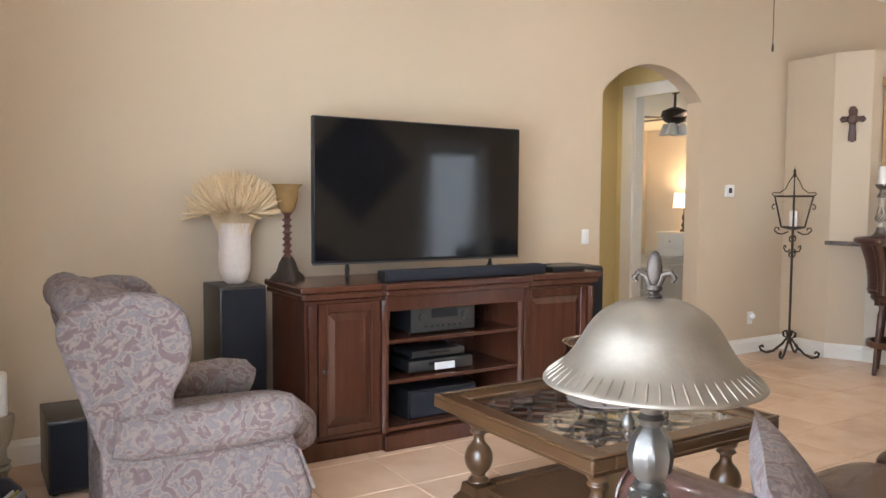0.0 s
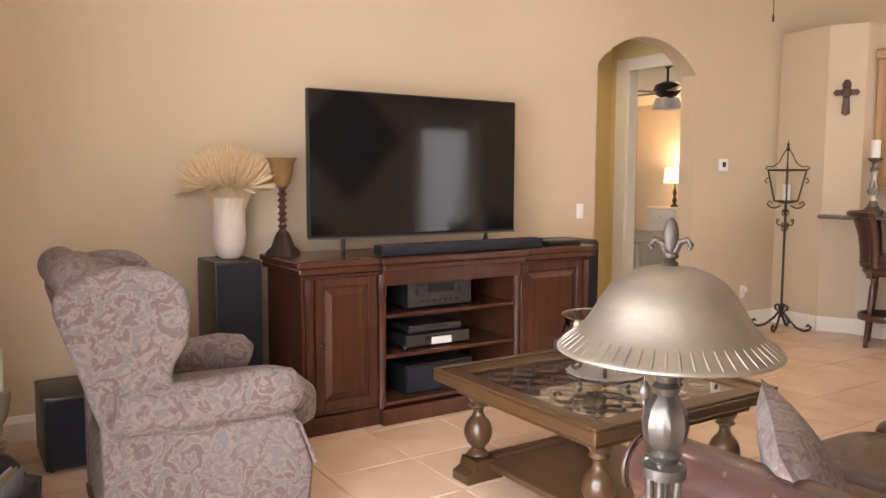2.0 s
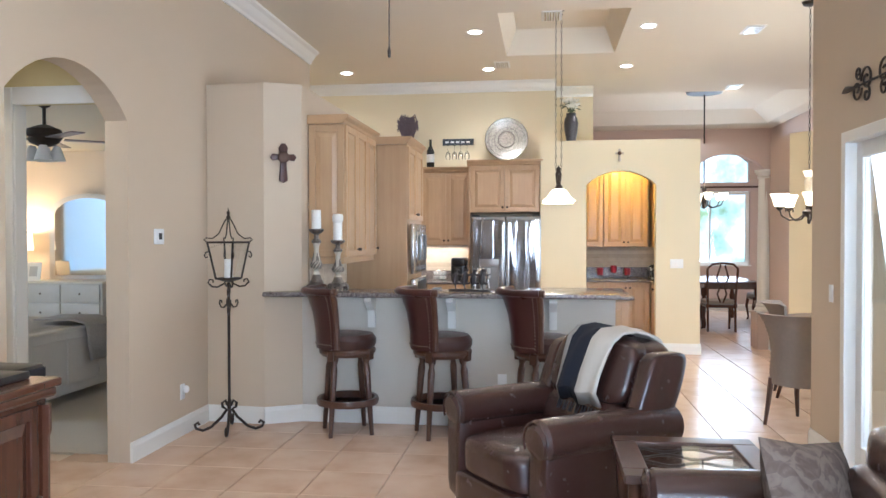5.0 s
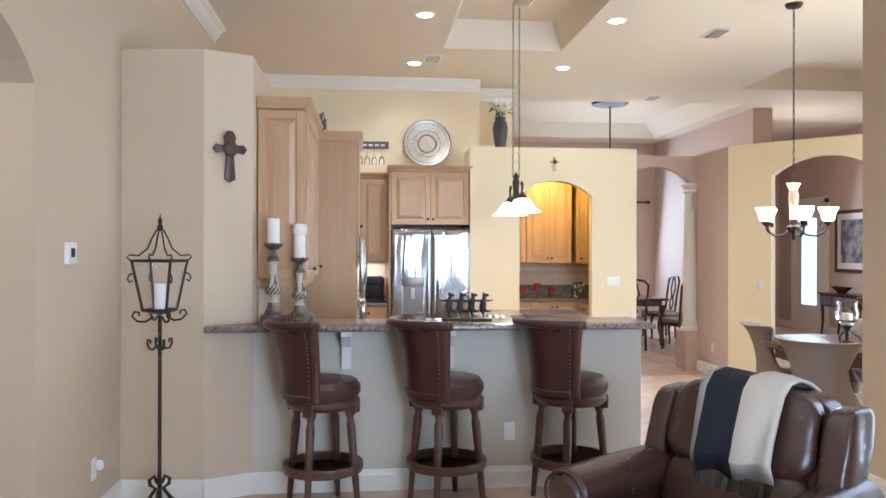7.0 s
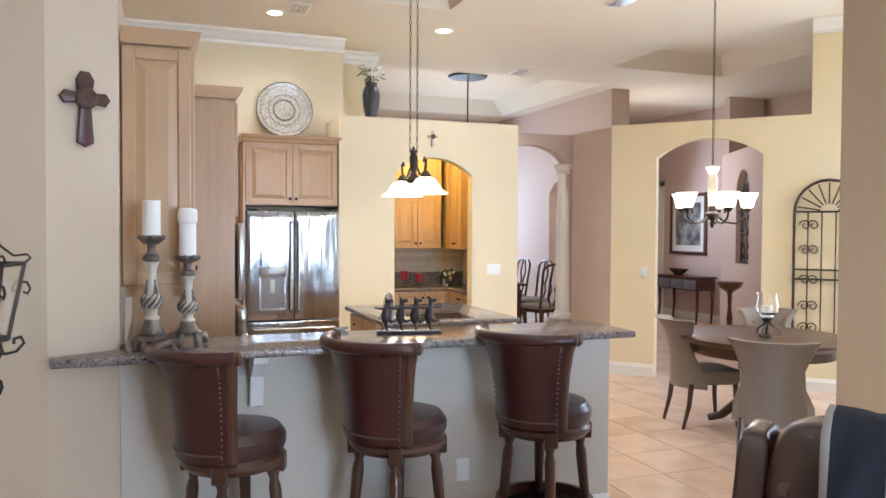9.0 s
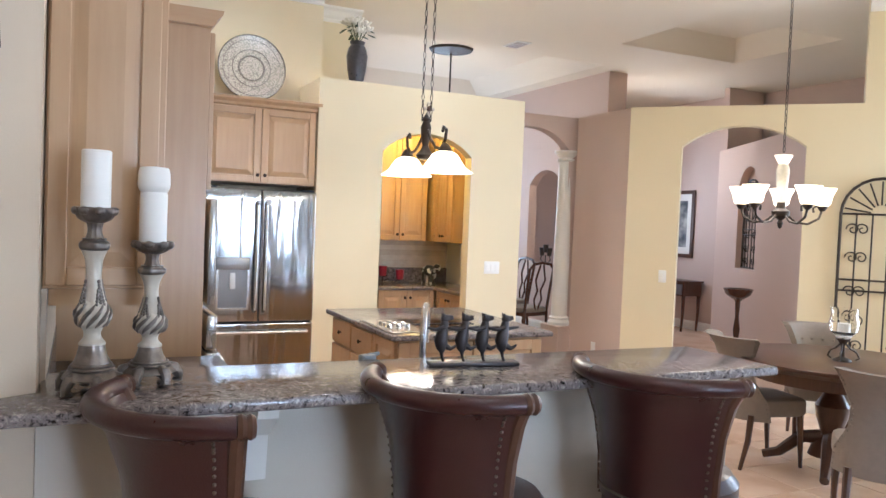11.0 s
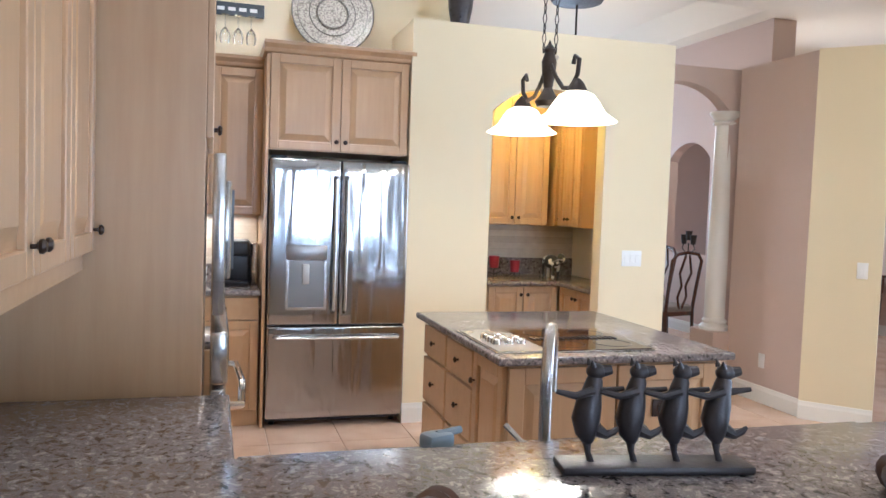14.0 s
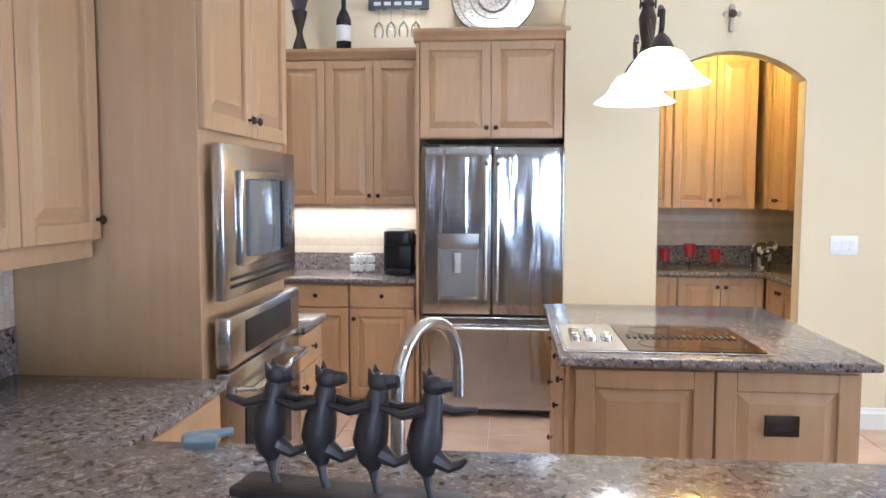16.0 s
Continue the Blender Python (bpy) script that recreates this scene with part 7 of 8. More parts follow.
part("scroll", tube(B(), [(0, 0.19, 0.05), (0, 0.12, 0.01), (0, 0.06, 0.05), (0, 0, 0.03), (0, -0.06, 0.05), (0, -0.12, 0.01), (0, -0.19, 0.05)], 0.005, 6), M_IRON, t)
t = thing("cow_figurine", "small black and white cow figurine on the counter", "figurine", pose(11.98, 0.30, 0.909, 0, 0, 20))
cow = B()
blob(cow, (0, 0, 0.14), (0.10, 0.05, 0.06), 12)
blob(cow, (-0.12, 0, 0.18), (0.045, 0.035, 0.04), 10)
for x in (-0.06, 0.06):
    for y in (-0.03, 0.03):
        tube(cow, [(x, y, 0), (x, y, 0.12)], 0.013, 8)
def tex_cow(n, l):
    tc = n.new("ShaderNodeTexCoord")
    a = n.new("ShaderNodeTexNoise")
    a.inputs["Scale"].default_value = 14
    l.new(tc.outputs["Object"], a.inputs[0])
    return a.outputs[0]
part("cow", cow, ramped("black_white_hide", tex_cow, [(0.48, (0.02, 0.02, 0.02)), (0.52, (0.75, 0.72, 0.66))], 0.4), t)


# lamps
M_SHADE = glow("lit_alabaster_glass", (1.0, 0.80, 0.50), 2.2)


def island_pendant():
    t = thing("island_pendant", "bronze island pendant with two lit alabaster shades", "pendant lamp", pose(9.11, 1.67, 0))
    part("canopy", lathe(B(), [(0.0, 3.955), (0.07, 3.955), (0.065, 3.93), (0.02, 3.915), (0, 3.915)], 20), M_IRON, t)
    for s in (-1, 1):
        ch = B()
        for k in range(38):
            z = 2.24 + k * 0.0445
            a = k % 2 * math.pi / 2
            tube(ch, [(s * 0.03 * 0 + 0.009 * math.cos(q * 1.047) * math.cos(a), s * 0.03 + 0.009 * math.cos(q * 1.047) * math.sin(a), z + 0.026 * math.sin(q * 1.047)) for q in range(6)], 0.0028, 4, True)
        part("chain", ch, M_IRON, t)
    part("stem", lathe(B(), [(0.0, 1.97), (0.05, 1.975), (0.06, 2.0), (0.035, 2.03), (0.02, 2.06), (0.03, 2.12), (0.035, 2.18), (0.022, 2.22), (0.03, 2.235), (0.01, 2.26), (0, 2.28)], 18), M_IRON, t)
    for s in (-1, 1):
        part("arm", tube(B(), [(s * 0.02, 0, 2.17), (s * 0.08, 0, 2.10), (s * 0.16, 0, 2.04), (s * 0.24, 0, 2.03), (s * 0.30, 0, 2.08), (s * 0.31, 0, 2.14), (s * 0.27, 0, 2.16), (s * 0.255, 0, 2.13)], 0.010, 8), M_IRON, t, "scrolled bronze arm")
        part("socket", lathe(B(), [(0.012, 2.06), (0.03, 2.04), (0.045, 2.01), (0.045, 2.0)], 16, s * 0.30, 0), M_IRON, t)
        part("shade", lathe(B(), [(0.045, 2.005), (0.075, 1.99), (0.10, 1.955), (0.125, 1.915), (0.175, 1.88), (0.17, 1.878), (0.12, 1.908), (0.095, 1.95), (0.07, 1.983), (0.04, 1.997)], 36, s * 0.30, 0), M_SHADE, t, "lit alabaster glass shade")
    for s in (-1, 1):
        point("pendant_bulb", (9.11 + s * 0.30, 1.67, 1.90), 8, WARM, 0.05)


island_pendant()


def chandelier():
    t = thing("chandelier", "bronze five-light chandelier over the breakfast table", "chandelier", pose(8.28, -0.62, 0))
    part("canopy", lathe(B(), [(0.0, CEIL), (0.075, CEIL), (0.06, CEIL - 0.03), (0.0, CEIL - 0.04)], 20), M_IRON, t)
    ch = B()
    for k in range(36):
        z = 2.16 + k * 0.042
        a = k % 2 * math.pi / 2
        tube(ch, [(0.009 * math.cos(q * 1.047) * math.cos(a), 0.009 * math.cos(q * 1.047) * math.sin(a), z + 0.025 * math.sin(q * 1.047)) for q in range(6)], 0.003, 4, True)
    part("chain", ch, M_IRON, t)
    part("column", lathe(B(), [(0.0, 1.62), (0.012, 1.63), (0.02, 1.66), (0.012, 1.68), (0.055, 1.71), (0.06, 1.74), (0.03, 1.76), (0.03, 1.80)], 18), M_IRON, t)
    part("glass_column", lathe(B(), [(0.03, 1.80), (0.035, 1.90), (0.045, 2.02), (0.03, 2.06), (0.055, 2.11), (0.06, 2.12), (0, 2.12)], 18), mat("frosted_crackle_glass", (0.6, 0.54, 0.44), 0.3, var=0.2, scale=50), t)
    for k in range(5):
        a = k * 1.2566 + 0.4
        c, s = math.cos(a), math.sin(a)
        pts = [(0.04, 1.72), (0.10, 1.67), (0.18, 1.66), (0.25, 1.70), (0.27, 1.76), (0.24, 1.79), (0.21, 1.77), (0.215, 1.74)]
        part("arm", tube(B(), [(r * c, r * s, z) for r, z in pts], 0.008, 8), M_IRON, t)
        part("cup", lathe(B(), [(0.015, 1.75), (0.03, 1.77), (0.035, 1.79)], 14, 0.27 * c, 0.27 * s), M_IRON, t)
        part("shade", lathe(B(), [(0.035, 1.785), (0.05, 1.80), (0.06, 1.85), (0.085, 1.905), (0.08, 1.905), (0.055, 1.85), (0.03, 1.80)], 24, 0.27 * c, 0.27 * s), M_SHADE, t, "lit glass bell shade")
    point("chandelier_bulbs", (8.28, -0.62, 1.97), 16, WARM, 0.2)


chandelier()
M_CAN = glow("recessed_lamp_lens", (1.0, 0.93, 0.82), 25)
for k, (x, y) in enumerate(((8.9, 2.55), (8.9, 0.76), (10.74, 2.54), (10.78, 0.79), (10.73, 4.42), (1.6, 1.7), (1.6, 3.5), (3.9, 1.7), (3.9, 3.5), (5.7, 2.6))):
    t = thing("recessed_light", "round recessed ceiling light switched on", "ceiling light", pose(x, y, CEIL), "recessed ceiling lights")
    part("trim_ring", lathe(B(), [(0.065, 0), (0.095, 0), (0.092, -0.008), (0.065, -0.006)], 28), M_WHITE, t)
    part("lens", lathe(B(), [(0.066, -0.003), (0.066, -0.008), (0.0, -0.008)], 24), M_CAN, t)
    if True:
        spot("recessed_lamp", (x, y, CEIL - 0.02), 42 if x > 7 else 22, (1.0, 0.93, 0.82), 150)
for x, y, r in ((8.4, 1.75, 0), (10.5, 2.35, 0), (9.2, -0.35, 0), (12.4, -0.9, 0)):
    t = thing("ceiling_vent", "white louvred ceiling air vent", "air vent", pose(x, y, CEIL), "ceiling vents")
    part("frame", box(B(), -0.17, -0.10, -0.008, 0.17, 0.10, 0.0, 0.003), M_WHITE, t)
    for k in range(6):
        part("slat", box(B(), -0.14, -0.075 + k * 0.026, -0.014, 0.14, -0.06 + k * 0.026, -0.008), M_STEEL, t, smooth=False)
t = thing("medallion_pendant", "bronze ceiling canopy with hanging dining chandelier", "chandelier", pose(13.97, -0.8, 0))
part("canopy", lathe(B(), [(0.0, 3.90), (0.30, 3.90), (0.28, 3.87), (0.1, 3.85), (0.0, 3.84)], 30), M_IRON, t)
part("rod", tube(B(), [(0, 0, 3.85), (0, 0, 2.35)], 0.012, 8), M_IRON, t)
part("hub", lathe(B(), [(0.0, 1.95), (0.03, 2.0), (0.05, 2.1), (0.02, 2.2), (0.04, 2.3), (0, 2.4)], 14), M_IRON, t)
for k in range(6):
    a = k * 1.047
    part("arm", tube(B(), [(r * math.cos(a), r * math.sin(a), z) for r, z in ((0.03, 2.05), (0.15, 1.98), (0.28, 2.02), (0.32, 2.1))], 0.009, 6), M_IRON, t)
    part("shade", lathe(B(), [(0.02, 2.1), (0.05, 2.13), (0.075, 2.22), (0.07, 2.22), (0.02, 2.12)], 14, 0.32 * math.cos(a), 0.32 * math.sin(a)), M_SHADE, t)
point("dining_bulbs", (13.97, -0.8, 2.45), 28, WARM, 0.2)
# next lamp: added yellow fill that tints the pantry cabinets, no fixture
point("pantry_fill", (11.45, 0.75, 2.5), 17, (1.0, 0.70, 0.14), 0.08)
# next lamp: added to brighten the back counter, no fixture under the cabinet
area("under_cabinet_fill", look((11.42, 3.5, 1.37), (11.42, 3.5, 0)), 0.2, 1.2, 5, WARM)
# next lamp: added warm fill for the foyer, nothing hangs there
point("foyer_fill", (13.2, -3.6, 2.6), 19, (1.0, 0.82, 0.62), 0.12)

# ---- breakfast nook ----
def tufted_chair(m):
    t = thing("dining_chair", "taupe linen tufted dining chair with dark legs", "chair", m, "chairs round the breakfast table")
    part("seat", pillow(B(), -0.25, -0.22, 0.36, 0.25, 0.28, 0.50, 6, 8), M_TAUPE, t)
    bm = B()
    rows = []
    for z, r, sp, y0 in ((0.34, 0.26, 74, 0.0), (0.46, 0.26, 70, 0.0), (0.60, 0.25, 50, -0.01), (0.72, 0.255, 47, -0.03), (0.84, 0.28, 58, -0.055), (0.90, 0.30, 64, -0.08), (0.92, 0.32, 64, -0.10)):
        rows.append([[(r + o) * math.sin(radians(a)) for a in [-sp + 2 * sp * j / 14 for j in range(15)]] + [z] for o in (0.03, -0.03)] and (z, r, sp, y0))
    def sheet(o):
        return [[bm.verts.new(((r + o) * math.sin(radians(-sp + 2 * sp * j / 14)), y0 - (r + o) * math.cos(radians(-sp + 2 * sp * j / 14)), z)) for j in range(15)] for z, r, sp, y0 in rows]
    o, i = sheet(0.03), sheet(-0.03)
    for g, fl in ((o, 0), (i, 1)):
        for p, q in zip(g, g[1:]):
            for j in range(14):
                f = (p[j], p[j + 1], q[j + 1], q[j])
                bm.faces.new(f[::-1] if fl else f)
    for j in range(14):
        bm.faces.new((o[-1][j], o[-1][j + 1], i[-1][j + 1], i[-1][j]))
        bm.faces.new((i[0][j], i[0][j + 1], o[0][j + 1], o[0][j]))
    for j in (0, 14):
        for k in range(len(rows) - 1):
            f = (o[k][j], o[k + 1][j], i[k + 1][j], i[k][j])
            bm.faces.new(f if j == 0 else f[::-1])
    part("backrest", bm, M_TAUPE, t, "curved linen back")
    for z in (0.66, 0.80):
        for a in (-36, -12, 12, 36):
            part("tuft_button", blob(B(), (0.222 * math.sin(radians(a)), -0.03 - 0.222 * math.cos(radians(a)), z), (0.012, 0.008, 0.012), 8), M_TAUPE, t)
    nb = B()
    for s in (-1, 1):
        for q in range(24):
            f = q / 23 * 6
            a, e = min(5, int(f)), f - min(5, int(f))
            z, r, sp, y0 = [rows[a][d] * (1 - e) + rows[a + 1][d] * e for d in range(4)]
            blob(nb, ((r + 0.032) * math.sin(radians(sp - 4)) * s, y0 - (r + 0.032) * math.cos(radians(sp - 4)), z), (0.006, 0.006, 0.006), 5)
    tagged(part("nailheads", nb, M_PEWTER, t, "silver nailhead trim"), kind="stuff")
    for x in (-0.2, 0.2):
        for y, d in ((-0.2, -0.08), (0.22, 0.02)):
            part("leg", tube(B(), [(x, y, 0.38), (x * 1.05, y + d * 0.3, 0.2), (x * 1.05, y + d, 0.0)], [0.026, 0.022, 0.015], 8), M_STOOLWOOD, t)
    return t


TC = (8.05, -0.95)
SLIM = Matrix.Diagonal((0.92, 0.95, 0.98, 1.0))
k1 = tufted_chair(pose(7.21, -0.26, 0, 0, 0, -136) @ SLIM)
copy_thing(k1, pose(8.37, -0.62, 0, 0, 0, 168) @ SLIM)
copy_thing(k1, pose(8.58, -1.48, 0, 0, 0, 46) @ SLIM)
copy_thing(k1, pose(7.40, -1.52, 0, 0, 0, -48) @ SLIM)
t = thing("breakfast_table", "round dark wood breakfast table on a pedestal", "dining table", pose(TC[0], TC[1], 0))
part("tabletop", lathe(B(), [(0.0, 0.70), (0.60, 0.70), (0.62, 0.715), (0.66, 0.735), (0.66, 0.755), (0.65, 0.76), (0, 0.76)], 48), M_STOOLWOOD, t)
part("apron", lathe(B(), [(0.52, 0.62), (0.55, 0.62), (0.55, 0.70), (0.52, 0.70)], 40), M_STOOLWOOD, t)
part("pedestal", lathe(B(), [(0.14, 0.10), (0.12, 0.16), (0.06, 0.24), (0.10, 0.36), (0.11, 0.44), (0.05, 0.54), (0.09, 0.62), (0.2, 0.70)], 24), M_STOOLWOOD, t)
for k in range(4):
    a = k * math.pi / 2 + 0.6
    part("foot", tube(B(), [(r * math.cos(a), r * math.sin(a), z) for r, z in ((0.05, 0.22), (0.18, 0.2), (0.32, 0.07), (0.42, 0.035))], [0.05, 0.045, 0.035, 0.03], 8), M_STOOLWOOD, t)
t = thing("hurricane_candle", "glass hurricane on a scrolled iron stand", "candle holder", pose(7.97, -0.91, 0.761))
part("stand", lathe(B(), [(0.06, 0.0), (0.055, 0.012), (0.015, 0.03), (0.012, 0.1), (0.03, 0.13), (0.05, 0.15), (0, 0.15)], 16), M_IRON, t)
for k in range(3):
    a = k * 2.094
    part("scroll", tube(B(), [(r * math.cos(a), r * math.sin(a), z) for r, z in ((0.015, 0.12), (0.05, 0.08), (0.09, 0.06), (0.11, 0.02), (0.085, 0.008))], 0.006, 6), M_IRON, t)
g = part("glass", lathe(B(), [(0.04, 0.152), (0.085, 0.20), (0.095, 0.25), (0.08, 0.31), (0.085, 0.35), (0.083, 0.35), (0.077, 0.31), (0.091, 0.25), (0.08, 0.2), (0.0, 0.158)], 28), M_GLASS, t, "clear bulbous glass")
g.visible_shadow = False
part("candle", lathe(B(), [(0.04, 0.165), (0.04, 0.25), (0, 0.25)], 18), M_WAX, t)


def iron_gate(m, w, h):
    t = thing("iron_wall_gate", "arched wrought iron gate panel on the wall", "wall decoration", m)
    bm = B()
    part("frame", tube(B(), [(-w / 2, -0.015, 0), (-w / 2, -0.015, h - w / 2)] + [(-w / 2 * math.cos(radians(a)), -0.015, h - w / 2 + w / 2 * math.sin(radians(a))) for a in range(15, 180, 15)] + [(w / 2, -0.015, h - w / 2), (w / 2, -0.015, 0)], 0.013, 8), M_IRON, t)
    for z in (0.012, h * 0.38, h * 0.44, h - w / 2):
        part("rail", tube(B(), [(-w / 2, -0.015, z), (w / 2, -0.015, z)], 0.009, 6), M_IRON, t)
    for k in range(1, 5):
        x = -w / 2 + w * k / 5
        part("bar", tube(B(), [(x, -0.015, 0), (x, -0.015, h - w / 2)], 0.007, 6), M_IRON, t)
    for k in range(9):
        a = radians(20 * k + 10)
        part("ray", tube(B(), [(0.08 * math.cos(a), -0.015, h - w / 2 + 0.08 * math.sin(a)), (0.46 * w * math.cos(a), -0.015, h - w / 2 + 0.46 * w * math.sin(a))], 0.007, 6), M_IRON, t)
    for z in (0.12, 0.34, 0.60, 0.90, 1.15):
        for s in (-1, 1):
            for c in (0.22, 0.34):
                part("scroll", tube(B(), [(s * x, -0.02, zz) for x, y, zz in scroll((c * w, z * h / 1.6), 0.055, 0.012, 0, 460, 16)], 0.006, 6), M_IRON, t)


GX = 2.17
iron_gate(pose(P0[0] + DX * GX - 0.01, P0[1] + DY * GX + 0.01, 0.52, 0, 0, NA + 180), 0.62, 1.58)

# ---- foyer and dining room ----
t = thing("console_table", "dark wood console table with drawers in the foyer", "console table", pose(13.75, -5.30, 0))
part("top", box(B(), 0, 0, 0.77, 1.15, 0.42, 0.80, 0.006), M_MAHOG, t)
part("case", box(B(), 0.03, 0.02, 0.56, 1.12, 0.39, 0.769), M_MAHOG, t, smooth=False)
for k in range(3):
    dr = part("drawer", box(B(), 0.06 + 0.35 * k, 0.39, 0.58, 0.38 + 0.35 * k, 0.405, 0.74, 0.004), mat("grey_painted_drawer", (0.12, 0.11, 0.12), 0.5, var=0.2, scale=20), t)
    part("knob", blob(B(), (0.22 + 0.35 * k, 0.415, 0.66), (0.012, 0.012, 0.012), 8), M_PEWTER, dr)
for x in (0.06, 1.09):
    for y in (0.05, 0.36):
        part("leg", tube(B(), [(x, y, 0.57), (x * 0.99, y, 0.3), (x, y + 0.02, 0)], [0.03, 0.022, 0.018], 8), M_MAHOG, t)
t = thing("boat_bowl", "dark red wooden boat-shaped bowl on the console", "bowl", pose(14.5, -5.08, 0.801))
bm = lathe(B(), [(0.05, 0), (0.10, 0.05), (0.14, 0.10), (0.135, 0.10), (0.09, 0.055), (0, 0.02)], 28)
for v in bm.verts:
    v.co.x *= 1.7
    v.co.z += 0.25 * v.co.x * v.co.x
part("shell", bm, M_MAHOG, t)
t = thing("framed_picture", "framed grey landscape picture with white mat", "picture", pose(14.58, -5.348, 1.70, 0, 0, 180))
part("frame", box(box(box(box(B(), -0.50, -0.03, -0.55, -0.44, 0, 0.55), 0.44, -0.03, -0.55, 0.50, 0, 0.55), -0.44, -0.03, -0.55, 0.44, 0, -0.49), -0.44, -0.03, 0.49, 0.44, 0, 0.55), M_STOOLWOOD, t, smooth=False)
part("mat_board", box(B(), -0.44, -0.012, -0.49, 0.44, 0, 0.49), M_WHITE, t, smooth=False)
def tex_pic(n, l):
    tc = n.new("ShaderNodeTexCoord")
    a = n.new("ShaderNodeTexNoise")
    a.inputs["Scale"].default_value, a.inputs["Detail"].default_value = 5, 6
    l.new(tc.outputs["Object"], a.inputs[0])
    return a.outputs[0]
part("print", box(B(), -0.34, -0.015, -0.38, 0.34, -0.0125, 0.38), ramped("grey_landscape_print", tex_pic, [(0.35, (0.05, 0.06, 0.07)), (0.5, (0.2, 0.2, 0.2)), (0.7, (0.5, 0.48, 0.44))], 0.5), t, smooth=False)
ANI = math.degrees(math.atan2(-3.37 + 4.79, 10.2 - 12.92))
ca, sa = math.cos(radians(ANI)), math.sin(radians(ANI))
iron_gate(pose(12.92 + ca * 1.25 - sa * -0.06, -4.79 + sa * 1.25 + ca * -0.06, 1.13, 0, 0, ANI + 180), 0.52, 1.15)
t = thing("bowl_pedestal", "turned dark pedestal with a red bowl", "pedestal", pose(11.2, -3.35, 0))
part("post", lathe(B(), [(0.12, 0), (0.12, 0.03), (0.03, 0.06), (0.025, 0.3), (0.04, 0.45), (0.022, 0.6), (0.03, 0.78), (0.05, 0.80)], 16), M_MAHOG, t)
part("bowl", lathe(B(), [(0.05, 0.80), (0.14, 0.86), (0.17, 0.93), (0.15, 0.93), (0, 0.85)], 24), M_MAHOG, t)
# column at the dining arch
t = thing("column", "white round column on a low pedestal", "column", pose(11.60, -1.12, 0), kind="structure")
part("pedestal", box(B(), -0.17, -0.14, 0, 0.17, 0.13, 0.50, 0.01), M_MAUVE, t, smooth=False)
part("base", lathe(B(), [(0.125, 0.50), (0.125, 0.53), (0.10, 0.56), (0.11, 0.58), (0.095, 0.60)], 24), M_WHITE, t)
part("shaft", lathe(B(), [(0.092, 0.60), (0.092, 1.2), (0.078, 2.28)], 28), M_WHITE, t)
part("capital", lathe(B(), [(0.078, 2.28), (0.10, 2.30), (0.085, 2.32), (0.115, 2.36), (0.13, 2.38), (0.13, 2.40)], 24), M_WHITE, t)


def dining_chair(m):
    t = thing("wooden_dining_chair", "carved cherry dining chair with pierced back", "chair", m, "chairs round the dining table")
    part("seat", pillow(B(), -0.25, -0.22, 0.42, 0.25, 0.24, 0.50, 6, 6), M_TAUPE, t)
    part("seat_rail", box(B(), -0.24, -0.21, 0.38, 0.24, 0.23, 0.44, 0.01), M_MAHOG, t)
    for s in (-1, 1):
        part("back_post", tube(B(), [(s * 0.21, -0.22, 0.0), (s * 0.21, -0.20, 0.45), (s * 0.22, -0.24, 0.75), (s * 0.23, -0.28, 1.0), (s * 0.16, -0.29, 1.07), (0, -0.29, 1.09)], 0.019, 8), M_MAHOG, t)
        part("front_leg", tube(B(), [(s * 0.22, 0.20, 0.40), (s * 0.225, 0.23, 0.25), (s * 0.21, 0.20, 0.05), (s * 0.215, 0.22, 0.0)], [0.03, 0.024, 0.016, 0.02], 8), M_MAHOG, t)
        part("splat", tube(B(), [(s * 0.02, -0.21, 0.46), (s * 0.07, -0.23, 0.6), (s * 0.03, -0.245, 0.72), (s * 0.09, -0.265, 0.86), (s * 0.03, -0.285, 1.06)], 0.014, 6), M_MAHOG, t)
    return t


d1 = dining_chair(pose(13.55, -0.95, 0, 0, 0, -90))
for x, y, a in ((14.3, -0.35, 180), (15.1, -0.35, 180), (14.3, -2.05, 0), (15.1, -2.05, 0), (13.35, -1.75, -75)):
    copy_thing(d1, pose(x, y, 0, 0, 0, a))
t = thing("dining_table", "polished cherry dining table with turned legs", "dining table", pose(14.7, -1.2, 0))
part("tabletop", box(B(), -0.95, -0.5, 0.73, 0.95, 0.5, 0.765, 0.01), M_MAHOG, t)
part("apron", box(B(), -0.85, -0.42, 0.64, 0.85, 0.42, 0.73), M_MAHOG, t, smooth=False)
for x in (-0.85, 0.85):
    for y in (-0.42, 0.42):
        part("leg", lathe(B(), [(0.03, 0), (0.04, 0.08), (0.025, 0.2), (0.05, 0.42), (0.03, 0.52), (0.05, 0.56), (0.05, 0.66)], 14, x, y), M_MAHOG, t)


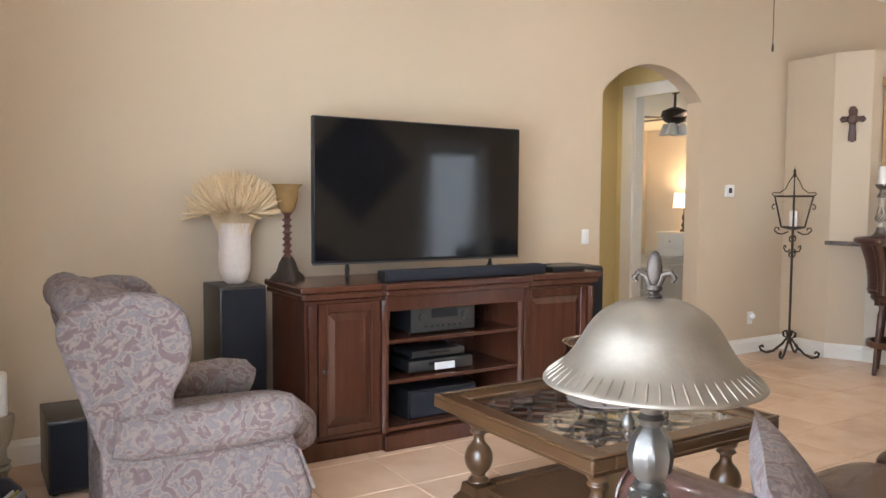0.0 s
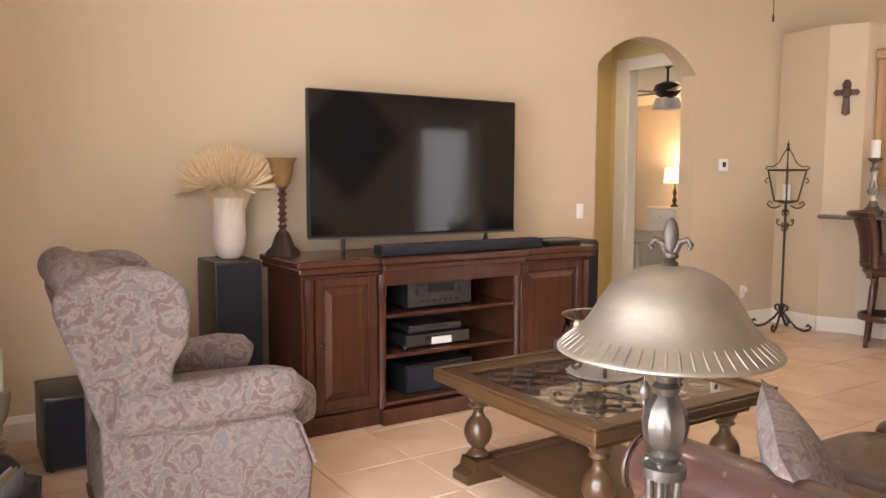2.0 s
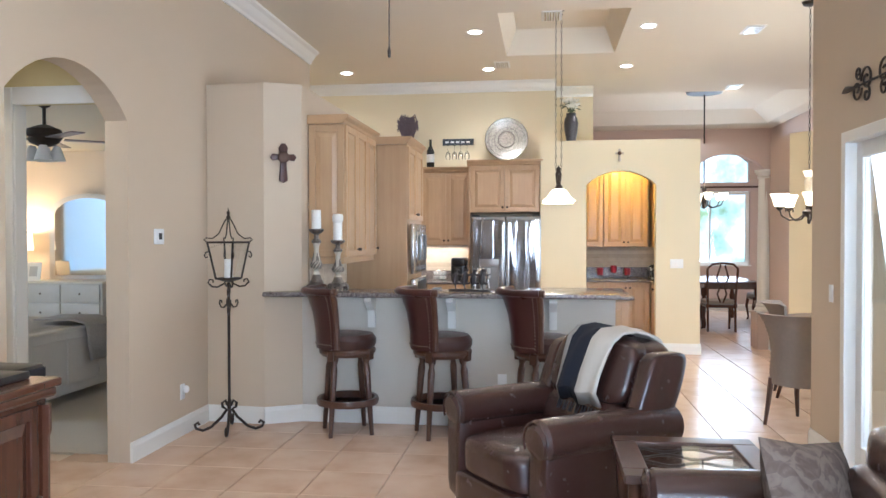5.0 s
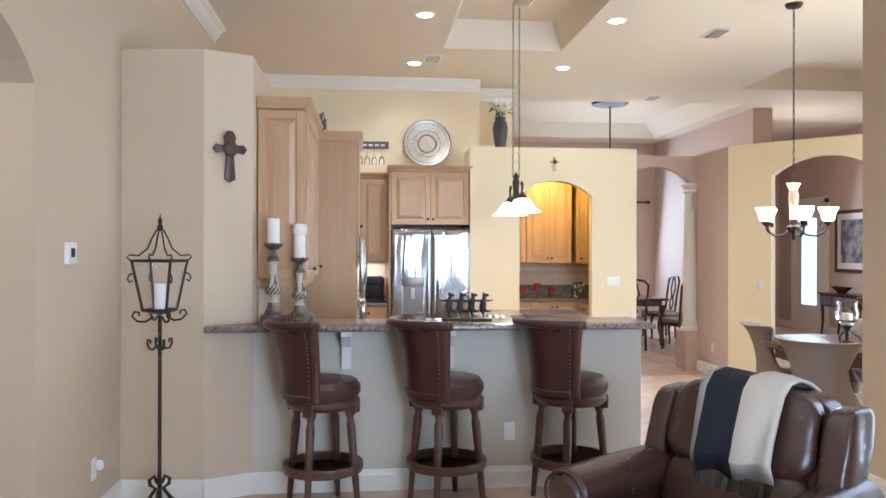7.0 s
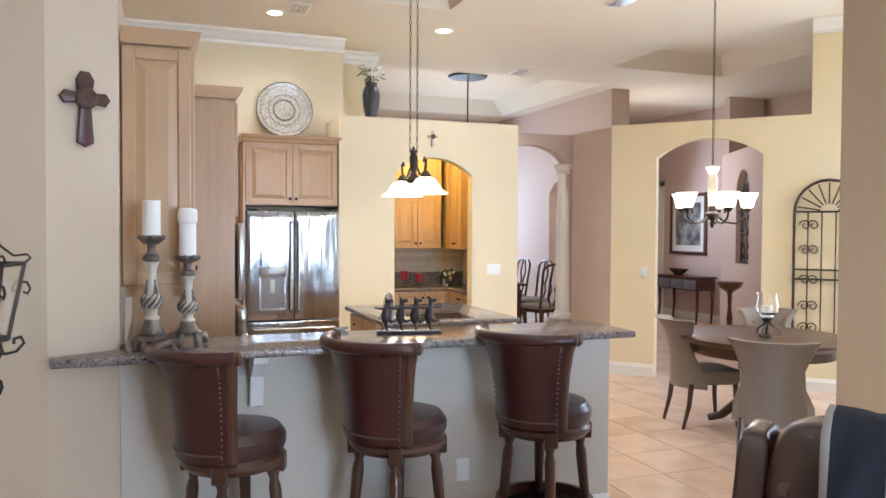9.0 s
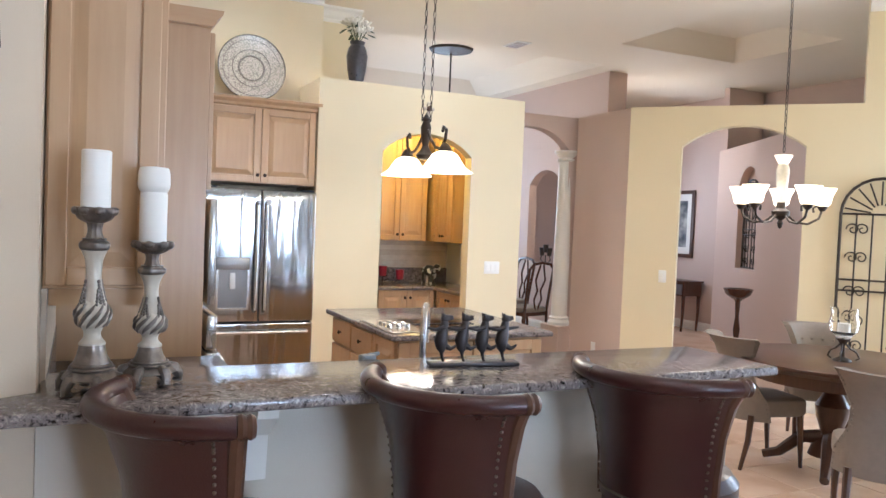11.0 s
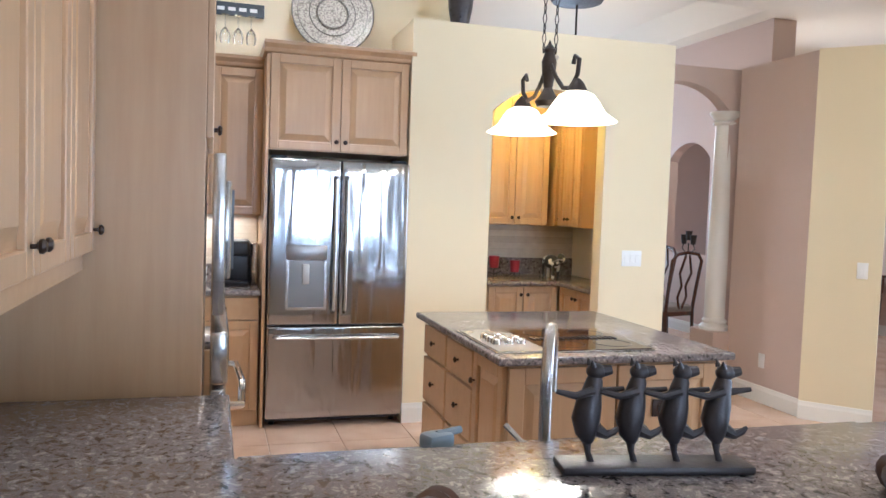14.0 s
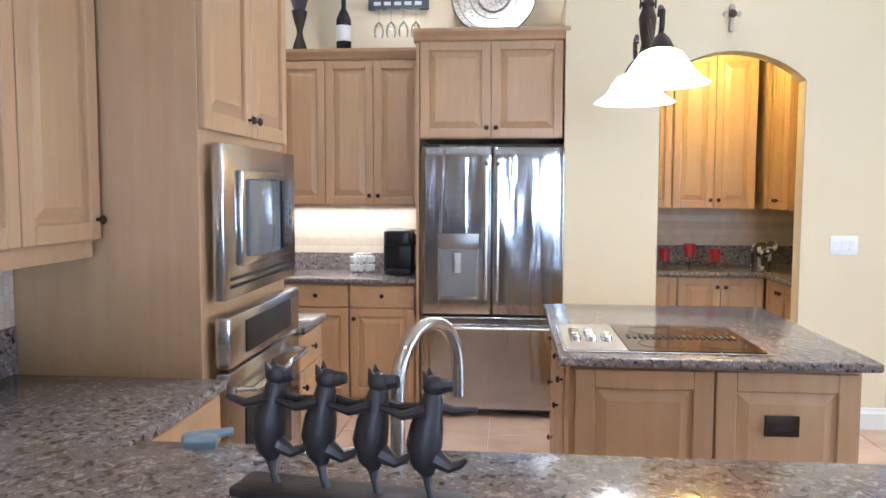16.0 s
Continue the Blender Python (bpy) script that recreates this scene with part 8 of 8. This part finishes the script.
def framed_window(name, label, m, w, h, cols, rows, arch=0.0):
    t = thing(name, label, "window", m, kind="structure")
    f = 0.06
    b = box(B(), 0, 0.02, 0, f, 0.1, h)
    box(b, w - f, 0.02, 0, w, 0.1, h)
    box(b, f, 0.02, 0, w - f, 0.1, f)
    box(b, f, 0.02, h - f, w - f, 0.1, h)
    part("window_frame", b, M_WHITE, t, smooth=False)
    for k in range(1, cols):
        part("mullion", box(B(), w * k / cols - 0.015, 0.04, f, w * k / cols + 0.015, 0.08, h - f), M_WHITE, t, smooth=False)
    for r in range(1, rows):
        part("muntin", box(B(), f, 0.045, h * r / rows - 0.012, w - f, 0.075, h * r / rows + 0.012), M_WHITE, t, smooth=False)
    p = part("pane", box(B(), f, 0.058, f, w - f, 0.062, h - f), M_GLASS, t, smooth=False)
    p.visible_shadow = False
    part("window_sill", box(B(), -0.04, -0.04, -0.03, w + 0.04, 0.12, 0.0), M_WHITE, t, smooth=False)
    return t


framed_window("window_1", "white framed dining room window in daylight", pose(17.0, -0.77, 0.93, 0, 0, -90), 1.51, 1.48, 2, 1)
t = thing("curtain_rod", "dark curtain rod over the dining window", "curtain rod", pose(16.93, -1.55, 2.50))
part("rod", tube(B(), [(0, -0.95, 0), (0, 0.95, 0)], 0.02, 10), M_STOOLWOOD, t)
for s in (-1, 1):
    part("finial", blob(B(), (0, s * 0.98, 0), (0.035, 0.05, 0.035), 10), M_STOOLWOOD, t)
# daylit garden outside the dining window
def tex_garden(n, l):
    tc = n.new("ShaderNodeTexCoord")
    a = n.new("ShaderNodeTexNoise")
    a.inputs["Scale"].default_value, a.inputs["Detail"].default_value = 1.6, 6
    l.new(tc.outputs["Object"], a.inputs[0])
    return a.outputs[0]
mg = ramped("bright_garden_distance", tex_garden, [(0.3, (0.16, 0.28, 0.14)), (0.5, (0.45, 0.62, 0.66)), (0.65, (0.80, 0.90, 1.0))], 0.9)
mb = mg.node_tree.nodes["Principled BSDF"]
mg.node_tree.links.new(mg.node_tree.nodes["Color Ramp"].outputs[0], mb.inputs["Emission Color"])
mb.inputs["Emission Strength"].default_value = 0.9
solo("backdrop", box(B(), 22.0, -9, -1, 22.05, 6, 7), mg, "bright overexposed garden beyond the window", "backdrop", kind="structure", smooth=False)
solo("ground", box(B(), -150, -150, -0.30, 150, 150, -0.22), mat("lawn_ground", (0.07, 0.10, 0.04), 0.95, var=0.3, scale=3), "lawn around the house", "ground", kind="structure", smooth=False)
# front door seen through the niche
t = thing("door_3", "white front door with an oval leaded glass pane", "door", pose(15.9, -5.345, 0, 0, 0, 180), kind="structure")
part("casing", box(box(box(B(), -0.62, -0.03, 0, -0.5, 0.0, 2.5), 0.5, -0.03, 0, 0.62, 0.0, 2.5), -0.62, -0.03, 2.42, 0.62, 0.0, 2.54), M_WHITE, t, smooth=False)
part("leaf", box(B(), -0.5, -0.02, 0.01, 0.5, 0.0, 2.42), M_WHITE, t, smooth=False)
part("glass_pane", box(B(), -0.25, -0.026, 0.5, 0.25, -0.0205, 2.15, 0.002, 1), glow("daylit_leaded_glass", (0.62, 0.80, 1.0), 0.8), t, "pale blue daylit leaded pane", smooth=False)
t = thing("candle_figurine", "dark iron candle holder on the niche sill", "candle holder", pose(14.45, -2.76, 1.001))
for k in range(3):
    x = -0.1 + 0.1 * k
    part("cup", lathe(B(), [(0.03, 0.12 + 0.05 * (k == 1)), (0.045, 0.24 + 0.05 * (k == 1)), (0, 0.24 + 0.05 * (k == 1))], 12, x, 0), M_IRON, t)
    part("stem", tube(B(), [(x * 0.3, 0, 0.0), (x * 1.4, 0, 0.06), (x, 0, 0.13)], 0.008, 6), M_IRON, t)

# ---- bedroom ----
M_BEDWALL = mat("warm_bedroom_paint", (0.66, 0.55, 0.42), 0.8, var=0.03, scale=1.5, bump=0.1, bscale=140)
YB = TVY + 0.165
BX, BN = 5.70, 5.74
wall("wall_hall_north", (3.0, BN), (BX, BN), 0, 2.75, 0.12, M_OCHRE, "ochre painted end wall of the bedroom hall")
wall("wall_hall_west", (3.0, YB), (3.0, BN), 0, 2.75, 0.12, M_OCHRE, "ochre painted side wall of the bedroom hall")
wall("wall_bedroom_west", (BX + 0.12, 5.52), (BX + 0.12, 10.4), 0, 2.75, 0.12, M_OCHRE, "painted bedroom wall beside the door")
wall("wall_bedroom_west_end", (BX + 0.12, YB), (BX + 0.12, 4.78), 0, 2.75, 0.12, M_BEDWALL, "painted bedroom wall end at the door")
wall("wall_bedroom_header", (BX + 0.12, 4.78), (BX + 0.12, 5.52), 2.45, 2.75, 0.12, M_OCHRE, "painted wall over the bedroom door")
wall("wall_bedroom_south", (BX + 0.122, YB), (9.4, YB), 0, 2.75, 0.12, M_BEDWALL, "painted bedroom wall")
wall("wall_bedroom_jog", (9.4, YB), (9.4, 5.55), 0, 2.75, 0.12, M_BEDWALL, "painted bedroom wall jog")
wall("wall_bedroom_southeast", (9.4, 5.55), (11.1, 5.55), 0, 2.75, 0.12, M_BEDWALL, "painted bedroom wall corner")
wall("wall_bedroom_east", (11.1, 10.4), (11.1, 5.55), 0, 2.75, 0.12, M_BEDWALL, "painted bedroom wall behind the dresser")
wall("wall_bedroom_north", (BX, 10.4), (11.1, 10.4), 0, 2.75, 0.12, M_BEDWALL, "painted bedroom window wall")
t = thing("recessed_light", "small recessed hall light switched on", "ceiling light", pose(4.9, 5.25, 2.755), "recessed ceiling lights")
part("trim_ring", lathe(B(), [(0.055, 0), (0.08, 0), (0.077, -0.008), (0.055, -0.006)], 24), M_WHITE, t)
part("lens", lathe(B(), [(0.056, -0.003), (0.056, -0.008), (0.0, -0.008)], 24), M_CAN, t)
spot("hall_lamp", (4.9, 5.25, 2.73), 14, (1.0, 0.80, 0.48), 160)
t = thing("door_frame", "white painted bedroom door casing", "door frame", pose(0, 0, 0), kind="structure")
part("casing", box(B(), BX - 0.022, 5.505, 0, BX - 0.001, 5.66, 2.56, 0.006, 1), M_WHITE, t, smooth=False)
part("jamb", box(B(), BX, 5.495, 0, BX + 0.12, 5.518, 2.448, 0.003, 1), M_WHITE, t, smooth=False)
part("casing_head", box(B(), BX - 0.022, 4.735, 2.435, BX - 0.001, 5.503, 2.56, 0.006, 1), M_WHITE, t, smooth=False)
M_GREYPAINT = mat("grey_white_furniture_paint", (0.52, 0.49, 0.45), 0.45, var=0.06, scale=12)
BED = t = thing("bed", "grey-white panelled bed with rumpled blanket", "bed", pose(6.54, 6.07, 0))
part("footboard", box(B(), 0, 0, 0.10, 1.65, 0.07, 0.66, 0.008), M_GREYPAINT, t)
part("footboard_cap", box(B(), -0.02, -0.015, 0.66, 1.67, 0.085, 0.69, 0.008), M_GREYPAINT, t)
for x in (0, 1.57):
    part("leg", box(B(), x, 0, 0, x + 0.08, 0.07, 0.10), M_GREYPAINT, t, smooth=False)
part("side_rail", box(B(), 0.0, 0.07, 0.15, 0.05, 2.1, 0.42, 0.005), M_GREYPAINT, t)
part("side_rail", box(B(), 1.60, 0.07, 0.15, 1.65, 2.1, 0.42, 0.005), M_GREYPAINT, t)
part("headboard", box(B(), 0, 2.1, 0.0, 1.65, 2.18, 1.2, 0.008), M_GREYPAINT, t)
part("mattress", crinkle(pillow(B(), 0.06, 0.09, 0.35, 1.59, 2.09, 0.70, 8, 12), 0.02, 4), mat("pale_bedding", (0.5, 0.46, 0.42), 0.9, var=0.1, scale=8), t, "pale rumpled bedding")
for k in range(3):
    part("footboard_panel", box(B(), 0.10 + 0.49 * k, -0.012, 0.18, 0.56 + 0.49 * k, -0.001, 0.60, 0.006, 1), M_GREYPAINT, BED, smooth=False)
t = thing("bed_throw", "grey woven throw hanging over the bed's footboard", "blanket", pose(7.35, 6.05, 0))
bm = B()
rows_ = [[bm.verts.new((0.45 * u + 0.25 * max(0, 0.6 - z), y + 0.008 * math.sin(9 * u), z)) for u in [j / 8 for j in range(9)]] for y, z in ((-0.035, 0.36), (-0.035, 0.55), (-0.03, 0.68), (0.0, 0.71), (0.12, 0.74), (0.5, 0.735))]
for a, b in zip(rows_, rows_[1:]):
    for j in range(8):
        bm.faces.new((a[j], a[j + 1], b[j + 1], b[j]))
ob = part("cloth", bm, mat("grey_woven_throw", (0.38, 0.36, 0.345), 0.9, var=0.25, scale=60, bump=0.4, bscale=200), t)
so = ob.modifiers.new("thick", "SOLIDIFY")
so.thickness, so.offset = 0.012, 1
t = thing("dresser", "grey-white dresser with three columns of drawers", "dresser", pose(10.56, 9.62, 0, 0, 0, -90))
part("body", box(B(), 0, 0.02, 0.06, 1.8, 0.5, 0.87, 0.004), M_GREYPAINT, t)
part("top", box(B(), -0.02, 0, 0.871, 1.82, 0.51, 0.90, 0.006), mat("cream_dresser_top", (0.68, 0.62, 0.52), 0.4, var=0.05, scale=8), t)
for x in (0.02, 1.7):
    part("foot", box(B(), x, 0.04, 0, x + 0.08, 0.12, 0.06), M_GREYPAINT, t, smooth=False)
for c in range(3):
    for r in range(3):
        d0 = part("drawer", box(B(), 0.03 + 0.585 * c, 0.0, 0.09 + 0.26 * r, 0.595 + 0.585 * c, 0.021, 0.33 + 0.26 * r, 0.005), M_GREYPAINT, t)
        part("knob", blob(B(), (0.31 + 0.585 * c, -0.012, 0.21 + 0.26 * r), (0.016, 0.014, 0.016), 8), M_PEWTER, d0)
t = thing("dresser_mirror", "arched grey-white dresser mirror", "mirror", pose(11.08, 8.92, 0.905, 0, 0, -90))
o = [(0, 0), (0, 0.95)] + [(0.6 - 0.6 * math.cos(radians(a)), 0.95 + 0.28 * math.sin(radians(a))) for a in range(15, 180, 15)] + [(1.2, 0.95), (1.2, 0)]
part("frame", prism(B(), o, -0.03, -0.005, "y"), M_GREYPAINT, t, smooth=False)
part("mirror_glass", prism(B(), [(0.6 + (x - 0.6) * 0.86, 0.06 + z * 0.90) for x, z in o], -0.034, -0.0305, "y"), M_MIRROR, t, "silvered mirror glass", smooth=False)
t = thing("bedside_lamp", "lit table lamp with cream drum shade on the dresser", "table lamp", pose(10.80, 9.22, 0.902))
part("base", lathe(B(), [(0.07, 0), (0.06, 0.03), (0.025, 0.06), (0.045, 0.12), (0.02, 0.18), (0.04, 0.25), (0.015, 0.33), (0.012, 0.45)], 18), M_IRON, t)
part("shade", lathe(B(), [(0.19, 0.42), (0.17, 0.68), (0.168, 0.68), (0.188, 0.42)], 32), glow("lit_cream_lampshade", (1.0, 0.68, 0.34), 1.6), t, "lit cream fabric shade")
point("bedside_bulb", (10.80, 9.22, 1.55), 26, (1.0, 0.72, 0.42), 0.08)
t = thing("photo_frame", "white framed photograph standing on the dresser", "photo frame", pose(10.68, 8.93, 0.902, -10, 0, -90))
part("frame", box(B(), -0.11, 0, 0, 0.11, 0.015, 0.26, 0.004), M_WHITE, t)
part("photo", box(B(), -0.06, -0.003, 0.06, 0.06, -0.0005, 0.2), M_GREYPAINT, t, smooth=False)
t = thing("ceiling_fan", "dark ceiling fan with frosted light shades", "ceiling fan", pose(7.15, 6.28, 0))
part("canopy", lathe(B(), [(0.0, 2.75), (0.08, 2.75), (0.05, 2.69), (0.02, 2.67)], 18), M_IRON, t)
part("rod", tube(B(), [(0, 0, 2.69), (0, 0, 2.5)], 0.015, 8), M_IRON, t)
part("motor", lathe(B(), [(0.04, 2.52), (0.14, 2.48), (0.16, 2.42), (0.12, 2.36), (0.06, 2.33), (0.0, 2.33)], 24), M_IRON, t)
for k in range(5):
    a = k * 72 + 20
    part("blade", box(B(), 0.16, -0.06, 2.39, 0.70, 0.06, 2.398, 0.003), M_STOOLWOOD, t, m=pose(0, 0, 0, 0, 0, a), smooth=False)
for k in range(4):
    a = k * 1.571 + 0.5
    part("shade", lathe(B(), [(0.03, 2.33), (0.05, 2.28), (0.075, 2.20), (0.07, 2.20), (0.03, 2.32)], 16, 0.10 * math.cos(a), 0.10 * math.sin(a)), mat("frosted_fan_glass", (0.7, 0.68, 0.64), 0.3, var=0.05, scale=9), t)
t = thing("window_2", "bedroom window with blue daylit blinds", "window", pose(6.7, 10.398, 0.9), kind="structure")
part("window_frame", box(box(box(box(B(), -0.06, -0.03, -0.06, 0, 0, 1.56), 1.8, -0.03, -0.06, 1.86, 0, 1.56), 0, -0.03, -0.06, 1.8, 0, 0), 0, -0.03, 1.5, 1.8, 0, 1.56), M_WHITE, t, smooth=False)
mbl = glow("daylit_blind_slats", (0.36, 0.60, 0.9), 0.38, (0.6, 0.75, 0.9))
for k in range(30):
    part("blind_slat", box(B(), 0.0, -0.022, 0.05 * k, 1.8, -0.004, 0.05 * k + 0.042), mbl, t, smooth=False)
# added fill against blank wall beside the window, out of the mirror's view
area("bedroom_fill", look((6.15, 10.3, 1.6), (8.0, 6, 0.8)), 0.5, 1.4, 55, DAY)

# ---- floor tiles, last ----
TS = 0.457
tile = box(B(), 0.003, 0.003, -0.012, TS - 0.003, TS - 0.003, 0.0, 0.0025, 1)
TILE = mesh_of("tile", tile, M_TILE, False)
count = 0
far = []
cells = [(i, j) for i in range(-5, 25) for j in range(-11, 3)]
for i, j in cells:
    x, y = 1.88 + i * TS, 3.245 + j * TS
    near = -0.2 < x < 7.0 and -0.1 < y < 4.5 and not (x < 0.3 and y < 2.0)
    if near and count < 300 or (x >= 7.0 and x < 11.4 and -1.2 < y < 1.2 and count < 300):
        ob = new("tile", TILE)
        ob.location = (x, y, 0)
        ob.parent = FLOOR
        count += 1
    else:
        far.append((x, y))
for i in range(-5, 34):
    for j in range(-20, -11):
        far.append((1.88 + i * TS, 3.245 + j * TS))
for i in range(25, 34):
    for j in range(-11, 4):
        far.append((1.88 + i * TS, 3.245 + j * TS))
for i in range(2, 23):
    for j in (3, 4, 5):
        far.append((1.88 + i * TS, 3.245 + j * TS))
bm = B()
for x, y in far:
    if not (y > 4.7 and x > 5.3):
        box(bm, x + 0.003, y + 0.003, -0.012, x + TS - 0.003, y + TS - 0.003, 0.0)
ob = part("tiles_beyond", bm, M_TILE, FLOOR, smooth=False)
tagged(ob, kind="stuff")
